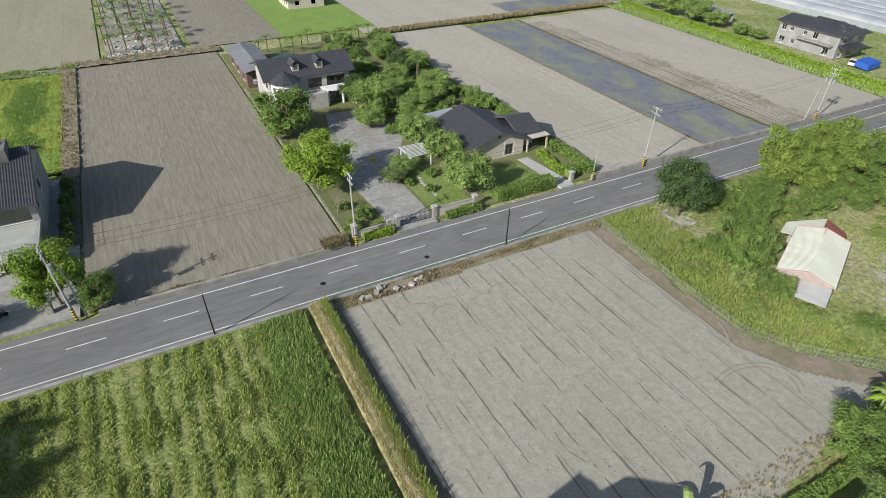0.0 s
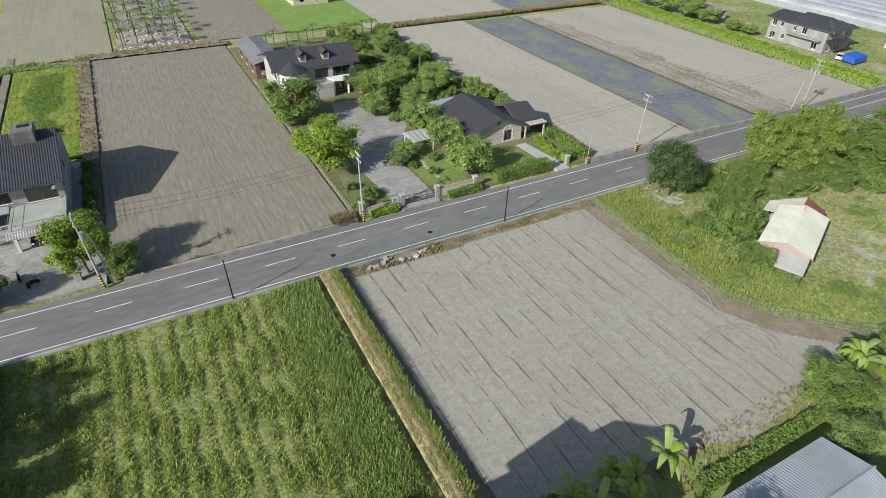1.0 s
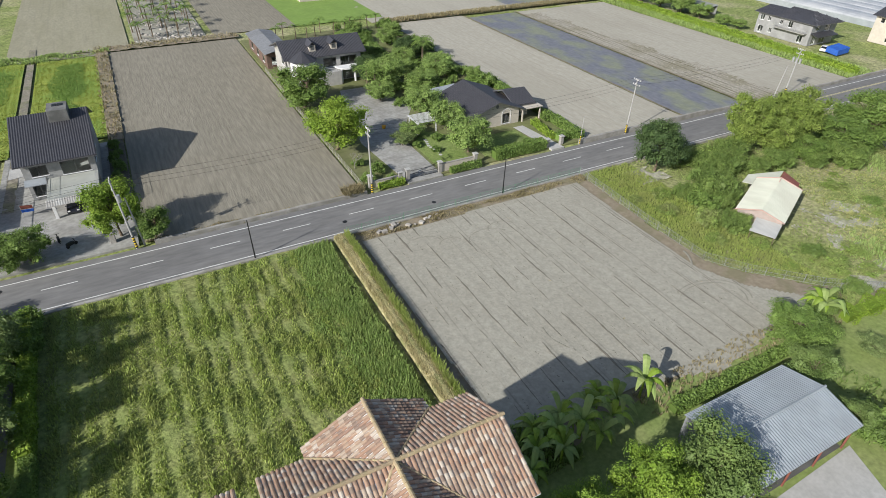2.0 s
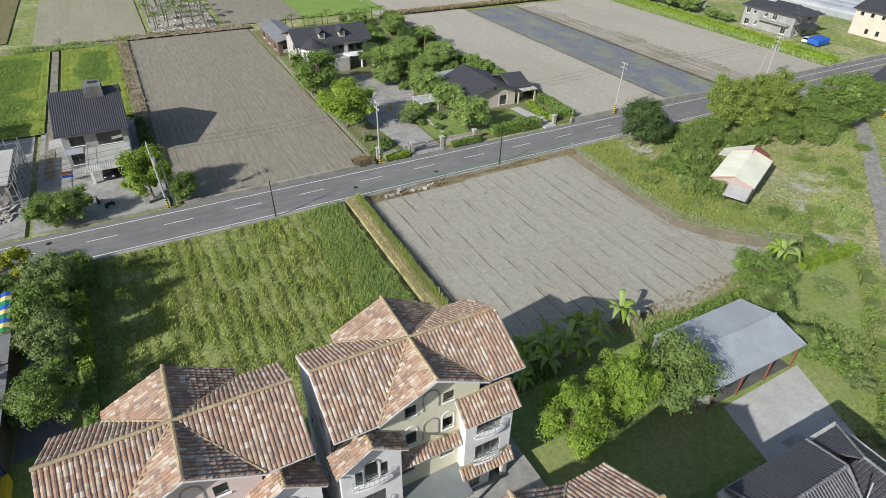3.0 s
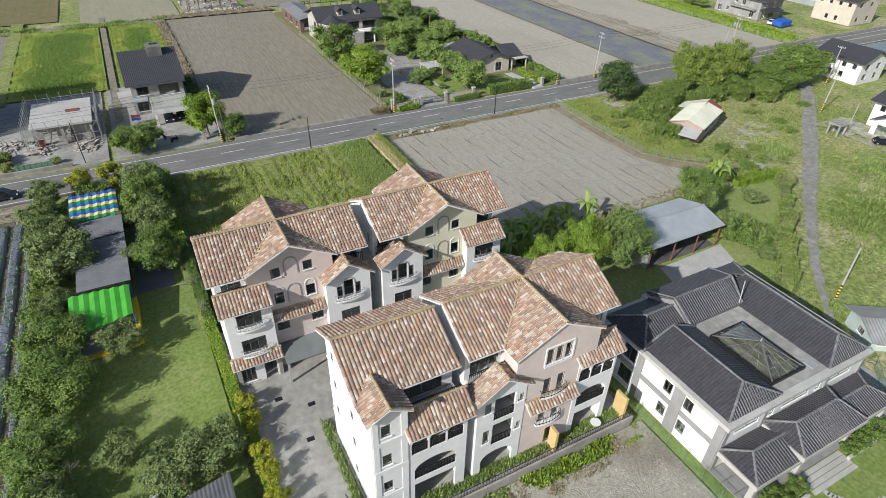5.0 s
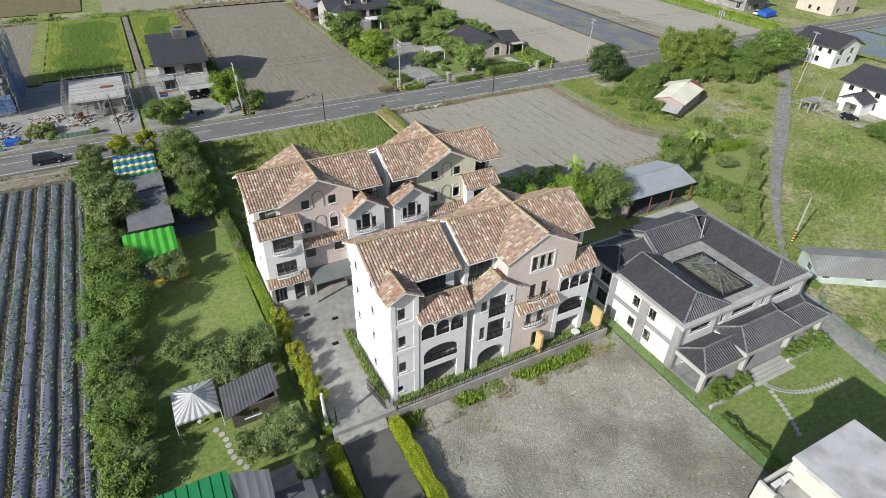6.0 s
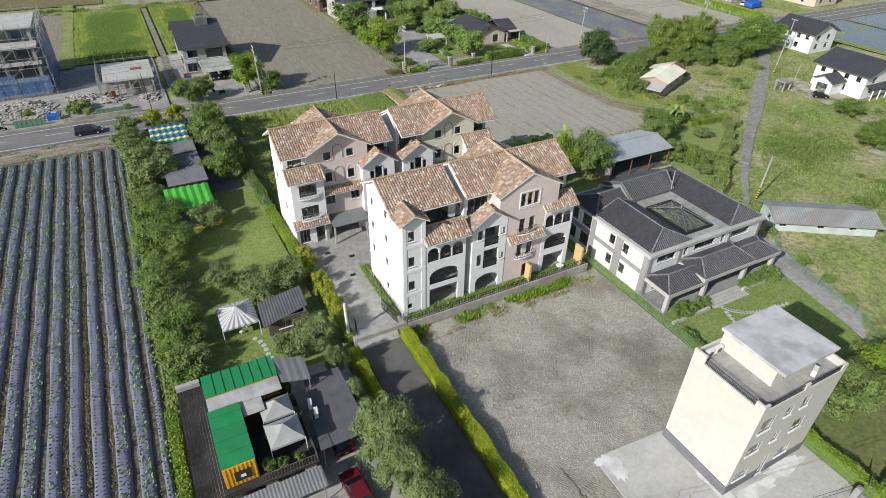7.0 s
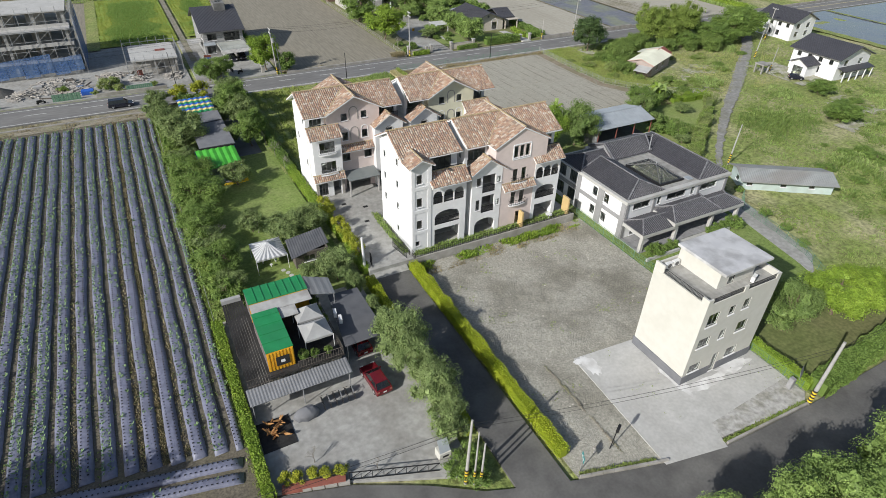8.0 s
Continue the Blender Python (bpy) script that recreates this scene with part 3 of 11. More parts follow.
# low concrete kerbs on both sides
for name, y0, y1, x0, x1, h in (("kerb", 52.3, 52.75, -26, 160, 0.22), ("kerb", 62.3, 62.75, -12, 19.3, 0.45), ("kerb", 62.3, 62.8, 62, 96, 0.85),
                                ("kerb", 62.3, 62.75, 96, 240, 0.5), ("kerb", 50.0, 50.4, -90, -43, 0.2)):
    b = B()
    x = x0
    while x < x1:
        e = min(x + 4.0, x1)
        box(b, x, e - 0.03, y0, y1, -0.3, h + 0.02 * math.sin(x))
        x = e
    tagged(to_object(name, b, M_KERB), "low weathered concrete kerb along the road", "kerb", kind="structure")
# drain covers and patches in the road
for x, y in ((13.2, 56.0), (27.5, 55.2), (-30, 59.5)):
    solid("manhole_cover", bar(B(), (x, y, 0.02), (x, y, 0.042), 0.36, n=16), M_DARK, (x, y, 0.03), "round dark iron manhole cover in the road", "manhole cover")

M_DUST = surf("dusty_earth", (0.21, 0.19, 0.15), (0.27, 0.245, 0.195), 1.2, (0.17, 0.175, 0.09), 0.3, 0.7, 0.95, 0.5, 5.0, grit=(2.0, 0.25))
# fields north of the road
sheet("tilled_field", -13.3, 18.9, 63.2, 160, 0.0, 80, 190, M_TILLED, "ploughed brown-grey farm field", "field",
      lambda x, y: 0.02 * noise.noise(Vector((x * 0.9, y * 0.5, 0))))
sheet("dry_field", 64.5, 90, 62.9, 157, 0.0, 60, 120, M_SOIL, "dry grey harrowed field", "field", lumps(0.07, 0.9))
sheet("flooded_paddy", 90.6, 108.6, 63.2, 154, -0.05, 40, 120, M_MUD, "wet dark paddy strip with green patches", "field", lumps(0.06, 0.5))
sheet("dry_field", 109.2, 146.5, 62.9, 154, 0.02, 70, 120, M_SOIL, "dry pale harrowed field with stubble rows", "field", lumps(0.07, 0.9, 4))
sheet("stubble", 109.3, 122, 63.2, 150, 0.06, 70, 260, surf("stubble_soil", (0.31, 0.285, 0.235), (0.37, 0.342, 0.285), 1.8, (0.22, 0.20, 0.13), 0.12, 0.6, 0.95, 0.7, 4.0,
      rows=("x", 1.3, 0.95, (0.15, 0.135, 0.08)), thin=0.7, grit=(2.0, 0.25)), "rows of dry stubble on bare soil", "stubble", lumps(0.05, 0.7, 2),
      keep=lambda x, y: x < 122 - 7 * (y - 63) / 90 + noise.noise(Vector((x * 0.3, y * 0.15, 1))) * 3 + noise.noise(Vector((x * 1.7, y * 0.9, 4))) * 2.5)
sheet("bank", 90, 90.6, 62.9, 156, 0.12, 2, 60, M_EARTH, "low earth bank between fields", "bank", lumps(0.1, 0.6))
sheet("bank", 108.6, 109.3, 62.9, 155, 0.15, 2, 60, M_EARTH, "low earth bank between fields", "bank", lumps(0.1, 0.6))
sheet("grass_verge", 146.5, 156, 62.9, 160, 0.05, 10, 60, M_LAWN, "bright grass strip beside a hedge", "grass", lumps(0.15, 0.4))
sheet("earth_bank", 64, 150, 157, 160.5, 0.4, 80, 4, M_EARTH, "dry earth bank with brown weeds", "bank", lumps(0.3, 0.5))
sheet("dry_field", 60, 190, 160.5, 300, -0.02, 60, 60, M_SOIL, "dry grey field beyond the bank", "field", lumps(0.08, 0.5))
sheet("flooded_paddy", 112, 165, 162, 176, 0.08, 20, 8, M_MUD, "wet dark paddy strip", "field", lumps(0.04, 0.5))
sheet("earth_bank", -13.5, 20, 160, 164.5, 0.35, 60, 6, M_EARTH, "earth bank with dry brown weeds", "bank", lumps(0.4, 0.6))
sheet("earth_bank", -16, -13.3, 101, 164, 0.25, 4, 60, M_EARTH, "earth bank with dry brown weeds", "bank", lumps(0.4, 0.6))
sheet("rice_field", -29, -16, 103, 157, 0.25, 20, 60, M_RICE, "ripening bright green rice field", "field", lumps(0.15, 0.4))
sheet("rice_field", -50.5, -31.5, 100, 158, 0.25, 24, 60, M_RICE, "ripening bright green rice field", "field", lumps(0.15, 0.4))
sheet("earth_path", -31.1, -29.6, 80, 170, 0.1, 4, 60, M_DUST, "narrow earth path between rice fields", "path", lumps(0.15, 0.6))
sheet("earth_path", -82, -13.5, 158.2, 161.5, 0.12, 90, 6, M_DUST, "dark earth track beyond the rice fields", "path", lumps(0.15, 0.5))
sheet("grass_bank", -53.5, -50.5, 98, 170, 0.3, 4, 60, M_GRASSBED, "weedy bank between fields", "bank", lumps(0.3, 0.5))
sheet("tilled_field", -80, -53.5, 95, 165, 0.0, 40, 60, M_TILLED, "ploughed brown field", "field", lumps(0.1, 0.6))
sheet("dry_field", -36, -8, 163, 300, -0.02, 50, 80, M_FARSOIL, "dry pale field", "field", lumps(0.1, 0.5))
sheet("crop_field", -120, -42, 170, 300, 0.0, 40, 40, surf("crop_rows", (0.16, 0.13, 0.07), (0.21, 0.17, 0.09), 0.9, (0.12, 0.14, 0.04), 0.2, 0.6, 0.95, 0.7, 3.0,
      rows=("x", 2.4, 0.95, (0.12, 0.145, 0.04))), "field of crop rows", "field", lumps(0.1, 0.5))
sheet("stone_yard", -6.5, 12, 166, 240, 0.02, 20, 60, M_GRAVEL, "pale gravel yard of a tree nursery", "yard", lumps(0.15, 0.4))
sheet("tilled_field", 14, 38, 166, 260, 0.0, 30, 60, M_TILLED, "ploughed brown field", "field", lumps(0.08, 0.6))
sheet("lawn", 38, 66, 166, 230, 0.03, 20, 40, surf("bright_lawn", (0.17, 0.27, 0.055), (0.21, 0.31, 0.075), 0.8, (0.15, 0.23, 0.055), 0.2, 0.4, 0.95, 0.4, 5.0), "bright green lawn", "lawn", lumps(0.1, 0.4))

sheet("earth_verge", -95, -42.5, 47.4, 52.4, 0.03, 90, 10, surf("dusty_verge", (0.24, 0.215, 0.165), (0.30, 0.27, 0.215), 1.2, (0.19, 0.19, 0.10), 0.3, 0.6, 0.95, 0.5, 5.0, grit=(2.0, 0.25)), "dusty earth verge with dry grass along the road", "verge", lumps(0.08, 0.7))
# fields south of the road
bare_poly = [(13.5, 50.0), (51.6, 50.2), (51.0, 35.8), (51.0, 24.6), (53.8, 18.8), (59.6, 13.0), (62.5, 11.4), (55, 12.0), (50, 12.0), (44, 10.4), (38.6, 10.0), (34, 11.5), (28, 12.5), (13.7, 12.5)]
sheet("bare_field", 12.0, 67.5, 9.5, 52.0, 0.02, 220, 100, M_BARE, "bare grey tilled field with tyre tracks and footprints", "field",
      lambda x, y: 0.09 + 0.03 * noise.noise(Vector((x * 1.3, y * 0.6, 0))) + 0.012 * noise.noise(Vector((x * 4.0, y * 4.0, 0))),
      keep=lambda x, y: inside_poly((x, y), bare_poly))
sheet("earth_margin", 12.0, 70, 8.0, 52.3, -0.02, 140, 110, M_EARTH, "brown earth margin with dry grass round the field", "earth", lumps(0.05, 0.7),
      keep=lambda x, y: not (14.6 < x < 51 and 14 < y < 50) and inside_poly((x, y), [(11.9, 52.2), (54.0, 52.2), (53.2, 35.8), (53.3, 25.3), (56.2, 20.8), (62.7, 14.2), (69.5, 9.6), (55, 9.5), (44, 8.4), (28, 8.4), (11.9, 8.4)]))
# broken dark furrows along the field
fl_ = B()
for k in range(16):
    x0 = 13.6 + 2.62 * k
    prev = None
    for j in range(150):
        y = 12.6 + j * 0.26
        x = x0 + 0.35 * noise.noise(Vector((x0, y * 0.1, 3))) + 0.07 * noise.noise(Vector((x0, y * 0.9, 8))) - 0.012 * (y - 32)
        w = 0.17 * (noise.noise(Vector((x0 * 0.6, y * 0.22, 5))) + 0.33 + 0.35 * noise.noise(Vector((x0, y * 1.4, 6))))
        if w < 0.025 or not inside_poly((x, y), bare_poly):
            prev = None
            continue
        z = 0.126 + 0.03 * noise.noise(Vector((x * 1.3, y * 0.6, 0)))
        q = [fl_.verts.new((x - w, y, z)), fl_.verts.new((x, y, z + 0.02)), fl_.verts.new((x + w * 0.9, y, z))]
        if prev:
            fl_.faces.new((prev[0], prev[1], q[1], q[0]))
            fl_.faces.new((prev[1], prev[2], q[2], q[1]))
        prev = q
solid("furrows", fl_, surf("dark_furrow_soil", (0.17, 0.155, 0.125), (0.22, 0.20, 0.165), 2.0, (0.14, 0.125, 0.095), 0.5, 0.5, 0.95, 0.4, 6.0), (32, 32, 0.1), "broken dark furrows along the bare field", "furrows", kind="stuff")
# tyre tracks, as shallow ruts pressed along arcs
M_RUT = surf("pressed_soil", (0.25, 0.235, 0.19), (0.30, 0.283, 0.233), 1.5, (0.21, 0.195, 0.155), 0.4, 0.5, 0.95, 0.4, 6.0)
ruts = thing("tyre_tracks", (50, 16, 0.05), "curved tractor tyre tracks pressed into soil", "tyre track", kind="structure")
for cx, cy, r, a0, a1 in ((47.5, 18.5, 3.2, -40, 130), (47.5, 18.5, 3.7, -30, 120), (30, 43.0, 2.0, 10, 180), (33, 44.5, 1.4, 0, 190), (21, 45.5, 1.7, 0, 170), (43.5, 28.5, 6.0, -40, -5), (36, 23, 7.0, 170, 205), (24.5, 44.2, 1.1, 10, 175)):
    b = B()
    prev = None
    n = int(abs(a1 - a0) / 5) + 2
    for i in range(n):
        a = radians(a0 + (a1 - a0) * i / (n - 1))
        q = [bm_v for bm_v in (b.verts.new((cx + (r + w) * math.cos(a) * 1.5, cy + (r + w) * math.sin(a), h)) for w, h in ((-0.11, 0.10), (-0.04, 0.125), (0.04, 0.122), (0.11, 0.10)))]
        if prev:
            for k in range(3):
                b.faces.new((prev[k], prev[k + 1], q[k + 1], q[k]))
        prev = q
    part("rut", b, M_RUT, ruts)
sheet("grass_field", -26.0, 8.8, 9.0, 52.3, 0.05, 70, 90, M_GRASSBED, "overgrown green grass field", "field", lumps(0.25, 0.25))
sheet("ditch", 9.0, 10.1, 9.0, 52.0, -0.2, 4, 60, M_DAMP, "narrow dark ditch", "ditch", lambda x, y: -0.25 * math.sin((x - 9.0) / 1.1 * math.pi))
sheet("grass_berm", 10.1, 12.1, 9.0, 52.2, 0.1, 8, 90, M_DRYGRASS, "low berm of dry yellow grass", "berm", lambda x, y: 0.75 * math.sin((x - 10.1) / 2.0 * math.pi) + 0.1 * noise.noise(Vector((x, y, 0))))

# the lane that curves past in the south
def south(x):
    """The north edge of the southern lane."""
    return float(np.interp(x, (-120, -42, -36, -30.3, -25.7, -18.4, -10, -3.6, 8, 23, 160), (-44, -44.6, -46.4, -49.3, -52.3, -54.8, -57.1, -58.4, -58.8, -58.6, -55)))


# the villa plot, raised behind its retaining wall
PLOT = 0.85
flat("courtyard", [(-23.6, -19.6), (8.6, -19.6), (8.6, 9.5), (-24.6, 9.5), (-24.6, 0.0), (-23.6, -6.0)], PLOT, M_CONC, "pale concrete courtyard of the villas", "courtyard", 1.2)
flat("driveway", [(-23.4, -54.5), (-18.8, -55.5), (-18.6, -20.4), (-23.2, -20.4)], 0.05, M_LANE, "dark asphalt lane between yellow hedges", "lane")
b = B()
slab(b, [(-23.2, -20.6, 0.055), (-18.6, -20.6, 0.055), (-18.2, -17.4, PLOT + 0.006), (-23.4, -17.4, PLOT + 0.006)], 0.3)
tagged(to_object("ramp", b, M_CONC), "short concrete ramp into the courtyard", "ramp", kind="structure")
sheet("gravel_lot", -18.0, 9.8, -57.5, -20.2, 0.0, 120, 150, M_GRAVEL, "empty grey gravel lot", "lot", lambda x, y: 0.06 * noise.noise(Vector((x * 0.8, y * 0.8, 0))) + 0.04 * noise.noise(Vector((x * 2.4, y * 2.4, 2))), keep=lambda x, y: y > south(x) - 0.2)
flat("concrete_apron", [(-9.3, -43.0), (-1.2, -43.6), (9.3, -43.6), (9.3, -55.2), (-2.6, -55.9), (-3.4, -58.5), (-10.0, -57.3)], 0.09, M_CONC_NEW, "pale concrete apron round the tower house", "apron")
flat("old_concrete", [(9.2, -55.206), (9.2, -57.6), (8.0, -58.35), (-3.1, -57.5), (-2.6, -55.906)], 0.085, surf("stained_old_concrete", (0.37, 0.36, 0.34), (0.44, 0.43, 0.41), 0.9, (0.25, 0.245, 0.20), 0.6, 0.7, 0.9, 0.3, 8.0, grit=(2.5, 0.25)), "cracked stained strip of old concrete with weeds", "apron")
M_LIME = surf("lime_stain", (0.62, 0.615, 0.60), (0.70, 0.695, 0.68), 1.5, (0.47, 0.46, 0.44), 0.6, 0.8, 0.85, 0.1, 14.0)
rgs = random.Random(12)
for cx, cy, sx, sy in ((-8.2, -44.6, 0.9, 1.6), (-1.6, -49.6, 0.7, 3.4), (1.2, -52.0, 3.0, 0.7), (5.6, -51.6, 2.6, 0.8), (7.2, -49.4, 1.0, 1.6), (-9.0, -43.6, 0.7, 0.4)):
    pts = [(cx + sx * math.cos(a / 24 * 6.2832) * (k := rgs.uniform(0.72, 1.12)), cy + sy * math.sin(a / 24 * 6.2832) * k) for a in range(24)]
    flat("lime_stain", pts, 0.0945 + 0.004 * (rgs.random()), M_LIME, "white lime stain on the concrete apron", "stain", 0.003)
b = B()
prev = None
for x in range(-120, 161, 2):
    y = south(x)
    q = [b.verts.new((x, y, 0.06)), b.verts.new((x + (0.8 if x < 8 else 0), y - 6.5, 0.06))]
    if prev:
        b.faces.new((prev[0], prev[1], q[1], q[0]))
    prev = q
tagged(to_object("south_lane", b, M_LANE), "dark asphalt lane that bends past the lots", "road", kind="structure")
# garden lot and yards
flat("lawn", [(-42.0, -20.3), (-25.2, -20.3), (-25.6, 9.0), (-26.4, 52.0), (-42.4, 50.0)], 0.06, M_LAWN, "short mown garden lawn", "lawn")
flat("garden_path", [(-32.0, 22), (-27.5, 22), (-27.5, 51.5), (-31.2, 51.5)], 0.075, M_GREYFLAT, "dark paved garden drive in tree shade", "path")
flat("parking_yard", [(-42.2, -43.9), (-36, -46.0), (-29.5, -48.9), (-25.6, -50.5), (-25.4, -20.3), (-42.2, -20.3)], 0.08, M_CONC, "grey concrete parking yard", "yard")
flat("house_yard", [(10.0, -45.5), (28.5, -45.5), (33.8, -30.0), (33.8, -8.0), (10.0, -8.0)], 0.07, M_LAWN, "lawn round the grey-roofed house", "lawn")
flat("side_drive", [(29.0, -45.0), (33.0, -42.0), (37.0, -27.0), (33.9, -8.0), (31.4, -8.0), (32.0, -30.0)], 0.085, M_CONC, "concrete drive beside the house", "drive")
flat("shed_apron", [(28.0, -11.0), (38.5, -11.0), (42.0, -2.2), (30.0, -2.6)], 0.08, M_CONC_NEW, "worn concrete apron before the open shed", "apron")
flat("lawn", [(8.7, -8.0), (34, -8.0), (41.3, -12.4), (66.8, 6.6), (69.5, 9.0), (62.5, 11.6), (52, 12), (28, 11), (8.7, 8.0)], 0.045, M_MOWN, "mown grass round the open shed", "lawn")
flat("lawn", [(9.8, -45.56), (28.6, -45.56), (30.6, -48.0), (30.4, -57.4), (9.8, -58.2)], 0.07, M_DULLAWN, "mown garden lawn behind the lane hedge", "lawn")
# dirt track across the eastern meadow
b = B()
prev = None
track_line = ((40.2, -19.8), (42.9, -17.4), (47.4, -13.4), (54, -8.3), (61.1, -3), (69.5, 2.9), (78.8, 9.1), (90, 16.8), (102, 25.3), (112.8, 33), (121.5, 40.5), (126, 46), (128, 53))
steps = []
for (xa, ya), (xb, yb) in zip(track_line, track_line[1:]):
    n = max(1, int(math.hypot(xb - xa, yb - ya) / 0.7))
    steps += [(xa + (xb - xa) * i / n, ya + (yb - ya) * i / n) for i in range(n)]
for x, y in steps + [track_line[-1]]:
    d = Vector((0.58, -0.81, 0))
    half = 0.5 + min(0.95, max(0.0, x - 44) * 0.026)
    e0, e1 = (half + 0.45 * noise.noise(Vector((x * 0.9, y * 0.9, k))) + 0.25 * noise.noise(Vector((x * 0.25, y * 0.25, k))) for k in (3, 8))
    q = [b.verts.new(Vector((x, y, 0.12)) - d * e0), b.verts.new(Vector((x, y, 0.12)) + d * e1)]
    if prev:
        b.faces.new((prev[0], prev[1], q[1], q[0]))
    prev = q
tagged(to_object("track", b, surf("track_gravel", (0.235, 0.23, 0.215), (0.29, 0.285, 0.265), 1.2, (0.20, 0.195, 0.15), 0.35, 0.6, 0.95, 0.5, 6.0, grit=(1.6, 0.2))), "narrow worn gravel track through the meadow", "track", kind="structure")
sheet("meadow", 33.9, 170, -75, 52.2, -0.1, 110, 100, M_MEADOW, "rough overgrown meadow with bare patches", "meadow", lambda x, y: 0.3 * noise.noise(Vector((x * 0.18, y * 0.18, 0))) * min(1.0, max(0.0, abs((x - 45.2) * 0.568 - (y + 16) * 0.823) - 1.5) / 5.0) - 0.02,
      keep=lambda x, y: not inside_poly((x, y), [(33, -9), (41.3, -12.4), (66.8, 6.6), (70, 9.6), (62.7, 14.2), (56.2, 20.8), (53.3, 25.3), (53.2, 35.8), (54, 53), (33, 53)]) and not (x < 37.5 and y < -8 and y > -46) and y > south(x) + 1)
flat("flooded_paddy", [(150, -5), (260, -5), (260, 52), (150, 52)], 0.02, M_WATER, "flooded paddy that mirrors the sky", "field")
sheet("grass_bank", 177, 178.4, -5, 52, 0.2, 3, 50, M_GRASSBED, "low grass bank across the flooded paddy", "bank", lumps(0.1, 0.5))
sheet("grass_bank", 147.5, 151.0, -5, 52, 0.2, 5, 50, M_GRASSBED, "grassy bank beside the flooded paddy", "bank", lumps(0.15, 0.4))
# ground by the road in the west
flat("building_site", [(-110, 63.0), (-33.0, 63.0), (-33.0, 100), (-110, 100)], 0.02, M_CONC, "dusty concrete ground of a building site", "site")
flat("house_side_garden", [(-16.4, 79.0), (-13.6, 79.0), (-13.5, 101), (-16.2, 101)], 0.054, M_DAMP, "dark garden strip beside the farmhouse", "garden")
flat("house_forecourt", [(-32.0, 63.0), (-14.0, 63.0), (-13.5, 101), (-32.0, 101)], 0.05, M_CONC, "pale concrete forecourt", "forecourt")
# the dim interior under the shed roof is put into the floor's colour
flat("shed_floor", [(28.1, -1.9), (41.1, -1.9), (41.1, 5.55), (28.1, 5.55)], 0.12, surf("shaded_shed_floor", (0.10, 0.098, 0.092), (0.14, 0.137, 0.13), 0.8, (0.07, 0.068, 0.064), 0.4, 0.6), "concrete floor of the open shed, darkened for the shade under its roof", "floor")
# garden estate
flat("estate_garden", [(19.4, 63.2), (64.2, 63.2), (64.2, 157), (19.4, 157)], 0.05, surf("garden_ground", (0.13, 0.15, 0.055), (0.18, 0.195, 0.08), 0.9, (0.20, 0.185, 0.11), 0.12, 0.5, 0.95, 0.5, 6.0), "garden ground of a walled estate", "garden")
flat("estate_drive", [(26.6, 62.4), (33.0, 62.4), (33.0, 76), (36, 84), (41, 92), (40, 99), (37, 108), (31, 108), (28, 96), (25.2, 80)], 0.07, M_CONC, "worn grey concrete drive", "drive")
flat("estate_lawn", [(33.6, 65), (40, 65), (42, 76), (38, 80), (33.6, 76)], 0.075, M_LAWN, "small mown lawn", "lawn")
flat("bungalow_path", [(55.6, 62.4), (58.4, 62.4), (57, 74), (54.8, 74)], 0.072, M_CONC_NEW, "pale concrete path to a bungalow", "path")
flat("bungalow_lawn", [(43, 65), (55, 65), (54.4, 73), (44, 73)], 0.075, M_LAWN, "mown lawn before a bungalow", "lawn")

# ---- the villas ----
M_CANOPY = surf("grey_green_canopy", (0.16, 0.18, 0.18), (0.20, 0.22, 0.22), 0.8, (0.13, 0.145, 0.14), 0.4, 0.5, 0.4, 0.04, 15.0)
BARREL = tile_shape(0.285, 0.43, 0.10)


def roof_slope(villa, corners, eave, thick=0.16, singles=0):
    """A tiled slope: a plate with barrel tiles on it. corners: 3D polygon; eave: its lower edge (two points)."""
    pl = B()
    slab(pl, corners, thick)
    plate = part("roof_slope", pl, M_WHITE, villa, "white-edged roof plate")
    e0, e1 = eave
    top = max(corners, key=lambda p: p[2])
    rot, spots = tiles_on(e0, e1, top, 0.30, 0.37, 0.09, corners)
    single, rest = spots[:singles], spots[singles:]
    tiled(villa, "roof_tiles", BARREL, rot, rest, M_TILE, e0)
    if single:
        pts, faces = BARREL
        me = bpy.data.meshes.new("tile")
        me.from_pydata((pts @ rot).tolist(), [], faces)
        me.materials.append(M_TILE)
        o = ORIGIN[villa.name]
        for s in single:
            ob = new("tile", me)
            ob.parent = villa
            ob.location = Vector(s) - o
    return plate


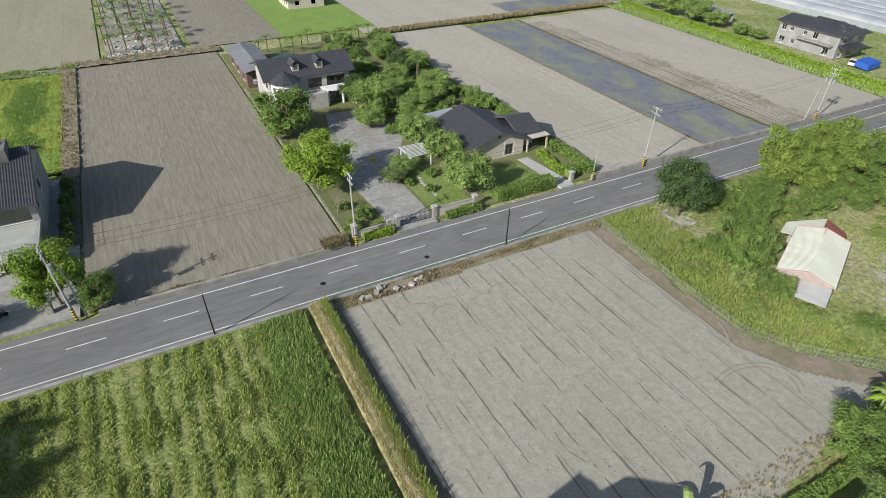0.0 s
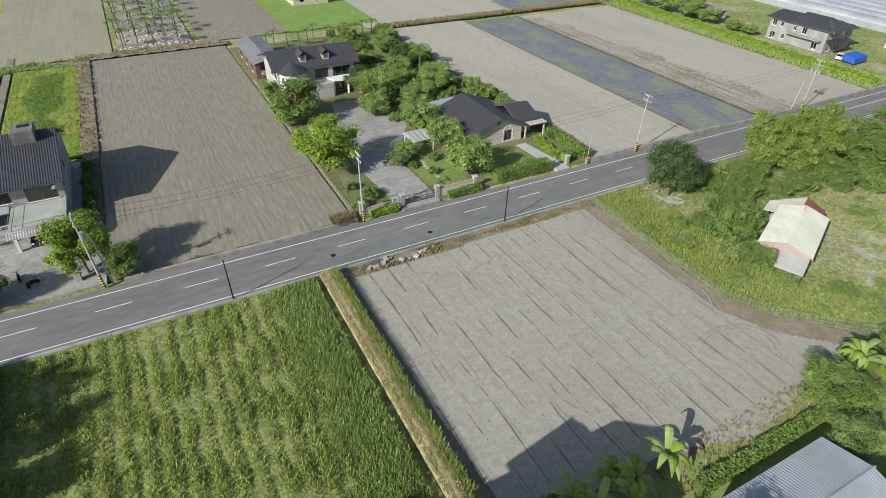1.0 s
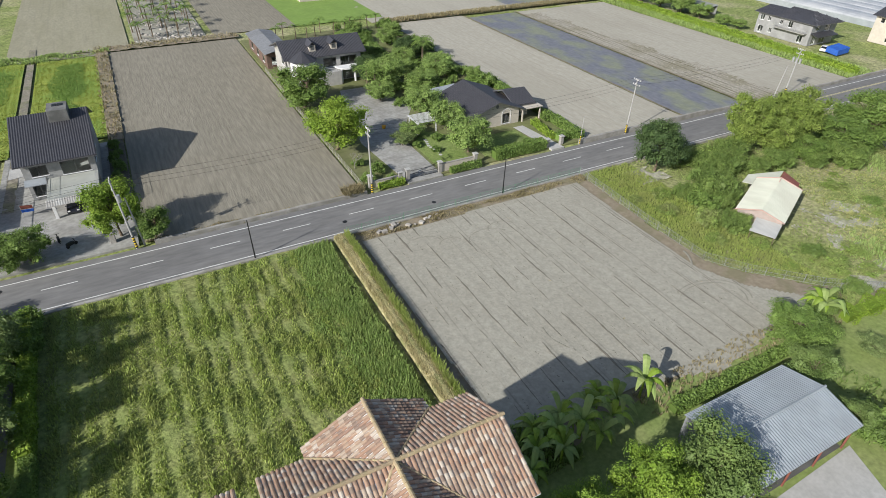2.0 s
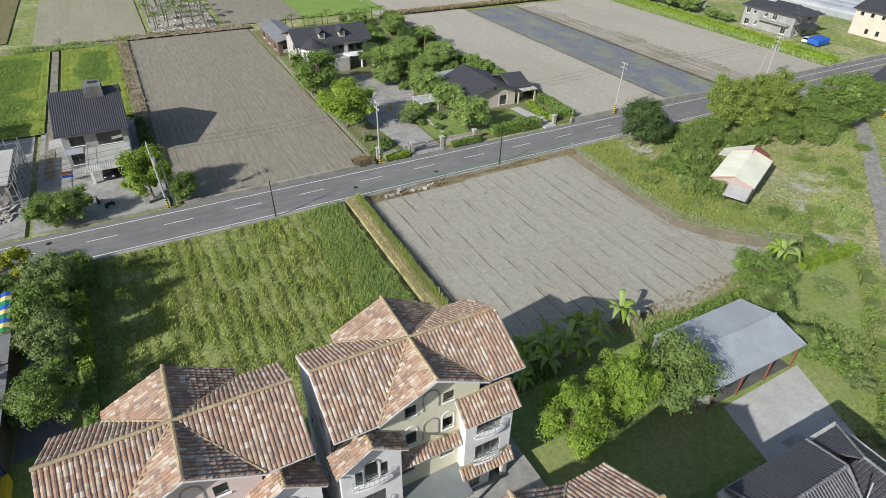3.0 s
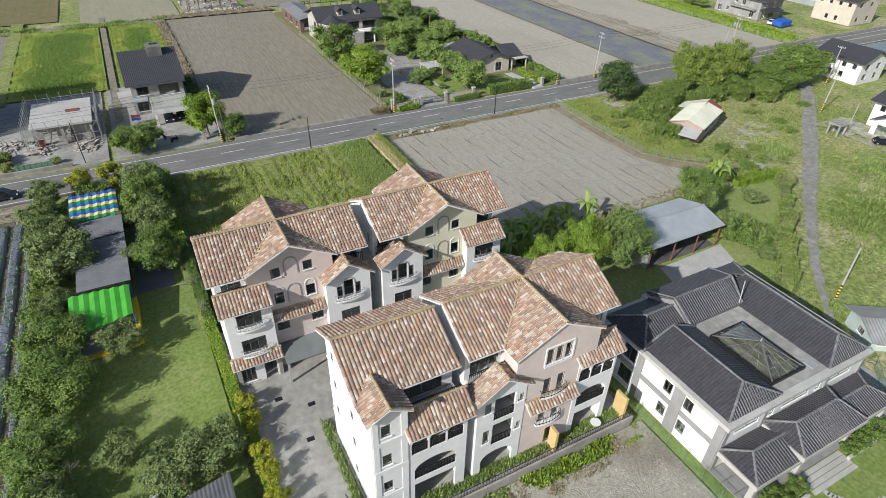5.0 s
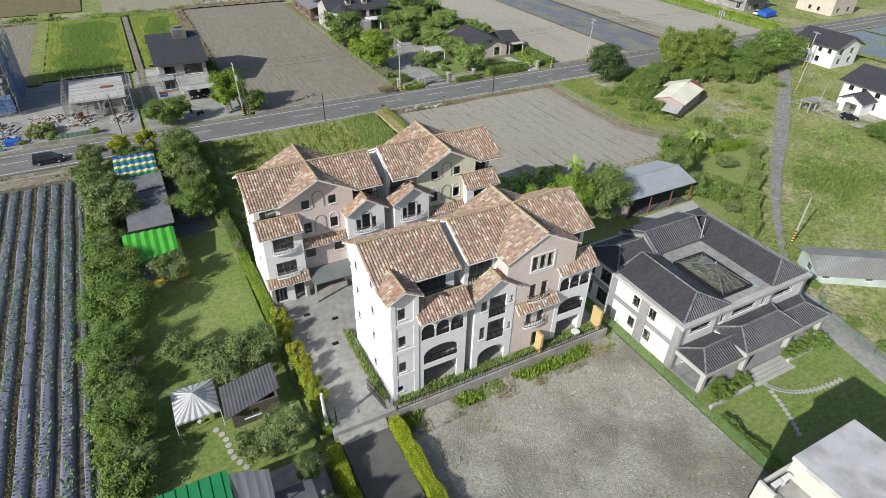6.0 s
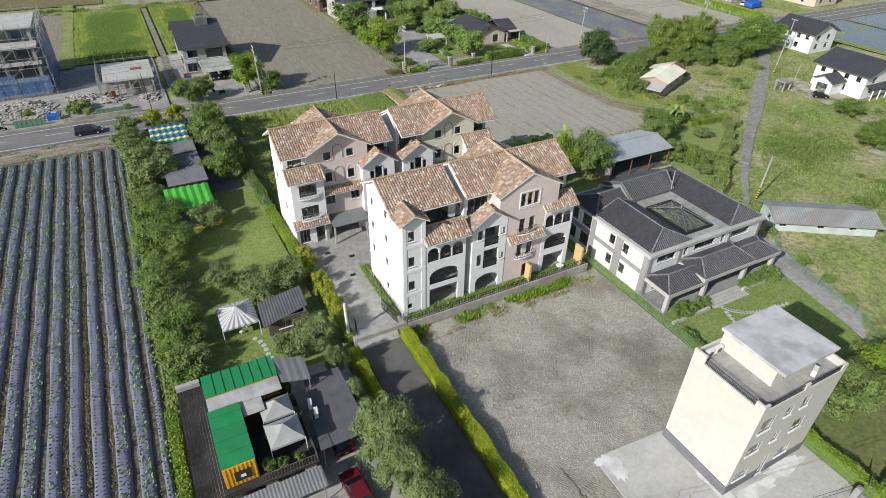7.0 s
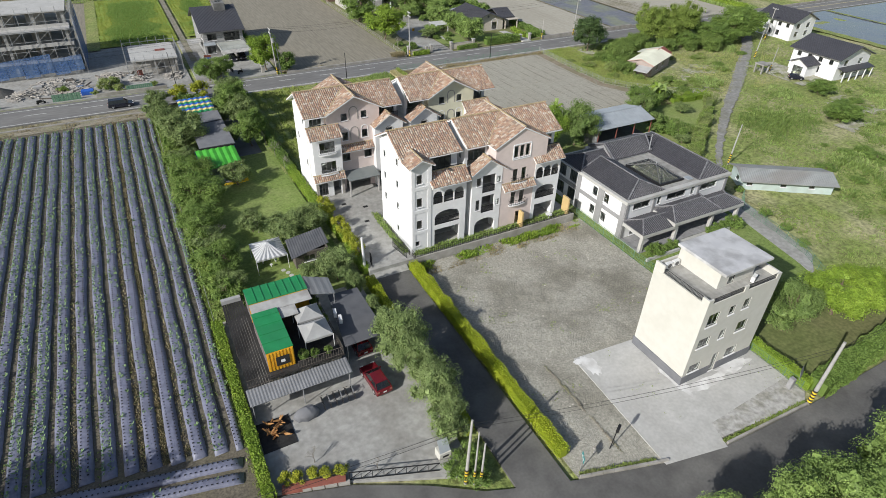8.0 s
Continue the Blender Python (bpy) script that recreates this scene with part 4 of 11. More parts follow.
def cross_roof(villa, x0, x1, cx, yr, ys, yn, z0, z1, half, yf, yb, singles=0):
    """Main ridge along x at yr, crossed by a gabled ridge at cx that runs from yf to yb."""
    for a, b, sgn in ((x0, cx - half, -1), (cx + half, x1, 1)):
        inner = cx
        e_in = cx + sgn * half
        e_out = x0 if sgn < 0 else x1
        roof_slope(villa, [(e_out, ys, z0), (e_in, ys, z0), (inner, yr, z1), (e_out, yr, z1)], ((min(e_out, e_in), ys, z0), (max(e_out, e_in), ys, z0)), singles=singles)
        roof_slope(villa, [(e_out, yn, z0), (e_in, yn, z0), (inner, yr, z1), (e_out, yr, z1)], ((min(e_out, e_in), yn, z0), (max(e_out, e_in), yn, z0)))
        roof_slope(villa, [(e_in, yf, z0), (e_in, ys, z0), (inner, yr, z1), (inner, yf, z1)], ((e_in, yf, z0), (e_in, ys, z0)))
        roof_slope(villa, [(e_in, yb, z0), (e_in, yn, z0), (inner, yr, z1), (inner, yb, z1)], ((e_in, yn, z0), (e_in, yb, z0)))
        for yy in (ys, yn):
            ridge_caps(villa, (e_in, yy, z0 + 0.08), (cx, yr, z1 + 0.08), M_RIDGE, 0.2, 0.5, "valley_mortar")
    c = 0.1
    ridge_caps(villa, (x0, yr, z1 + c), (x1, yr, z1 + c), M_RIDGE, name="ridge_tiles")
    ridge_caps(villa, (cx, yf, z1 + c), (cx, yb, z1 + c), M_RIDGE, name="ridge_tiles")


def gable_wall(bm, side, at, thick, a0, a1, z0, peak_a, z1):
    """A triangular wall head."""
    pts = [(a0, z0), (a1, z0), (peak_a, z1)]
    f = [[bm.verts.new((a, at + d, z) if side == "x" else (at + d, a, z)) for a, z in pts] for d in (0, thick)]
    bm.faces.new(f[0])
    bm.faces.new(f[1][::-1])
    for i in range(3):
        j = (i + 1) % 3
        bm.faces.new((f[0][i], f[0][j], f[1][j], f[1][i]))
    return bm


def small_gable(villa, x0, x1, y0, y1, z0, z1, singles=0):
    """A little gabled roof with its ridge along y."""
    c = (x0 + x1) / 2
    roof_slope(villa, [(x0, y0, z0), (x0, y1, z0), (c, y1, z1), (c, y0, z1)], ((x0, y0, z0), (x0, y1, z0)), 0.12)
    roof_slope(villa, [(x1, y0, z0), (x1, y1, z0), (c, y1, z1), (c, y0, z1)], ((x1, y1, z0), (x1, y0, z0)), 0.12)
    ridge_caps(villa, (c, y0, z1 + 0.1), (c, y1, z1 + 0.1), M_RIDGE, 0.28)


def awning(villa, x0, x1, y0, y1, z0, z1):
    """A lean-to tiled awning: eave y0 at z0, back y1 at z1."""
    roof_slope(villa, [(x0, y0, z0), (x1, y0, z0), (x1, y1, z1), (x0, y1, z1)], ((x0, y0, z0), (x1, y0, z0)), 0.14)
    ridge_caps(villa, (x0, y1, z1 + 0.06), (x1, y1, z1 + 0.06), M_RIDGE, 0.26)


def arch_trim(villa, x0, x1, z0, z1, y, mat=M_WHITE, w=0.09, proud=0.05, name="window_surround"):
    """A raised surround with a round head, on a wall that faces -y."""
    bm = B()
    c, r = (x0 + x1) / 2, (x1 - x0) / 2
    zs = z1 - r
    path = [(x0, z0)] + [(c - r * math.cos(math.pi * i / 10), zs + r * math.sin(math.pi * i / 10)) for i in range(11)] + [(x1, z0)]
    outer = []
    for a, z in path:
        if z <= zs + 1e-6:
            outer.append((a - w if a < c else a + w, z))
        else:
            k = (r + w) / r
            outer.append((c + (a - c) * k, zs + (z - zs) * k))
    for i in range(len(path) - 1):
        q = [path[i], path[i + 1], outer[i + 1], outer[i]]
        lo = [bm.verts.new((a, y, z)) for a, z in q]
        hi = [bm.verts.new((a, y - proud, z)) for a, z in q]
        bm.faces.new(hi)
        for k in range(4):
            bm.faces.new((lo[k], lo[(k + 1) % 4], hi[(k + 1) % 4], hi[k]))
    return part(name, bm, mat, villa)


def arch_head(bm, x0, x1, z1, rise, y0, y1):
    """Fills the corners of an opening so that its head is a round arch."""
    c, r = (x0 + x1) / 2, (x1 - x0) / 2
    n = 8
    for sgn in (-1, 1):
        for i in range(n):
            a, b = i / n, (i + 1) / n
            xa, xb = c + sgn * r * (1 - a), c + sgn * r * (1 - b)
            za, zb = z1 - rise + rise * math.sqrt(max(0, 1 - (1 - a) ** 2)), z1 - rise + rise * math.sqrt(max(0, 1 - (1 - b) ** 2))
            v = [bm.verts.new((x, y, z)) for y in (y0, y1) for x, z in ((xa, za), (xb, zb), (xb, z1), (xa, z1))]
            bm.faces.new(v[:4])
            bm.faces.new(v[4:])
            bm.faces.new((v[0], v[1], v[5], v[4]))


def balcony(villa, x0, x1, y, z, depth=0.45, rail_mat=None):
    """A shallow balcony with a curved front and a dark rail."""
    bm = B()
    n = 8
    pts = [(x0, y)] + [(x0 + (x1 - x0) * i / n, y - depth * (0.55 + 0.45 * math.sin(math.pi * i / n))) for i in range(n + 1)] + [(x1, y)]
    prism(bm, pts, z - 0.14, z)
    slab_part = part("balcony", bm, M_WHITE, villa)
    railing(slab_part, [(a, b + 0.04, z) for a, b in pts], 0.75, 0.2, rail_mat, r=0.026)
    return slab_part


def villa_shell(villa, x0, x1, y0, y1, zt, yr, zr, south_holes, west_holes=(), east_holes=(), wall_mat=None):
    """Outer walls of the main body with gabled ends, floors and a rear wall."""
    wm = wall_mat or M_WHITE
    t = 0.22
    part("rear_wall", panel(B(), "x", y1 - t, t, x0 + t, x1 - t, PLOT, zt, [(x0 + 2, x0 + 3.4, z, z + 1.4) for z in (5, 8.3, 11.6)] + [(x1 - 3.4, x1 - 2, z, z + 1.4) for z in (5, 8.3, 11.6)]), wm, villa)
    for z in (5, 8.3, 11.6):
        for a in (x0 + 2, x1 - 3.4):
            window(villa, "x", y1, a, a + 1.4, z, z + 1.4, 1)
    for at, holes, sgn, out in ((x0, west_holes, 1, -1), (x1, east_holes, -1, 1)):
        bm = B()
        panel(bm, "y", at, sgn * t, y0, y1, PLOT, zt, [(h[0], h[1], h[2], h[3]) for h in holes])
        gable_wall(bm, "y", at, sgn * t, y0, y1, zt, yr, zr - 0.15)
        part("side_wall", bm, wm, villa)
        for h in holes:
            window(villa, "y", at, h[0], h[1], h[2], h[3], out, 1)
        # string courses
        for z in (4.05, 7.35, 10.65):
            part("string_course", box(B(), at - 0.002 * sgn, at + out * 0.06, y0, y1, z, z + 0.2), M_WHITE, villa)
    part("upper_wall", panel(B(), "x", y0, t, x0 + t, x1 - t, 10.75, zt, south_holes), wm, villa)
    for z in (PLOT + 0.02, 4.1, 7.4, 10.7):
        part("floor_slab", box(B(), x0 + t + 0.01, x1 - t - 0.01, y0 + t, y1 - t - 0.01, z - 0.15, z), M_INSIDE, villa)


def section_front(villa, x0, x1, yf, yb, z0, z1, holes, mat, cols=2, skip=()):
    """A projecting front with openings: front wall, side cheeks, roof slab and floors behind the openings."""
    t = 0.2
    part("front_wall", panel(B(), "x", yf, t, x0, x1, z0, z1, [h[:4] for h in holes]), mat, villa)
    part("cheek_wall", panel(B(), "y", x0, t, yf + t, yb, z0, z1), mat, villa)
    part("cheek_wall", panel(B(), "y", x1, -t, yf + t, yb, z0, z1), mat, villa)
    for z in {4.1, 7.4, z1}:
        if z0 < z <= z1:
            part("floor_slab", box(B(), x0 + t + 0.005, x1 - t - 0.005, yf + t + 0.005, yb - 0.01, z - 0.18, z - 0.005), M_CONC_NEW, villa)
    for i, h in enumerate(holes):
        kind = h[4] if len(h) > 4 else "win"
        if kind == "win":
            window(villa, "x", yf, h[0], h[1], h[2], h[3], -1, cols if h[1] - h[0] > 1.0 else 1)
        elif kind in ("loggia", "arch"):
            # an open loggia: rail in front, glazed doors at the back
            if kind == "arch":
                ah = B()
                arch_head(ah, h[0], h[1], h[3], min(0.9, (h[1] - h[0]) / 2), yf + 0.004, yf + t - 0.004)
                part("arch_head", ah, mat, villa)
            if h[2] > 2:
                railing(villa, [(h[0] + 0.03, yf + 0.08, h[2]), (h[1] - 0.03, yf + 0.08, h[2])], 0.95, 0.14, r=0.045)


def villa_a(f, yo, centre_mat, label, at, flip, courtyard):
    """A three-bay villa: an awning bay, a gabled centre and a small gabled bay. f maps the plan's x (mirrored or not);
    yo is where the front of the bays stands."""
    def span(a, b):
        a, b = f(a), f(b)
        return (min(a, b), max(a, b))
    villa = thing("villa", at, label, "house", "terracotta-roofed villas")
    yr, ys, yn = (yo + 4.75, yo + 0.2, yo + 9.0) if courtyard else (yo + 6.1, yo + 1.6, yo + 10.3)
    body = span(-24.0, -9.6)
    zt = 13.5
    tw, te = span(-23.7, -21.4), span(-12.9, -9.9)
    holes = [(tw[0] + 0.3, tw[1] - 0.2, 10.85, 12.9), (te[0] + 0.2, te[1] - 0.2, 10.85, 13.0)]
    sideholes = [(yo + 3.2, yo + 3.8, 11.6, 12.6), (yo + 6.5, yo + 7.1, 8.2, 9.2), (yo + 3.2, yo + 3.8, 5.0, 6.0)]
    villa_shell(villa, body[0], body[1], yo + 2.3, yn - 0.5, zt, yr, 15.85, holes, sideholes, sideholes)
    for h in holes:
        window(villa, "x", yo + 2.3, h[0], h[1], h[2], h[3], -1, 3, sill=False, name="sliding_door")
    cx = f(-17.1)
    roof = span(-24.7, -9.55)
    cross_roof(villa, roof[0], roof[1], cx, yr, ys, yn, 13.6, 15.9, 4.4, yo + 0.1 if courtyard else yo - 0.15, yn + 1.0 if courtyard else yn + 0.05, singles=70)
    # centre
    c0, c1 = span(-19.6, -14.2)
    u0, u1 = span(-21.2, -13.0)
    yc = yo + (1.0 if courtyard else 0.05)
    cb = B()
    low, up = [], []
    if courtyard:
        for a in (-19.0, -15.9):
            s = span(a, a + 0.9)
            up.append((s[0], s[1], 12.15, 13.2, "win"))
            low.append((s[0], s[1], 9.05, 10.3, "win"))
        for a, w in ((-19.2, 1.2), (-15.7, 1.2)):
            s = span(a, a + w)
            low.append((s[0], s[1], 5.7, 6.9, "win"))
        s = span(-18.9, -14.9)
        low.append((s[0], s[1], PLOT, 3.4, "loggia"))
    else:
        for a in (-18.3, -17.4, -16.5):
            s = span(a, a + 0.62)
            up.append((s[0], s[1], 11.75, 13.35, "win"))
        for z in (8.1, 4.6):
            for a in (-18.1, -16.7):
                s = span(a, a + 0.75)
                low.append((s[0], s[1], z, z + 1.9, "win"))
        s = span(-17.9, -17.0)
        low.append((s[0], s[1], 1.2, 3.2, "win"))
    section_front(villa, c0, c1, yc, yo + 2.3, PLOT, 10.7, low, centre_mat)
    section_front(villa, u0, u1, yc, yo + 2.3, 10.7, 13.55, up, centre_mat)
    gw = B()
    gable_wall(gw, "x", yc, 0.2, u0, u1, 13.55, cx, 15.65)
    part("gable", gw, centre_mat, villa)
    if courtyard:
        n0, n1 = span(-17.65, -16.5)
        arch_trim(villa, n0, n1, 12.1, 14.0, yc, M_STONE, 0.11)
        arch_trim(villa, n0, n1, 8.9, 10.9, yc, M_STONE, 0.11)
        for a in (-19.0, -15.9):
            s = span(a, a + 0.9)
            arch_trim(villa, s[0] - 0.02, s[1] + 0.02, 9.0, 10.95, yc)
        awning(villa, c0 + 0.1, c1 - 0.1, yc - 0.75, yc - 0.02, 7.45, 8.25)
        # glazed porch roof on posts
        pb = B()
        slab(pb, [(c0 + 0.2, yo - 1.9, 3.75), (c1 - 0.1, yo - 1.9, 3.75), (c1 - 0.1, yc, 4.05), (c0 + 0.2, yc, 4.05)], 0.1)
        canopy = part("porch_canopy", pb, M_CANOPY, villa, "grey porch canopy over the car port")
        for a in (c0 + 0.4, c1 - 0.4):
            part("post", box(B(), a - 0.1, a + 0.1, yo - 1.7, yo - 1.5, PLOT, 3.68), M_GREYWALL, villa)
    else:
        for z in (8.0, 4.5):
            balcony(villa, *span(-18.3, -15.7), yc, z)
        awning(villa, c0 + 0.1, c1 - 0.1, yc - 0.9, yc - 0.02, 7.3, 8.0)
        for s in (span(-18.56, -18.42), span(-15.78, -15.64)):
            part("window_trim", box(B(), s[0], s[1], yc - 0.066, yc, 11.545, 13.495), M_WHITE, villa)
        for z in (13.5, 11.4):
            part("window_trim", box(B(), span(-18.5, -15.7)[0], span(-18.5, -15.7)[1], yc - 0.07, yc, z, z + 0.14), M_WHITE, villa)
    # awning bay
    a0, a1 = span(-23.9, -19.6)
    if courtyard:
        s = span(-22.9, -20.6)
        hs = [(s[0], s[1], 8.1, 9.75, "win"), (s[0], s[1], 4.85, 6.6, "win"), (a0 + 0.35, a0 + 1.7, 1.2, 3.2, "win"), (a1 - 1.7, a1 - 0.5, PLOT, 3.3, "loggia")]
    else:
        w = (a1 - a0 - 0.7) / 3
        hs = [(a0 + 0.25 + i * (w + 0.1), a0 + 0.25 + i * (w + 0.1) + w, 7.7, 9.4, "arch") for i in range(3)]
        hs += [(a0 + 0.5, a1 - 0.5, 4.4, 6.4, "arch"), (a0 + 0.6, a1 - 0.6, PLOT, 3.5, "loggia")]
    section_front(villa, a0, a1, yo, yo + 2.3, PLOT, 10.7, hs, M_WHITE, 3)
    if courtyard:
        s = span(-23.1, -20.4)
        for z in (7.95, 4.7):
            balcony(villa, s[0], s[1], yo, z, rail_mat=M_STEEL)
        awning(villa, a0 - 0.4, a1 + 0.2, yo - 0.75, yo - 0.02, 3.85, 4.6)
        part("stone_base", box(B(), a0 - 0.04, a0 + 0.32, yo - 0.05, yo + 0.4, PLOT, 3.5), M_STONE, villa, "grey stone cladding")
        part("stone_base", box(B(), a1 - 0.35, a1 + 0.04, yo - 0.05, yo + 0.4, PLOT, 3.5), M_STONE, villa, "grey stone cladding")
    awning(villa, a0 - 0.5, a1 + 0.15, yo - 0.75, yo + 1.05, 10.5, 11.8)
    railing(villa, [(a0 + 0.05, yo + 1.2, 10.75), (a1 - 0.1, yo + 1.2, 10.75)], 1.25, 0.18, r=0.05)
    # small gabled bay
    g0, g1 = span(-14.2, -9.6)
    m = (g0 + g1) / 2
    if courtyard:
        hs = [(m - 1.25, m - 0.62, 8.25, 9.75, "win"), (m - 0.5, m + 0.5, 8.25, 10.3, "win"), (m + 0.62, m + 1.25, 8.25, 9.75, "win"),
              (m - 1.0, m + 1.0, 4.9, 6.6, "win"), (g0 + 0.4, g0 + 1.9, PLOT, 3.3, "loggia"), (g1 - 1.9, g1 - 0.4, PLOT, 3.3, "loggia")]
    else:
        s = span(-13.2, -11.2)
        k = span(-14.0, -13.45)
        q = span(-10.9, -10.3)
        hs = [(s[0], s[1], 7.5, 10.1, "loggia"), (q[0], q[1], 8.7, 9.9, "win"), (k[0], k[1], 8.7, 9.6, "win"), (s[0], s[1], 4.4, 7.0, "loggia"), (k[0], k[1], 5.2, 6.1, "win"), (q[0], q[1], 5.0, 6.6, "win"),
              (g0 + 0.7, g1 - 0.7, PLOT, 3.5, "arch")]
    section_front(villa, g0, g1, yo, yo + 2.3, PLOT, 10.85, hs, M_WHITE)
    gw = B()
    gable_wall(gw, "x", yo, 0.2, g0, g1, 10.85, m, 12.3)
    part("gable", gw, M_WHITE, villa)
    small_gable(villa, g0 - 0.35, g1 + 0.35, yo - 0.55, yo + 1.5, 10.75, 12.5)
    if courtyard:
        arch_trim(villa, m - 0.6, m + 0.6, 8.1, 10.5, yo - 0.004, M_GREYWALL, 0.08)
        balcony(villa, m - 1.5, m + 1.5, yo, 8.05, rail_mat=M_STEEL)
        balcony(villa, m - 1.3, m + 1.3, yo, 4.7, rail_mat=M_STEEL)
    railing(villa, [(g0 + 0.1, yo + 1.7, 10.75), (g1 - 0.1, yo + 1.7, 10.75)], 1.2, 0.18, r=0.05)
    return villa


def same(x):
    return x


villa_a(same, 0.7, M_PINK, "pale pink and white villa with a terracotta tiled roof", (-17, 5, PLOT), False, True)
villa_a(lambda x: -17.85 - x, 0.8, M_YELLOWWALL, "pale yellow and white villa with a terracotta tiled roof", (-0.8, 5, PLOT), True, True)
villa_a(lambda x: -18.05 - x, -18.6, M_PINK, "pink-gabled white villa with arched loggias and tiled roof", (-1, -13, PLOT), True, False)


def villa_w(at):
    """The white end villa: one long roof, a tower bay and an awning bay."""
    v = thing("villa", at, "white villa with a corner tower bay and tiled roof", "house", "terracotta-roofed villas")
    x0, x1, yo = -17.2, -9.4, -18.6
    yr, ys, yn = -12.5, -17.1, -8.3
    dh = (-13.8, -10.3, 10.85, 13.1)
    sides = [(y, y + 0.62, z, z + 0.95) for y, zz in ((-10.5, (11.4, 8.2, 5.0)), (-14.5, (11.9, 8.7, 5.5, 1.9))) for z in zz]
    villa_shell(v, x0, x1, yo + 2.6, yn - 0.4, 13.5, yr, 15.85, [dh], sides, [])
    window(v, "x", yo + 2.6, *dh, -1, 4, sill=False, name="sliding_door")
    for yy, a, b in ((ys, x0 - 0.6, x1 + 0.15), (yn, x0 - 0.6, x1 + 0.15)):
        roof_slope(v, [(a, yy, 13.6), (b, yy, 13.6), (b, yr, 15.9), (a, yr, 15.9)], ((a, yy, 13.6), (b, yy, 13.6)), singles=150 if yy == ys else 0)
    ridge_caps(v, (x0 - 0.6, yr, 16.0), (x1 + 0.15, yr, 16.0), M_RIDGE)
    # tower bay
    hs = [(-16.5, -15.75, z, z + 1.25, "win") for z in (11.1, 7.8, 4.5)] + [(-16.7, -16.1, 1.9, 2.6, "win")]
    section_front(v, x0 - 0.02, -14.4, yo, yo + 2.6, PLOT, 13.6, hs, M_WHITE)
    for z in (10.5, 7.45, 4.15, PLOT + 0.1):
        for a, b in ((-17.15, -16.72), (-14.95, -14.45)):
            part("wall_panel", box(B(), a, b, yo - 0.06, yo - 0.002, z, z + 2.75), M_WHITE, v)
        part("wall_band", box(B(), -17.15, -14.45, yo - 0.064, yo - 0.004, z + 2.755, z + 3.2), M_WHITE, v)
    gw = B()
    gable_wall(gw, "x", yo, 0.2, x0, -14.4, 13.6, -15.9, 14.3)
    part("gable", gw, M_WHITE, v)
    small_gable(v, x0 - 0.5, -14.2, yo - 0.6, yo + 2.9, 13.55, 14.5)
    # awning bay
    a0, a1 = -14.4, -9.3
    w = (a1 - a0 - 0.9) / 3
    hs = [(a0 + 0.25 + i * (w + 0.15), a0 + 0.25 + i * (w + 0.15) + w, 7.6, 9.4, "arch") for i in range(3)]
    hs += [(-13.9, -10.2, 4.35, 6.4, "arch"), (-13.9, -10.2, PLOT, 3.7, "loggia")]
    section_front(v, a0, a1, yo + 0.01, yo + 2.6, PLOT, 10.7, hs, M_WHITE)
    awning(v, a0 - 0.3, a1 + 0.25, yo - 0.85, yo + 1.0, 10.5, 11.8)
    railing(v, [(a0 + 0.1, yo + 1.2, 10.75), (a1 - 0.1, yo + 1.2, 10.75)], 1.25, 0.18, r=0.05)
    return v


villa_w((-13.3, -13, PLOT))
# retaining wall and rail along the southern edge
rw = thing("retaining_wall", (-4, -20, 0), "grey concrete retaining wall below the villas", "wall", kind="structure")
x = -17.4
while x < 8.4:
    e = min(x + 3.2, 8.6)
    part("wall_panel", box(B(), x + 0.012, e - 0.012, -20.1, -19.8, -0.4, PLOT + 0.3, 0.02), M_KERB, rw)
    x = e
railing(rw, [(-17.3, -19.95, PLOT + 0.3), (8.5, -19.95, PLOT + 0.3)], 0.8, 0.3)

# ---- other buildings ----
RIB = tile_shape(0.30, 0.42, 0.075, 3)
LONGRIB = tile_shape(0.42, 2.1, 0.07, 2)


def dark_slope(house, corners, eave, far=False, mat=None, caps=True):
    """A dark tiled roof slope; far ones carry longer ribs."""
    part("roof_slope", slab(B(), corners, 0.16), M_SLATE_EDGE if mat is None else mat, house)
    top = max(corners, key=lambda p: p[2])
    if far and len(corners) == 4:
        tin_roof(house, [(c[0], c[1], c[2] + 0.02) for c in corners], mat or M_SLATE, 0.33, "roof_tiles", 0.07)
    elif far:
        rot, spots = tiles_on(eave[0], eave[1], top, 0.45, 2.0, 0.07, corners)
        tiled(house, "roof_tiles", LONGRIB, rot, spots, mat or M_SLATE, eave[0], 0.004)
    else:
        rot, spots = tiles_on(eave[0], eave[1], top, 0.31, 0.38, 0.07, corners)
        tiled(house, "roof_tiles", RIB, rot, spots, mat or M_SLATE, eave[0], 0.006)


def tin_roof(parent, corners, mat, step=0.35, name="roof_sheet", h=0.05, label=""):
    """A ribbed metal sheet: corners in the order eave0, eave1, top1, top0, ribs running up."""
    e0, e1, t1, t0 = (Vector(c) for c in corners)
    bm = B()
    n = max(2, int((e1 - e0).length / step))
    prev = None
    for i in range(2 * n + 1):
        k = i / (2 * n)
        lift = Vector((0, 0, h if i % 2 else 0))
        q = [bm.verts.new(e0.lerp(e1, k) + lift), bm.verts.new(t0.lerp(t1, k) + lift)]
        q += [bm.verts.new(v.co - Vector((0, 0, 0.06 + lift.z))) for v in q]
        if prev:
            bm.faces.new((prev[0], q[0], q[1], prev[1]))
            bm.faces.new((prev[2], prev[3], q[3], q[2]))
            bm.faces.new((prev[0], prev[2], q[2], q[0]))
            bm.faces.new((prev[1], q[1], q[3], prev[3]))
        prev = q
    return part(name, bm, mat, parent, label)


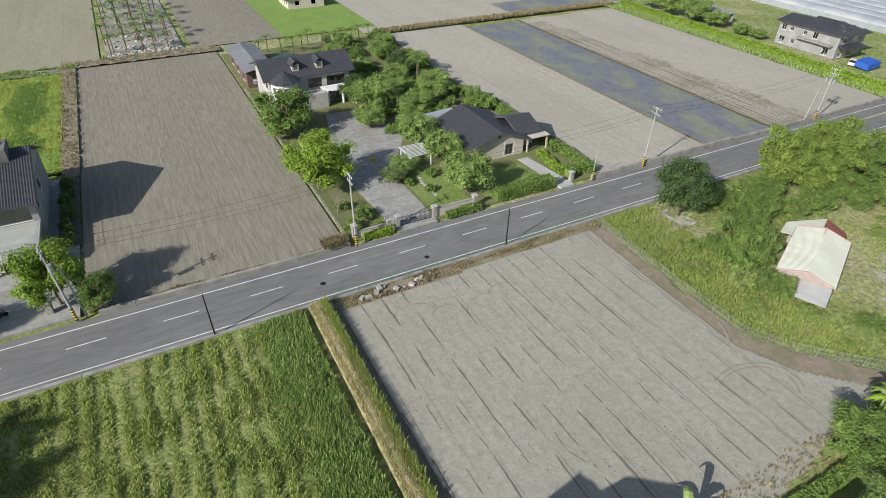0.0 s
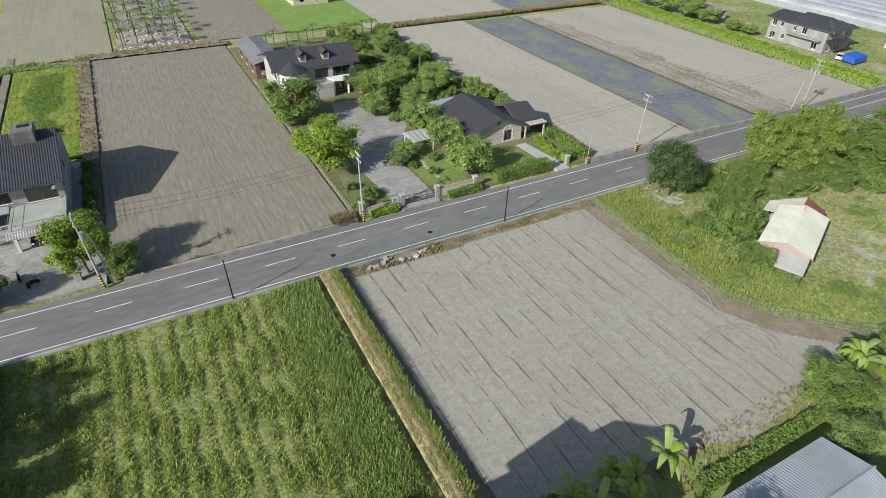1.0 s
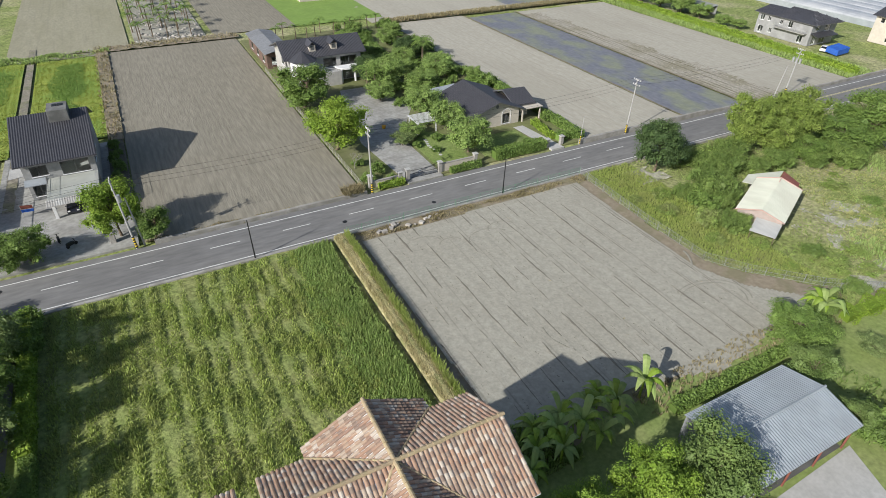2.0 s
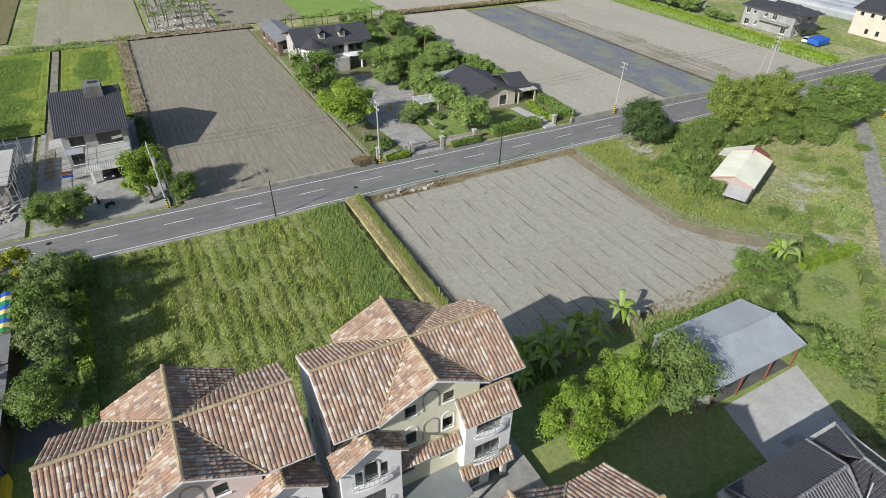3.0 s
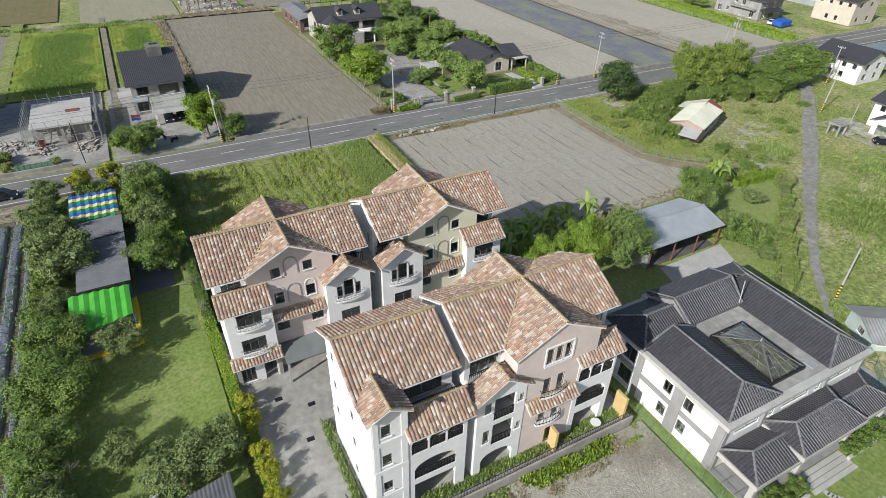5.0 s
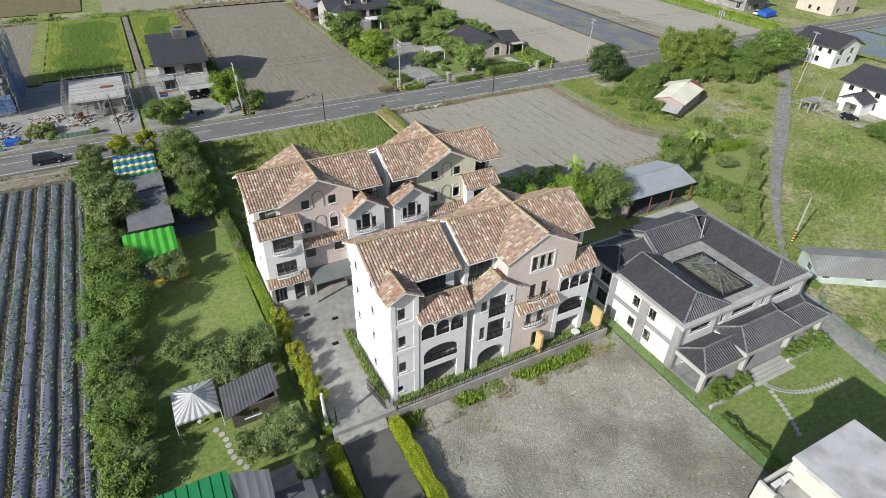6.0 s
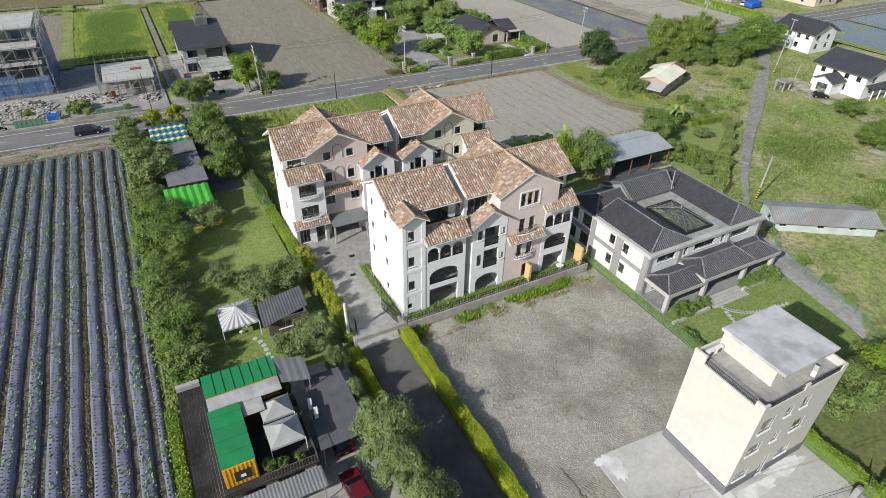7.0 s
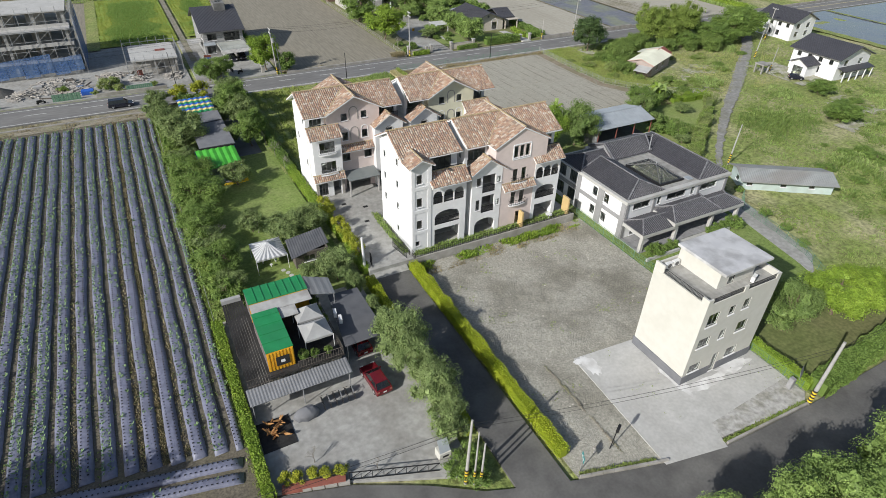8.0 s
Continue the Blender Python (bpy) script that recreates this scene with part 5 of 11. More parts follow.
def walls(parent, x0, x1, y0, y1, z0, z1, mat, S=(), W=(), N=(), E=(), t=0.2, cols=2, glass_mat=None, frame_mat=None):
    """Four walls with windows in their openings."""
    for side, at, sg, a0, a1, hs, out in (("x", y0, t, x0, x1, S, -1), ("x", y1, -t, x0, x1, N, 1), ("y", x0, t, y0 + t, y1 - t, W, -1), ("y", x1, -t, y0 + t, y1 - t, E, 1)):
        part("wall", panel(B(), side, at, sg, a0, a1, z0, z1, [h[:4] for h in hs]), mat, parent)
        for h in hs:
            if len(h) == 4:
                window(parent, side, at, *h, out, cols if h[1] - h[0] > 0.9 else 1, glass_mat=glass_mat, frame_mat=frame_mat)
    part("floor_slab", box(B(), x0 + t, x1 - t, y0 + t, y1 - t, z0 - 0.1, z0 + 0.06), M_INSIDE, parent)


# the grey-roofed courtyard house
# paler than the roof tiles: glints along ridges and ribs are in this colour
M_CAP = surf("glint_toned_ridge_tile", (0.165, 0.165, 0.175), (0.225, 0.224, 0.235), 3.0, (0.12, 0.12, 0.125), 1.0, 0.5, rough=0.5, bump=0.1, spread=0.15)
M_GHTRIM = surf("grey_band_paint", (0.255, 0.255, 0.26), (0.30, 0.30, 0.305), 1.5, (0.22, 0.22, 0.22), 0.4, 0.5, 0.85, 0.1, 20.0)
gh = thing("courtyard_house", (21.3, -19, 0.07), "white two-storey house with dark hipped tile roofs", "house")
GW, GE, GS, GN = 11.2, 31.2, -27.2, -11.0
gw = [(y, y + 0.95, z, z + 1.35) for y in (-21.3, -23.75) for z in (1.0, 4.0)] + [(y, y + 1.6, z, z + 1.9) for y in (-16.6, -14.0) for z in (0.8, 3.8)]
gs = [(12.6, 15.6, 4.5, 5.5), (17.1, 17.7, 4.3, 5.5), (18.9, 22.5, 4.5, 5.5), (23.7, 24.3, 4.3, 5.5), (25.6, 28.9, 4.5, 5.5), (13.0, 16.5, 0.3, 2.6), (19.5, 23.5, 0.2, 2.7), (26.0, 29.0, 0.3, 2.6)]
walls(gh, GW, GE, GS, GN, 0.05, 5.75, M_WHITE, gs, gw, [(15, 17, 4, 5.2), (20, 23, 4, 5.2), (26, 28, 4, 5.2)], [(-24, -22, 4, 5.2), (-18, -16, 4, 5.2)])
for y0, y1 in ((GS, GS + 0.8), (-22.75, -21.55), (-17.7, -16.9), (GN - 0.8, GN)):
    part("pilaster", box(B(), GW - 0.1, GW - 0.004, y0, y1, 0.05, 5.74), M_GHTRIM, gh, "grey stone-painted pilaster")
for y0, y1 in ((GS + 0.81, -22.76), (-21.54, -17.71), (-16.89, GN - 0.81)):
    part("wall_band", box(B(), GW - 0.07, GW - 0.008, y0, y1, 2.9, 3.5), M_GHTRIM, gh, "grey painted band between storeys")
for x0, x1 in ((GW, GW + 0.5), (16.2, 16.6), (25.0, 25.4), (GE - 0.5, GE)):
    part("pilaster", box(B(), x0, x1, GS - 0.1, GS - 0.004, 0.05, 5.74), M_GHTRIM, gh)
for a in ((GW - 0.25, GE + 0.3, GS - 0.3, GS + 0.45), (17.2, GE + 0.3, GN - 0.45, GN + 0.3), (GW - 0.25, GW + 0.5, GS + 0.452, -17.4), (GE - 0.45, GE + 0.3, GS + 0.452, GN - 0.452)):
    part("eave", box(B(), *a, 5.76, 6.2, 0.02), M_CONC_NEW, gh, "pale concrete eave slab")
part("eave", box(B(), GW - 0.25, 17.19, GN - 0.5, GN + 0.05, 5.76, 5.95, 0.02), M_CONC_NEW, gh, "pale concrete eave slab")
part("eave", box(B(), GW - 0.25, GW + 0.4, -17.39, GN - 0.505, 5.76, 5.95, 0.02), M_CONC_NEW, gh, "pale concrete eave slab")
part("flat_roof", box(B(), GW + 0.502, GE - 0.452, GS + 0.455, -16.6, 5.77, 6.12), M_CONC, gh, "bare concrete flat roof in the middle")
# four hipped wings round the flat roof; the north wing stands higher, with open verges
RW, RN, RE = 7.75, 8.05, 7.75
W0, W1, E0, E1, S0 = GW + 0.3, 18.2, 25.2, GE - 0.1, GS + 0.25
wings = [([(W0, S0, 6.2), (W0, -17.0, 6.2), (14.8, -17.0, RW), (14.8, -25.1, RW)], 0, 1), ([(W0, S0, 6.2), (W1, S0, 6.2), (14.8, -25.1, RW)], 0, 1),
         ([(W1, S0, 6.2), (W1, -17.0, 6.2), (14.8, -17.0, RW), (14.8, -25.1, RW)], 0, 1),
         ([(W0 - 0.2, -11.5, 6.0), (17.6, -11.5, 6.0), (17.6, -14.4, 7.3), (14.0, -14.4, 7.3)], 0, 1), ([(W0 - 0.2, -11.5, 6.0), (W0 - 0.2, -17.3, 6.0), (14.0, -14.4, 7.3)], 0, 1),
         ([(W0 - 0.2, -17.3, 6.0), (17.6, -17.3, 6.0), (17.6, -14.4, 7.3), (14.0, -14.4, 7.3)], 0, 1),
         ([(17.6, GN + 0.1, 6.45), (27.2, GN + 0.1, 6.45), (26.2, -14.3, RN), (17.6, -14.3, RN)], 0, 1), ([(17.6, -16.9, 6.5), (25.4, -16.9, 6.5), (26.2, -14.3, RN), (17.6, -14.3, RN)], 0, 1),
         ([(27.2, GN + 0.1, 6.45), (25.4, -16.9, 6.5), (26.2, -14.3, RN)], 0, 1),
         ([(E0, S0, 6.2), (E0, -13.5, 6.2), (28.4, -14.4, RE), (28.4, -25.1, RE)], 0, 1), ([(E0, S0, 6.2), (E1, S0, 6.2), (28.4, -25.1, RE)], 0, 1),
         ([(E1, S0, 6.2), (E1, GN - 0.1, 6.2), (28.4, -14.4, RE), (28.4, -25.1, RE)], 0, 1), ([(26.6, GN - 0.1, 6.2), (E1, GN - 0.1, 6.2), (28.4, -14.4, RE)], 0, 1)]
for c, i, j in wings:
    dark_slope(gh, c, (c[i], c[j]))
for a, b in (((14.8, -25.1, RW), (14.8, -17.0, RW)), ((17.6, -14.3, RN), (26.2, -14.3, RN)), ((28.4, -25.1, RE), (28.4, -14.4, RE)), ((W0, S0, 6.25), (14.8, -25.1, RW)), ((W1, S0, 6.25), (14.8, -25.1, RW)),
             ((W0 - 0.2, -11.5, 6.05), (14.0, -14.4, 7.3)), ((W0 - 0.2, -17.3, 6.05), (14.0, -14.4, 7.3)), ((14.0, -14.4, 7.3), (17.6, -14.4, 7.3)), ((W0, -17.0, 6.25), (14.8, -17.0, RW)), ((W1, -17.0, 6.25), (14.8, -17.0, RW)), ((E0, S0, 6.25), (28.4, -25.1, RE)), ((E1, S0, 6.25), (28.4, -25.1, RE)), ((E1, GN - 0.1, 6.25), (28.4, -14.4, RE)),
             ((17.7, GN + 0.1, 6.5), (17.7, -14.3, RN)), ((17.7, -16.9, 6.55), (17.7, -14.3, RN)), ((27.2, GN + 0.1, 6.5), (26.2, -14.3, RN)), ((25.4, -16.9, 6.55), (26.2, -14.3, RN))):
    ridge_caps(gh, (a[0], a[1], a[2] + 0.1), (b[0], b[1], b[2] + 0.1), M_CAP, 0.26, 0.4)
vg_ = B()
gable_wall(vg_, "y", 17.65, 0.15, -16.8, GN - 0.02, 6.13, -14.3, RN - 0.17)
gable_wall(vg_, "x", -17.15, 0.1, W0 + 0.1, W1 - 0.1, 6.13, 14.8, RW - 0.17)
part("gable", vg_, M_GHTRIM, gh)
part("upstand", box(B(), 17.7, 25.3, -16.75, -16.6, 6.125, 6.42), M_WHITE, gh)
# glass skylight
sc = [(18.6, -25.7, 6.45), (23.0, -25.7, 6.45), (23.0, -18.9, 6.45), (18.6, -18.9, 6.45)]
ap = Vector((20.8, -22.3, 7.7))
sky_frame = B()
for a in ((18.45, 23.15, -25.85, -25.6), (18.45, 23.15, -19.0, -18.75), (18.45, 18.7, -25.6, -19.0), (22.9, 23.15, -25.6, -19.0)):
    box(sky_frame, *a, 6.1, 6.45)
skf = part("skylight", sky_frame, M_DARK, gh, "pyramid skylight with dark metal bars")
for i in range(4):
    a, b = Vector(sc[i]), Vector(sc[(i + 1) % 4])
    part("hip_bar", bar(B(), a, ap, 0.06, n=4), M_FRAME, skf)
    for k in (0.25, 0.5, 0.75):
        part("glazing_bar", bar(B(), a.lerp(b, k), ap.lerp(a.lerp(b, k), 0.12 + abs(k - 0.5) * 1.2), 0.03, n=4), M_FRAME, skf)
    for k in (0.3, 0.6):
        part("purlin", bar(B(), a.lerp(ap, k), b.lerp(ap, k), 0.03, n=4), M_FRAME, skf)
    g = B()
    slab(g, [sc[i], sc[(i + 1) % 4], ap], 0.02)
    part("pane", g, M_CLEAR, skf).visible_shadow = False
# dark slab on the flat roof; the shaded depth under the glass is its colour
part("skylight_well", box(B(), 18.75, 22.85, -25.55, -19.05, 6.125, 6.15), surf("shaded_well_floor", (0.11, 0.105, 0.075), (0.17, 0.16, 0.11), 2.0, (0.06, 0.06, 0.05), 0.8, 0.6), gh, "planted well below the skylight, its shade painted on a thin slab")
part("finial", bar(B(), ap, ap + Vector((0, 0, 0.35)), 0.09, 0.05, 8), M_STEEL, skf)
part("aerial", bar(B(), (24.9, -16.9, 6.1), (25.6, -16.2, 9.0), 0.06), M_STEEL, gh, "grey roof mast")
part("solar_panel", box(B(), 23.8, 24.8, -26.2, -25.2, 6.13, 6.22), M_TIN, gh)


# pale ribs on the slopes that face the garden; their glint is put into the colour
def rib_lines(x0, x1, y0, z0, yt, zt, e):
    rb = B()
    n = int((x1 - x0) / 0.31)
    for i in range(1, n):
        x = x0 + (x1 - x0) * i / n
        k = min(1.0, (x - x0) / e, (x1 - x) / e)
        bar(rb, (x, y0, z0 + 0.105), (x, y0 + (yt - y0) * k, z0 + (zt - z0) * k + 0.095), 0.026, n=5)
    tagged(part("rib_tiles", rb, M_CAP, gh, "tile ribs with their glint painted pale"), kind="stuff")


rib_lines(W0, W1, S0, 6.2, -25.1, RW, 3.3)
rib_lines(E0, E1, S0, 6.2, -25.1, RE, 3.0)
rib_lines(17.6, 25.4, -16.9, 6.5, -14.3, RN, 0.4)
# porch in three steps, each with its own ridge and hips
for x0, x1, y0, z0, z1, ew_, ee_ in ((11.2, 17.5, -31.2, 3.0, 3.85, 1.8, 0.05), (16.7, 25.6, -31.4, 3.6, 4.65, 1.6, 1.4), (25.1, 31.0, -31.1, 3.1, 3.95, 0.05, 1.8)):
    yr, yb = -29.0, GS - 0.11
    zb = z1 - (z1 - z0) * (yb - yr) / (yr - y0)
    dark_slope(gh, [(x0, y0, z0), (x1, y0, z0), (x1 - ee_, yr, z1), (x0 + ew_, yr, z1)], ((x0, y0, z0), (x1, y0, z0)))
    dark_slope(gh, [(x0, yb, zb), (x1, yb, zb), (x1 - ee_, yr, z1), (x0 + ew_, yr, z1)], ((x0, yb, zb), (x1, yb, zb)))
    if ew_ > 1:
        dark_slope(gh, [(x0, y0, z0), (x0, yb, z0 + 0.1), (x0 + ew_, yr, z1)], ((x0, y0, z0), (x0, yb, z0 + 0.1)))
        ridge_caps(gh, (x0, yb, zb + 0.1), (x0 + ew_, yr, z1 + 0.1), M_CAP, 0.24, 0.4)
    if ee_ > 1:
        dark_slope(gh, [(x1, y0, z0), (x1, yb, z0 + 0.1), (x1 - ee_, yr, z1)], ((x1, yb, z0 + 0.1), (x1, y0, z0)))
        ridge_caps(gh, (x1, yb, zb + 0.1), (x1 - ee_, yr, z1 + 0.1), M_CAP, 0.24, 0.4)
    rib_lines(x0, x1, y0, z0, yr, z1, 1.6)
    ridge_caps(gh, (x0 + ew_, yr, z1 + 0.1), (x1 - ee_, yr, z1 + 0.1), M_CAP, 0.24, 0.4)
    ridge_caps(gh, (x0, y0, z0 + 0.1), (x0 + ew_, yr, z1 + 0.1), M_CAP, 0.24, 0.4)
    ridge_caps(gh, (x1, y0, z0 + 0.1), (x1 - ee_, yr, z1 + 0.1), M_CAP, 0.24, 0.4)
    fb = B()
    box(fb, x0 - 0.1, x1 + 0.1, y0 - 0.1, y0 + 0.25, z0 - 0.5, z0 - 0.02)
    box(fb, x0 - 0.1, x0 + 0.25, y0 + 0.25, yb, z0 - 0.5, z0 - 0.02)
    box(fb, x1 - 0.25, x1 + 0.1, y0 + 0.25, yb, z0 - 0.5, z0 - 0.02)
    part("porch_beam", fb, M_CONC_NEW, gh)
for x, y, z in ((11.5, -30.9, 2.5), (17.75, -30.9, 2.5), (25.0, -30.8, 2.6), (30.4, -30.8, 2.6)):
    part("column", box(B(), x - 0.25, x + 0.25, y - 0.25, y + 0.25, 0.1, z, 0.03), M_CONC_NEW, gh, "pale square porch column")
paver = None
for i in range(13):
    for j in range(3):
        if paver is None:
            paver = part("paver", box(B(), 11.2, 12.65, -31.2, -29.95, 0.06, 0.17), M_GHTRIM, gh, "grey paving slab of the porch")
        else:
            ob = new("paver", paver.data)
            ob.parent, ob.location = gh, paver.location + Vector((i * 1.52, j * 1.32, 0))
for i in range(4):
    part("porch_step", box(B(), 17.6, 23.8, -31.75 - i * 0.5, -31.3 - i * 0.5, 0.06, 0.155 - i * 0.02), M_CONC_NEW, gh, "pale paved step")
# low garden walls on both sides of the steps
for x0, x1, y in ((10.8, 16.9, -33.0), (23.6, 27.8, -32.3)):
    solid("garden_wall", box(B(), x0, x1, y - 0.15, y + 0.15, 0.05, 0.5, 0.02), M_CONC_NEW, ((x0 + x1) / 2, y, 0.07), "low pale concrete garden wall", "garden wall", kind="structure")
for nm, p0, p1, p2, n in (("long", (18.7, -33.4), (19.6, -36.6), (27.0, -36.6), 20), ("short", (18.4, -34.2), (17.6, -37.0), (15.9, -39.4), 10)):
    stones = thing("stepping_stones", (*p1, 0.07), "curved line of pale square stepping stones in the lawn", "stepping stones", "garden stepping stones")
    for i in range(n):
        k = (i + 0.3) / n
        x, y = ((1 - k) ** 2 * p0[q] + 2 * k * (1 - k) * p1[q] + k * k * p2[q] for q in (0, 1))
        part("stone", obox(B(), (x, y, 0.05), 0.5, 0.42, 0.05, 35 * k + (i * 37 % 11)), M_CONC_NEW, stones)

# the cream tower house
tw = thing("tower_house", (3.4, -47.5, 0.09), "narrow cream-painted tower house with a dark plinth", "house")
tS = [(-0.95, 0.55, 7.7, 9.3), (2.0, 2.8, 8.2, 9.3), (3.95, 4.9, 8.2, 9.5), (-1.1, 0.5, 4.9, 6.1), (1.9, 2.7, 5.0, 6.2), (4.4, 5.9, 4.9, 6.3), (-1.1, 0.5, 1.4, 2.5), (2.3, 3.1, 0.1, 2.7), (4.3, 5.9, 1.4, 2.6)]
walls(tw, -1.75, 8.5, -50.9, -44.0, 0.09, 10.55, M_CREAMWALL, tS, [], [(1, 2.5, 5, 6.4), (5, 6.5, 5, 6.4)], [(-48, -46.5, 5, 6.4)])
pb = B()
for a in ((-1.83, 8.58, -50.98, -50.904), (-1.83, 8.58, -43.996, -43.92), (-1.83, -1.754, -50.9, -44.0), (8.504, 8.58, -50.9, -44.0)):
    if a[2] < -50.95:
        box(pb, a[0], 2.22, a[2], a[3], 0.09, 1.15)
        box(pb, 3.18, a[1], a[2], a[3], 0.09, 1.15)
    else:
        box(pb, *a, 0.09, 1.15)
part("plinth", pb, M_GREYFLAT, tw, "dark grey plinth")
part("terrace_floor", box(B(), -1.55, 8.3, -50.7, -44.2, 10.45, 10.62), M_CONC, tw)
par = B()
for a in ((-1.75, -1.1, -50.9, -50.7), (3.2, 3.75, -50.9, -50.7), (7.9, 8.5, -50.9, -50.7)):
    box(par, *a, 10.56, 11.35)
box(par, -1.1, 3.2, -50.9, -50.7, 10.56, 10.75), box(par, 3.75, 7.9, -50.9, -50.7, 10.56, 10.75)
box(par, -1.75, -1.55, -50.7, -50.1, 10.56, 11.35), box(par, -1.75, -1.55, -50.1, -45.2, 10.56, 10.75), box(par, -1.75, -1.55, -45.2, -44.0, 10.56, 11.6)
box(par, 8.3, 8.5, -50.7, -44.0, 10.56, 11.35), box(par, -1.55, 8.3, -44.2, -44.0, 10.56, 11.35)
part("parapet", par, M_CREAMWALL, tw)
railing(tw, [(-1.65, -50.05, 10.75), (-1.65, -45.25, 10.75)], 0.6, 0.14)
railing(tw, [(-1.05, -50.8, 10.75), (3.15, -50.8, 10.75)], 0.6, 0.14)
railing(tw, [(3.8, -50.8, 10.75), (7.85, -50.8, 10.75)], 0.6, 0.14)
ph = part("penthouse", panel(B(), "x", -49.3, 0.2, 1.2, 6.4, 10.62, 12.95, [(2.6, 3.5, 10.7, 12.5)]), M_CREAMWALL, tw)
for xx, tt in ((1.2, 0.2), (6.4, -0.2)):
    part("penthouse_wall", panel(B(), "y", xx, tt, -49.1, -44.2, 10.62, 12.95), M_CREAMWALL, tw)
window(tw, "x", -49.3, 2.6, 3.5, 10.7, 12.5, -1, 1, sill=False, name="door")
part("roof_slab", box(B(), 0.4, 7.1, -50.3, -44.3, 12.95, 13.25, 0.03), surf("worn_roof_coat", (0.46, 0.46, 0.47), (0.54, 0.54, 0.545), 0.7, (0.24, 0.235, 0.23), 0.5, 0.55, 0.75, 0.1, 10.0), tw, "pale worn concrete roof slab")


def air_unit(x, y, z, turn=0, parent=None):
    a = thing("air_conditioner", (x, y, z), "white outdoor air-conditioner unit", "air conditioner", "air-conditioner units")
    part("casing", obox(B(), (x, y, z + 0.06), 0.85, 0.35, 0.62, turn), M_WHITEMETAL, a)
    ca, sa = math.cos(radians(turn)), math.sin(radians(turn))
    p = Vector((x + 0.18 * sa, y - 0.18 * ca, z + 0.37))
    part("fan_grille", bar(B(), p, p + Vector((0.025 * sa, -0.025 * ca, 0)), 0.25, n=14), M_FRAME, a)
    for k in (-0.3, 0.3):
        part("foot", obox(B(), (x + k * ca, y + k * sa, z), 0.08, 0.36, 0.06, turn), M_DARK, a)
    return a


air_unit(-0.5, -44.6, 10.62, 0)
air_unit(0.5, -44.6, 10.62, 0)
air_unit(5.6, -50.0, 10.62, 20)

# container house on stilts, with tents
ch = thing("container_cafe", (-36, -28, 0.08), "stacked containers with green roofs and timber decks", "container house")
walls(ch, -39.4, -32.2, -33.4, -22.4, 0.08, 2.75, M_GREYWALL, [(-38.5, -36.5, 0.2, 2.3), (-35.5, -33.2, 0.2, 2.3)], [], [], [(-31, -29, 0.2, 2.2)])
part("deck_frame", box(B(), -39.5, -32.0, -34.0, -22.3, 2.76, 2.98), M_DECK, ch)
for i in range(9):
    part("plank", box(B(), -41.7 + i * 0.25, -41.7 + i * 0.25 + 0.22, -34.3, -20.6, 2.78, 2.9), M_DECK, ch, "dark weathered deck plank")
for x, y in ((-41.6, -34.1), (-41.6, -27.5), (-41.6, -20.8), (-39.7, -20.8)):
    part("deck_post", box(B(), x - 0.08, x + 0.08, y - 0.08, y + 0.08, 0.05, 2.77), M_WOOD, ch)


def container(name, x0, x1, y0, y1, z0, z1, wall_mat, roof_mat, along, end_mat):
    """A shipping container: ribbed sides, frame, roof sheet with raised seams."""
    c = part(name, box(B(), x0 + 0.06, x1 - 0.06, y0 + 0.06, y1 - 0.06, z0, z1 - 0.02), wall_mat, ch)
    rb = B()
    for a, b, side in ((x0, x1, "x"), (y0, y1, "y")):
        n = int((b - a) / 0.3)
        for i in range(n):
            u = a + (i + 0.25) * (b - a) / n
            if side == "x":
                box(rb, u, u + 0.15, y0, y0 + 0.056, z0 + 0.12, z1 - 0.14), box(rb, u, u + 0.15, y1 - 0.056, y1, z0 + 0.12, z1 - 0.14)
            else:
                box(rb, x0, x0 + 0.056, u, u + 0.15, z0 + 0.12, z1 - 0.14), box(rb, x1 - 0.056, x1, u, u + 0.15, z0 + 0.12, z1 - 0.14)
    tagged(part("ribs", rb, wall_mat, c), kind="stuff")
    en = B()
    box(en, x0 + 0.002, x1 - 0.002, y0 - 0.03, y0 - 0.004, z0 + 0.02, z1 - 0.03)
    n = int((x1 - x0) / 0.3)
    for i in range(n):
        u = x0 + (i + 0.25) * (x1 - x0) / n
        part("end_rib", box(B(), u, u + 0.15, y0 - 0.09, y0 - 0.032, z0 + 0.12, z1 - 0.14), end_mat, c)
    part("end_wall", en, end_mat, c, "ribbed orange-yellow end wall")
    rf = B()
    box(rf, x0 - 0.03, x1 + 0.03, y0 - 0.03, y1 + 0.03, z1 - 0.018, z1 + 0.05)
    roof = part("roof", rf, roof_mat, c, "green painted roof")
    lo, hi = (x0, x1) if along == "x" else (y0, y1)
    n = 7 if along == "x" else 4
    for i in range(1, n + 1):
        u = lo + (hi - lo) * i / (n + 0.6)
        part("seam", box(B(), *((u - 0.06, u + 0.06, y0, y1) if along == "x" else (x0, x1, u - 0.04, u + 0.04)), z1 + 0.052, z1 + 0.11), roof_mat, c)
    return c


container("container", -39.3, -33.0, -25.3, -22.6, 2.99, 5.5, M_MAUVE, M_GREENTIN, "x", M_ORANGE)
cy = container("container", -39.4, -36.8, -33.2, -27.0, 2.99, 5.5, M_MAUVE, M_GREENTIN, "y", M_ORANGE)
part("sign", box(B(), -38.6, -37.3, -33.36, -33.294, 3.6, 4.7), M_BLACK, cy, "black sign with a white mark")
part("sign_mark", box(B(), -38.15, -37.75, -33.375, -33.364, 3.95, 4.3), M_WHITE, cy)
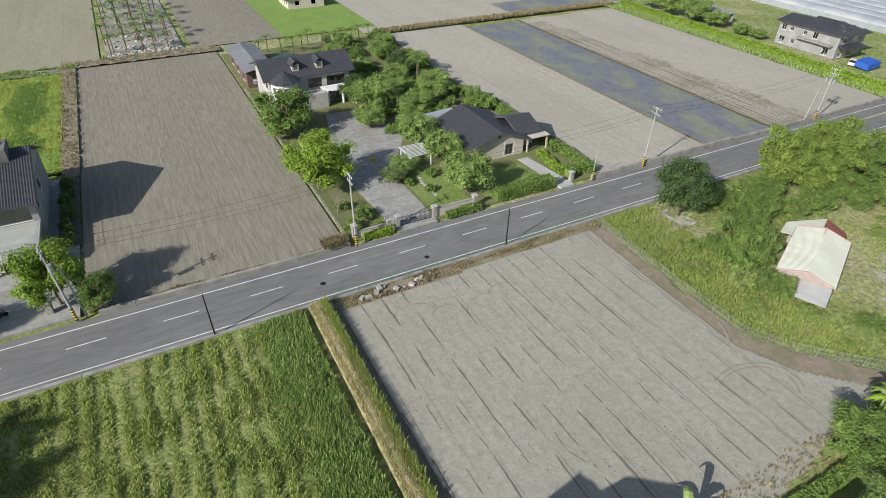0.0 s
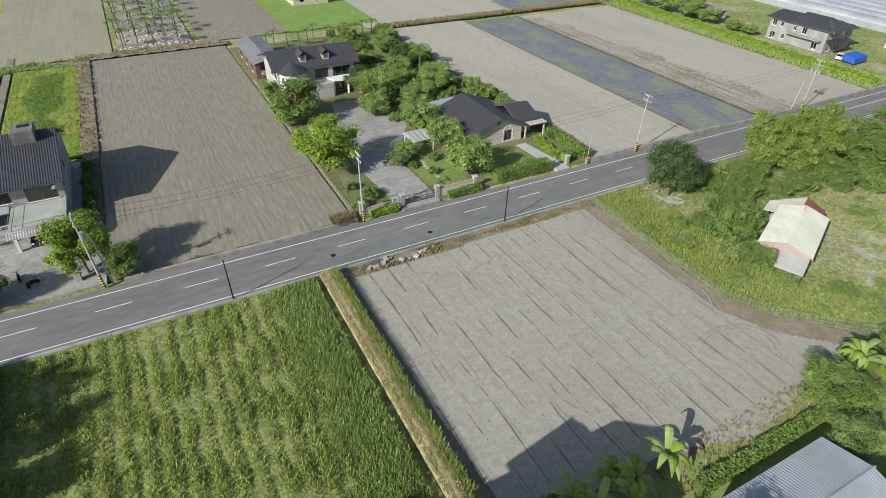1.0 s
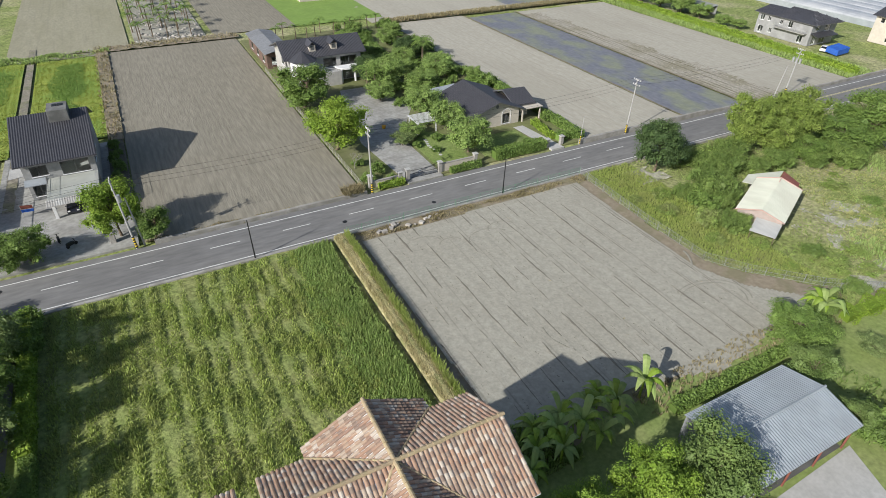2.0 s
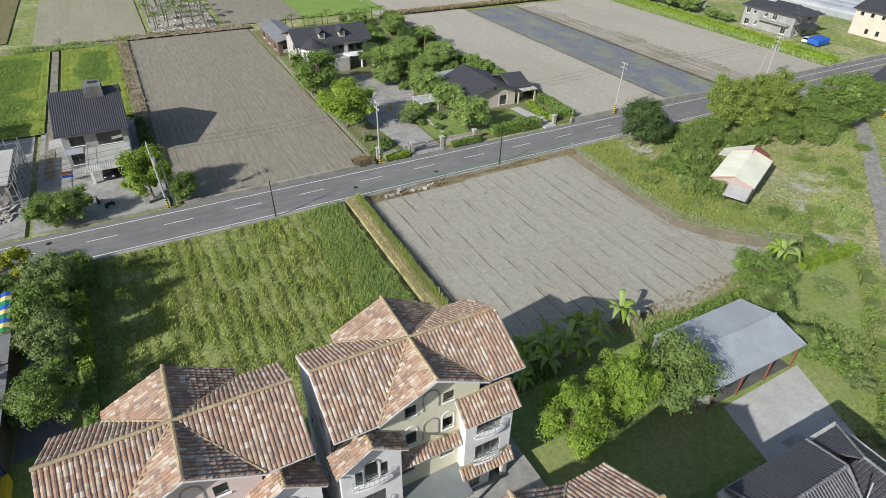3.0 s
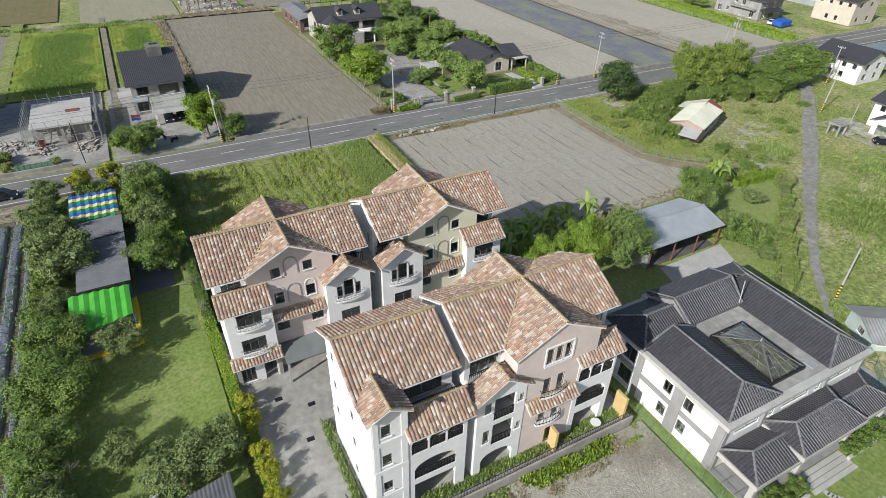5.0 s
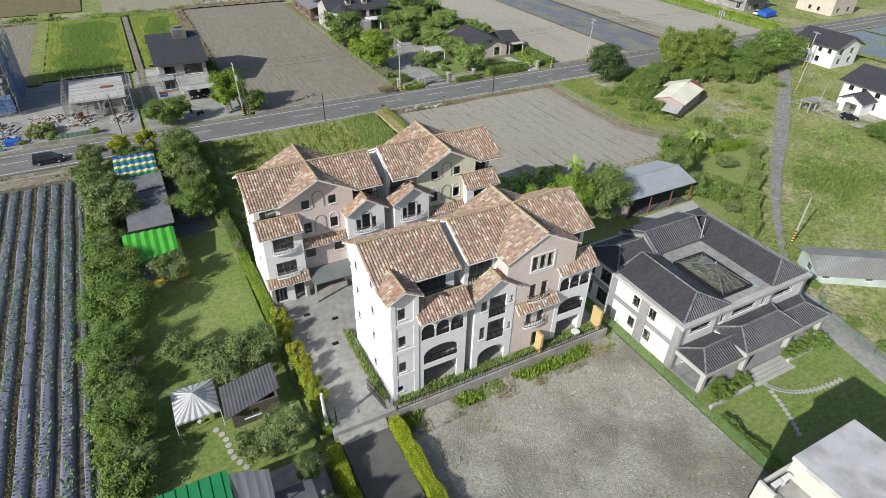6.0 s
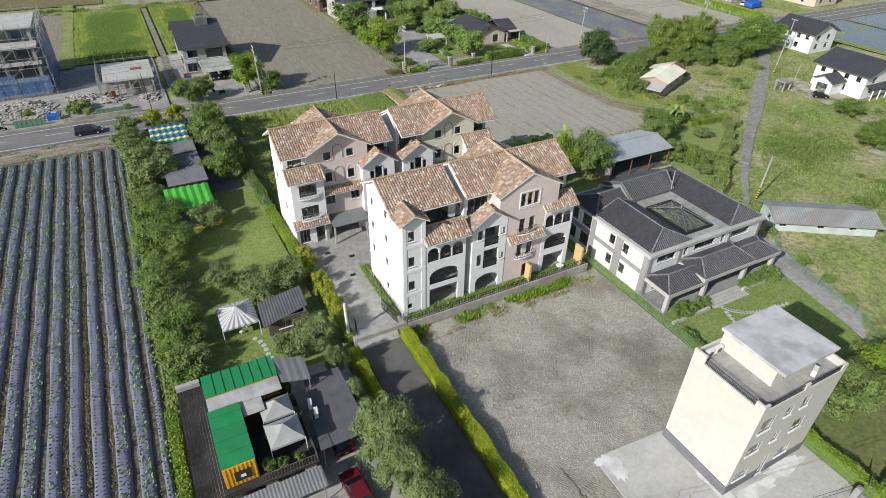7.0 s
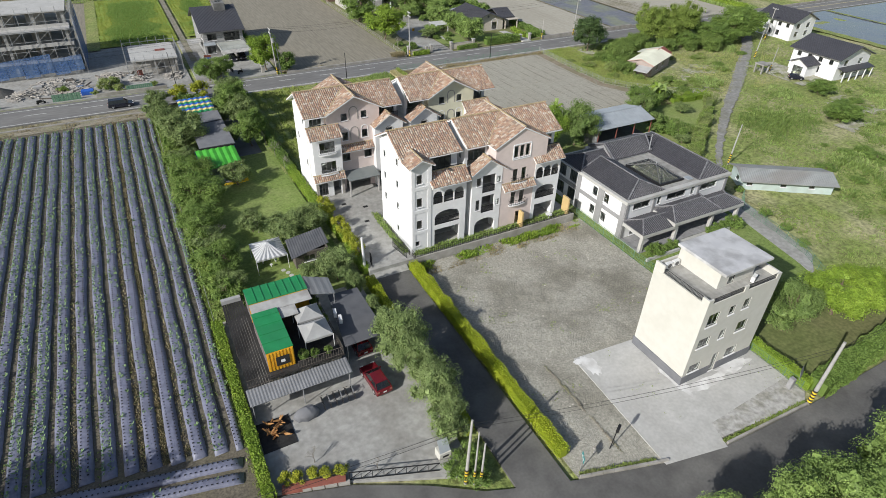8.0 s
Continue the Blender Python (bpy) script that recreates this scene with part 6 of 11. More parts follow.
tin_roof(ch, [(-39.3, -27.0, 5.35), (-33.0, -27.0, 5.35), (-33.0, -25.4, 5.45), (-39.3, -25.4, 5.45)], M_PANELGREY, 0.9, h=0.015, label="pale corrugated roof between containers")
tin_roof(ch, [(-36.7, -28.6, 5.3), (-34.9, -28.6, 5.3), (-34.9, -27.05, 5.34), (-36.7, -27.05, 5.34)], M_PANELGREY, 0.9, h=0.015)
tin_roof(ch, [(-32.9, -26.2, 5.3), (-30.2, -26.2, 4.5), (-30.0, -23.2, 4.5), (-32.9, -23.0, 5.5)], M_OLDTIN, 0.6, h=0.03)
for x, y, z in ((-30.3, -26.0, 4.4), (-30.1, -23.4, 4.4)):
    part("post", bar(B(), (x, y, 0.08), (x, y, z), 0.06), M_STEEL, ch)
tin_roof(ch, [(-42.0, -36.2, 2.45), (-32.0, -36.2, 2.45), (-32.0, -34.3, 2.75), (-42.0, -34.3, 2.75)], M_AWN, 0.3, h=0.03, label="grey corrugated awning")
for x in (-41.8, -37.0, -32.3):
    part("post", bar(B(), (x, -36.0, 0.08), (x, -36.0, 2.42), 0.05), M_STEEL, ch)
railing(ch, [(-36.7, -34.0, 2.98), (-32.1, -34.0, 2.98), (-32.1, -24.0, 2.98)], 1.0, 0.25, M_WOOD)
railing(ch, [(-41.7, -34.3, 2.9), (-39.5, -34.3, 2.9)], 1.0, 0.25, M_WOOD)
part("box_bench", box(B(), -41.7, -39.6, -20.9, -20.4, 2.9, 3.4), M_CANVAS, ch)
# lean-to with a dark flat roof
lt = thing("carport", (-29.3, -28.8, 0.08), "open carport with a dark grey flat metal roof", "carport")
tin_roof(lt, [(-31.6, -33.1, 2.95), (-27.0, -33.0, 2.95), (-27.1, -24.6, 3.05), (-30.6, -24.5, 3.05)], surf("dark_ribbed_tin", (0.085, 0.088, 0.098), (0.11, 0.113, 0.123), 0.8, (0.135, 0.135, 0.14), 0.35, 0.5, 0.7, 0.06, 15.0), 1.5, h=0.006)
for x, y in ((-31.3, -32.8), (-27.3, -32.7), (-27.3, -25.0), (-30.4, -24.9)):
    part("post", bar(B(), (x, y, 0.08), (x, y, 2.9), 0.06), M_STEEL, lt)
air_unit(-31.0, -28.2, 3.06, 80)
air_unit(-30.8, -29.4, 3.06, 80)


M_TENT = surf("white_tent_cloth", (0.60, 0.60, 0.595), (0.66, 0.66, 0.655), 1.5, (0.52, 0.52, 0.515), 0.5, 0.4, 0.8, 0.08, 6.0)


def tent(x, y, z, w, d, h, mat, label, group="", legs=2.0, striped=None):
    t = thing("canopy_tent", (x, y, z), label, "tent", group)
    c = [(x - w / 2, y - d / 2), (x + w / 2, y - d / 2), (x + w / 2, y + d / 2), (x - w / 2, y + d / 2)]
    zt = z + legs
    for i in range(4):
        a, b = c[i], c[(i + 1) % 4]
        cloth = B()
        n = 12
        for k in range(n):
            u, v = k / n, (k + 1) / n
            sag = 0.10
            p = [(a[0] + (b[0] - a[0]) * q, a[1] + (b[1] - a[1]) * q) for q in (u, v)]
            m = [((q[0] + x) / 2, (q[1] + y) / 2) for q in p]
            P0 = [cloth.verts.new((q[0], q[1], zt)) for q in p]
            P1 = [cloth.verts.new((q[0], q[1], zt + h * 0.5 - sag)) for q in m]
            P2 = cloth.verts.new((x, y, zt + h))
            P3 = [cloth.verts.new((q[0], q[1], zt - 0.22)) for q in p]
            f = [cloth.faces.new((P0[0], P0[1], P1[1], P1[0])), cloth.faces.new((P1[0], P1[1], P2)), cloth.faces.new((P3[0], P3[1], P0[1], P0[0]))]
            if striped:
                for q in f:
                    q.material_index = k % 2
        part("canopy", cloth, [mat, striped] if striped else mat, t)
    for p in c:
        part("leg", bar(B(), (p[0], p[1], z), (p[0], p[1], zt), 0.035), M_WHITEMETAL, t)
    return t


tent(-34.0, -28.4, 2.99, 2.7, 2.3, 1.0, M_CANVAS, "white pop-up canopy tent on the deck", "pop-up canopy tents", 1.8)
tent(-34.0, -31.2, 2.99, 2.9, 2.7, 1.0, M_CANVAS, "white pop-up canopy tent on the deck", "pop-up canopy tents", 1.8)
tent(-34.3, -11.2, 0.06, 3.9, 4.3, 1.1, M_TENT, "white and grey striped canopy tent on the lawn", "", 2.2, M_STEEL)

# garden shed beside the striped tent
gs2 = thing("garden_shed", (-29.5, -12.4, 0.06), "low garden shed with a dark ribbed roof", "shed")
walls(gs2, -31.6, -27.2, -14.2, -10.9, 0.06, 2.3, M_WOOD, [(-30.5, -29.0, 0.9, 1.8)])
tin_roof(gs2, [(-32.2, -14.9, 2.3), (-26.8, -13.2, 2.3), (-26.8, -10.1, 2.9), (-32.0, -11.2, 2.9)], bpy.data.materials["dark_ribbed_tin"], 0.35, h=0.03)

# garden stage with lime-green awning, dark sheds and the striped canvas
st = thing("garden_stage", (-35.2, 16.8, 0.06), "small stage under a lime-green awning on blue posts", "stage")
aw = [(-38.3, 13.2, 2.75), (-32.2, 14.9, 2.75), (-32.2, 19.9, 3.2), (-38.4, 20.2, 3.2)]
tin_roof(st, aw, M_LIMETIN, 1.0, "awning", 0.14, "lime-green pleated awning")
for p in aw:
    part("post", bar(B(), (p[0], p[1], 0.06), (p[0], p[1], p[2] - 0.02), 0.09), M_BLUE, st, "blue post")
part("beam", box(B(), -38.4, -38.2, 13.3, 20.1, 2.4, 2.62), M_BLUE, st)
part("floor", box(B(), -38.0, -32.4, 13.0, 20.0, 0.06, 0.3), M_CANVAS, st)
part("step", box(B(), -38.0, -32.4, 12.4, 12.98, 0.06, 0.2), M_YELLOW, st, "yellow step")
part("board", box(B(), -32.4, -31.9, 12.6, 20, 0.06, 1.2), M_YELLOW, st)
part("screen", box(B(), -37.9, -32.5, 20.25, 20.35, 0.3, 3.5), M_BLACK, st, "black back panel")
for y0, y1, z in ((20.6, 26.5, 3.4), (26.8, 32.0, 3.2), (32.3, 37.2, 3.3)):
    d = thing("shed", (-34.5, (y0 + y1) / 2, 0.06), "low dark-roofed garden shed under trees", "shed", "dark garden sheds")
    walls(d, -37.0, -32.2, y0, y1, 0.06, z - 0.4, M_WOOD, [(-36, -34, 0.9, 2.0)])
    tin_roof(d, [(-37.6, y0 - 0.1, z - 0.35), (-37.6, y1 + 0.1, z - 0.35), (-31.9, y1 + 0.1, z), (-31.9, y0 - 0.1, z)], M_GREYFLAT, 0.4)
cv = thing("striped_canopy", (-35, 41, 0.06), "green, yellow and blue striped canvas canopy", "canopy")
stripes = (M_GREENTIN, surf("pale_yellow_canvas", (0.55, 0.47, 0.18), (0.62, 0.54, 0.24), 2.0, None, bump=0.1), M_BLUE)
for i in range(9):
    y = 37.4 + i * 0.76
    b = B()
    prev = None
    for k in range(13):
        x = -38.2 + k * 0.5
        zz = 3.2 + (0.10 if k % 2 else -0.05) + i * 0.05
        q = [b.verts.new((x, y, zz)), b.verts.new((x, y + 0.755, zz + 0.05)), b.verts.new((x, y, zz - 0.03)), b.verts.new((x, y + 0.755, zz + 0.02))]
        if prev:
            b.faces.new((prev[0], q[0], q[1], prev[1])), b.faces.new((prev[2], prev[3], q[3], q[2]))
        prev = q
    part("stripe", b, stripes[i % 3], cv)
for x, y in ((-38.1, 37.5), (-32.3, 37.5), (-38.1, 44.2), (-32.3, 44.2)):
    part("post", bar(B(), (x, y, 0.06), (x, y, 3.3), 0.06), M_STEEL, cv)

# open shed east of the villas
sh = thing("open_shed", (34.8, 1.6, 0.05), "open-sided shed with a grey ribbed metal roof", "shed")
tin_roof(sh, [(27.8, -2.4, 3.6), (41.4, -2.4, 3.6), (41.3, 1.7, 4.7), (27.8, 1.7, 4.7)], M_TIN, 0.3)
tin_roof(sh, [(41.4, 5.9, 3.6), (27.8, 5.9, 3.6), (27.8, 1.7, 4.7), (41.3, 1.7, 4.7)], M_TIN, 0.3)
part("ridge", bar(B(), (27.8, 1.7, 4.74), (41.35, 1.7, 4.74), 0.12), M_TIN, sh)
for x in (28.2, 32.5, 36.8, 41.0):
    for y in (-2.0, 5.5):
        part("post", box(B(), x - 0.07, x + 0.07, y - 0.07, y + 0.07, 0.05, 3.58), M_REDTIN, sh, "red-brown steel post")
part("rear_wall", box(B(), 27.9, 41.2, 5.6, 5.75, 0.05, 3.5), M_OLDTIN, sh)
part("side_wall", box(B(), 27.9, 28.05, -2.0, 5.6, 0.05, 3.5), M_OLDTIN, sh)

# old farm hut in the meadow
M_HUTTIN = surf("faded_hut_roof", (0.545, 0.555, 0.455), (0.60, 0.605, 0.505), 1.0, (0.46, 0.45, 0.37), 0.3, 0.5, 0.6, 0.05, 20.0, stretch=(1, 0.3, 1))
M_HUTWALL = surf("faded_pink_brick", (0.34, 0.275, 0.245), (0.42, 0.34, 0.31), 2.0, (0.29, 0.26, 0.235), 0.5, 0.6, 0.85, 0.2, 20.0)
M_LEANTIN = surf("grey_board_roof", (0.36, 0.36, 0.35), (0.44, 0.44, 0.425), 1.5, (0.29, 0.28, 0.265), 0.5, 0.6, 0.8, 0.15, 12.0, stretch=(1, 0.2, 1))
hut = thing("farm_hut", (0, 0, 0), "old brick hut with a faded cream roof and red trim", "hut")
walls(hut, -5.9, 6.4, -3.6, 3.6, -0.2, 2.4, M_HUTWALL, [(-3, -1.8, 0.8, 1.9), (1, 2.2, 0.8, 1.9)], [(-1, 0.3, 0.8, 1.8)], [], [])
tin_roof(hut, [(-6.2, -4.0, 2.5), (6.8, -4.0, 2.5), (6.8, 0, 3.5), (-6.2, 0, 3.5)], M_HUTTIN, 0.3)
tin_roof(hut, [(6.8, 4.0, 2.5), (-6.2, 4.0, 2.5), (-6.2, 0, 3.5), (6.8, 0, 3.5)], M_HUTTIN, 0.3)
hg = B()
gable_wall(hg, "y", -5.9, 0.15, -3.6, 3.6, 2.4, 0, 3.4)
gable_wall(hg, "y", 6.4, -0.15, -3.6, 3.6, 2.4, 0, 3.4)
part("gable", hg, M_HUTWALL, hut)
tr = B()
for sy in (-4.05, 4.05):
    for xx in (-6.25, 6.85):
        bar(tr, (xx, sy, 2.52), (xx, 0, 3.56), 0.09, n=4)
bar(tr, (5.0, 0, 3.6), (6.8, 0, 3.6), 0.10, n=4)
part("trim", tr, surf("faded_red_trim", (0.47, 0.31, 0.26), (0.53, 0.36, 0.31), 2.0, None), hut, "faded red ridge and verge trim")
part("annex_roof", slab(B(), [(6.95, -3.1, 2.45), (9.3, -3.0, 2.45), (10.2, 0.3, 3.35), (6.95, 0.3, 3.35)], 0.1), M_REDTIN, hut, "rust-red annex roof")
walls(hut, 6.5, 9.0, -2.6, 4.6, -0.2, 2.1, M_HUTWALL)
part("annex_roof", slab(B(), [(4.2, 5.8, 2.3), (7.6, 5.7, 2.3), (10.2, 0.4, 3.36), (6.95, 0.4, 3.36), (6.95, 4.05, 2.58), (4.2, 4.05, 2.4)], 0.1), M_HUTTIN, hut, "pale green-white annex roof")
tin_roof(hut, [(-9.4, -3.7, 1.55), (-9.4, 0.4, 1.55), (-6.02, 0.4, 2.15), (-6.02, -3.7, 2.15)], M_LEANTIN, 0.8, "lean_to", 0.03, "weathered lean-to roof")
for x, y in ((-9.2, -3.5), (-9.2, 0.2)):
    part("post", bar(B(), (x, y, -0.2), (x, y, 1.52), 0.07), M_BARK, hut)
hut.matrix_basis = pose(71.2, 29.5, 0.05, 0, 0, 24.5) @ Matrix.Diagonal((0.96, 0.84, 1, 1))

# long low shed by the track
M_PALETIN = surf("pale_weathered_tin", (0.24, 0.25, 0.245), (0.31, 0.32, 0.315), 0.7, (0.22, 0.20, 0.18), 0.3, 0.6, 0.6, 0.06, 20.0, stretch=(0.4, 1, 1))
M_TEAL = surf("faded_teal_wall", (0.42, 0.50, 0.48), (0.48, 0.56, 0.54), 1.2, (0.34, 0.38, 0.36), 0.6, 0.6, 0.85, 0.1, 20.0)
ls = thing("long_shed", (0, 0, 0), "long low shed with a weathered grey metal roof", "shed")
walls(ls, -8.0, 8.3, -2.6, 2.6, -0.2, 1.75, M_TEAL, [(-7, -6, 0.7, 1.5), (-1, 0, 0.7, 1.5), (4, 5, 0.7, 1.5)], [(-1, 0.2, 0.7, 1.5)])
tin_roof(ls, [(-8.4, -3.7, 1.75), (8.6, -3.7, 1.75), (8.6, 0, 2.7), (-8.4, 0, 2.7)], M_PALETIN, 0.4)
tin_roof(ls, [(8.6, 3.7, 1.75), (-8.4, 3.7, 1.75), (-8.4, 0, 2.7), (8.6, 0, 2.7)], M_PALETIN, 0.4)
lg = B()
gable_wall(lg, "y", -8.0, 0.15, -2.6, 2.6, 1.75, 0, 2.5)
gable_wall(lg, "y", 8.3, -0.15, -2.6, 2.6, 1.75, 0, 2.5)
part("gable", lg, M_TEAL, ls)
lt2 = B()
for sy in (-3.7, 3.7):
    bar(lt2, (-8.45, sy, 1.82), (-8.45, 0, 2.78), 0.13, n=4)
part("verge_trim", lt2, M_PALETIN, ls)
ls.matrix_basis = pose(47.0, -26.3, 0.05, 0, 0, -32.5) @ Matrix.Diagonal((0.9, 0.9, 1, 1))

# house with the balcony over a carport, north-west
M_LHSLAB = surf("pale_balcony_floor", (0.36, 0.37, 0.335), (0.42, 0.43, 0.39), 0.8, (0.28, 0.29, 0.25), 0.4, 0.7, 0.85, 0.1, 14.0)
lh = thing("farmhouse", (-22, 87, 0.05), "grey house with a dark tiled roof and carport", "house")
walls(lh, -27.0, -17.4, 82.4, 99.5, 0.05, 6.3, M_LHWALL, [(-26.5, -24.5, 0.7, 2.6), (-23, -18.5, 0.2, 2.6), (-26, -23.8, 3.9, 5.5), (-22.0, -18.2, 3.5, 5.6)], [(84, 85.5, 4, 5.4), (90, 91.5, 4, 5.4)], [], [(84, 85.5, 4, 5.4), (90, 91.5, 4, 5.4)])
dark_slope(lh, [(-27.8, 81.4, 6.2), (-16.8, 81.4, 6.2), (-16.8, 92.4, 9.9), (-27.8, 92.4, 9.9)], ((-27.8, 81.4, 6.2), (-16.8, 81.4, 6.2)), True)
dark_slope(lh, [(-27.8, 100.4, 6.2), (-16.8, 100.4, 6.2), (-16.8, 92.4, 9.9), (-27.8, 92.4, 9.9)], ((-27.8, 100.4, 6.2), (-16.8, 100.4, 6.2)), True)
lgw = B()
gable_wall(lgw, "y", -27.0, 0.2, 82.4, 99.5, 6.3, 92.3, 9.6)
gable_wall(lgw, "y", -17.4, -0.2, 82.4, 99.5, 6.3, 92.3, 9.6)
part("gable", lgw, M_GREYWALL, lh)
M_TURRET = surf("stained_concrete", (0.155, 0.155, 0.15), (0.20, 0.20, 0.192), 1.2, (0.10, 0.10, 0.096), 0.5, 0.7, 0.9, 0.15, 12.0)
part("water_tank_room", box(B(), -22.2, -19.4, 89.8, 93.6, 8.6, 10.9, 0.03), M_TURRET, lh, "square grey roof turret")
for x in (-21.4, -20.6):
    part("turret_hatch", box(B(), x, x + 0.6, 91.7, 92.7, 10.9, 11.0), M_DARK, lh)
part("carport_slab", box(B(), -24.2, -17.4, 75.0, 82.35, 3.0, 3.3), M_LHSLAB, lh, "pale balcony slab over the carport")
tin_roof(lh, [(-24.4, 73.9, 2.8), (-17.2, 73.9, 2.8), (-17.2, 74.98, 3.28), (-24.4, 74.98, 3.28)], M_PANELGREY, 0.3)
railing(lh, [(-24.0, 82.2, 3.3), (-24.0, 75.2, 3.3), (-17.6, 75.2, 3.3), (-17.6, 82.2, 3.3)], 0.9, 0.9, M_STEEL)
for x in (-23.8, -17.4):
    part("column", box(B(), x - 0.2, x + 0.2, 75.2, 75.6, 0.05, 2.99), M_WHITE, lh)
tin_roof(lh, [(-29.6, 85.0, 3.0), (-29.6, 89.0, 3.0), (-27.25, 89.0, 3.2), (-27.25, 85.0, 3.2)], M_CANVAS, 0.4)
part("bay_roof", slab(B(), [(-27.2, 81.0, 3.2), (-24.4, 81.0, 3.2), (-24.4, 82.37, 3.6), (-27.2, 82.37, 3.6)], 0.12), M_TIN, lh)


def scaffold(parent, x0, x1, y0, y1, z0, z1, lift=1.8, bay=1.9):
    """Tube scaffolding round a box, with ledgers and braces."""
    bm = B()
    ring = []
    for a, b in (((x0, y0), (x1, y0)), ((x1, y0), (x1, y1)), ((x1, y1), (x0, y1)), ((x0, y1), (x0, y0))):
        n = max(1, round(math.dist(a, b) / bay))
        ring += [(a[0] + (b[0] - a[0]) * i / n, a[1] + (b[1] - a[1]) * i / n) for i in range(n)]
    nz = max(1, round((z1 - z0) / lift))
    for i, p in enumerate(ring):
        q = ring[(i + 1) % len(ring)]
        bar(bm, (*p, z0), (*p, z1 + 0.9), 0.06, n=4)
        for k in range(1, nz + 1):
            z = z0 + (z1 - z0) * k / nz
            bar(bm, (*p, z), (*q, z), 0.05, n=4)
            if (i + k) % 2:
                bar(bm, (*p, z - (z1 - z0) / nz), (*q, z), 0.045, n=4)
    return part("scaffold", bm, M_STEEL, parent, "grey tube scaffolding")


s1 = thing("shell_building", (-39.3, 79, 0.02), "single-storey concrete shell wrapped in scaffolding", "building site")
part("roof_slab", box(B(), -44.3, -34.4, 73.2, 86.4, 3.4, 3.65), M_CONC_NEW, s1, "fresh pale concrete roof slab")
for x in (-43.8, -39.4, -34.9):
    for y in (73.7, 79.8, 85.9):
        part("column", box(B(), x - 0.2, x + 0.2, y - 0.2, y + 0.2, 0.02, 3.39), M_KERB, s1)
part("wall", panel(B(), "x", 74.4, 0.15, -43.5, -35.2, 0.02, 3.38, [(-42.6, -40.4, 0.02, 2.4), (-39.0, -37.6, 0.9, 2.3)]), M_KERB, s1)
part("formwork", box(B(), -38.6, -36.4, 79.5, 80.9, 3.655, 3.75), M_REDTIN, s1, "red-brown formwork panel")
part("door_board", box(B(), -43.6, -42.5, 72.2, 72.3, 0.02, 2.0), M_REDTIN, s1)
scaffold(s1, -45.3, -33.6, 72.0, 87.6, 0.02, 4.1)
s2 = thing("shell_building", (-66, 90, 0.02), "unfinished four-storey concrete frame with blue scaffold netting", "building site")
for k in range(5):
    z = 3.3 * k
    if k:
        part("floor_slab", box(B(), -80, -54.6, 82.0 + (3 if k == 4 else 0), 99, z - 0.25, z), M_CONC_NEW, s2)
    if k < 4:
        for x in (-79.2, -73.2, -67.2, -61.2, -55.4):
            for y in (82.8 + (3 if k == 3 else 0), 98.2):
                part("column", box(B(), x - 0.3, x + 0.3, y - 0.3, y + 0.3, z, z + 3.04), M_CONC, s2)
        part("wall", panel(B(), "x", 88.0, 0.2, -79.5, -55.0, z, z + 3.04, [(a, a + 2.2, z, z + 2.3) for a in (-77, -71, -65, -59)]), M_KERB, s2)
        part("parapet", box(B(), -80, -54.6, 82.0 + (3 if k == 3 else 0), 82.15 + (3 if k == 3 else 0), z + 0.002, z + 0.55), M_CONC_NEW, s2)
scaffold(s2, -81.0, -53.6, 80.8, 100, 0.02, 14.0, 2.0, 2.4)
nt = B()
for x in range(-81, -54, 3):
    z0, z1 = 0.4 + (x % 2) * 0.5, 4.0 + (x * 7 % 5) * 0.25
    v = [nt.verts.new(p) for p in ((x, 80.6, z0), (x + 3.0, 80.5, z0 + 0.2), (x + 3.0, 80.6, z1 + 0.2), (x, 80.6, z1))]
    nt.faces.new(v)
for y in range(81, 99, 3):
    v = [nt.verts.new(p) for p in ((-53.4, y, 0.3), (-53.4, y + 3, 0.3), (-53.4, y + 3, 11.5 - (y % 4)), (-53.4, y, 11.8 - (y % 3)))]
    nt.faces.new(v)
part("netting", nt, M_NET, s2, "torn blue netting")
M_NET.node_tree.nodes["Principled BSDF"].inputs["Alpha"].default_value = 0.6

# estate villa, its annex and the bungalow
ev = thing("estate_house", (30, 118, 0.05), "two-storey grey house with dark roof and dormers", "house")
walls(ev, 22.0, 39.0, 115.0, 126.5, 0.05, 6.2, M_ESTATE, [(24, 26, 3.6, 5.2), (30, 33, 3.4, 5.4), (34, 38, 3.4, 5.4), (29, 31, 0.5, 2.5), (34, 37, 0.2, 2.6)], [(116, 118, 3.8, 5.2), (119, 121, 3.8, 5.2)], [], [])
dark_slope(ev, [(20.9, 114.4, 6.1), (40.2, 114.4, 6.1), (40.2, 119.6, 9.0), (20.9, 119.6, 9.0)], ((20.9, 114.4, 6.1), (40.2, 114.4, 6.1)), True)
dark_slope(ev, [(20.9, 127.6, 6.1), (40.2, 127.6, 6.1), (40.2, 119.6, 9.0), (20.9, 119.6, 9.0)], ((20.9, 127.6, 6.1), (40.2, 127.6, 6.1)), True)
eg = B()
gable_wall(eg, "y", 22.0, 0.2, 115.0, 126.5, 6.1, 119.4, 8.7)
gable_wall(eg, "y", 39.0, -0.2, 115.0, 126.5, 6.1, 119.4, 8.7)
part("gable", eg, M_ESTATE, ev)
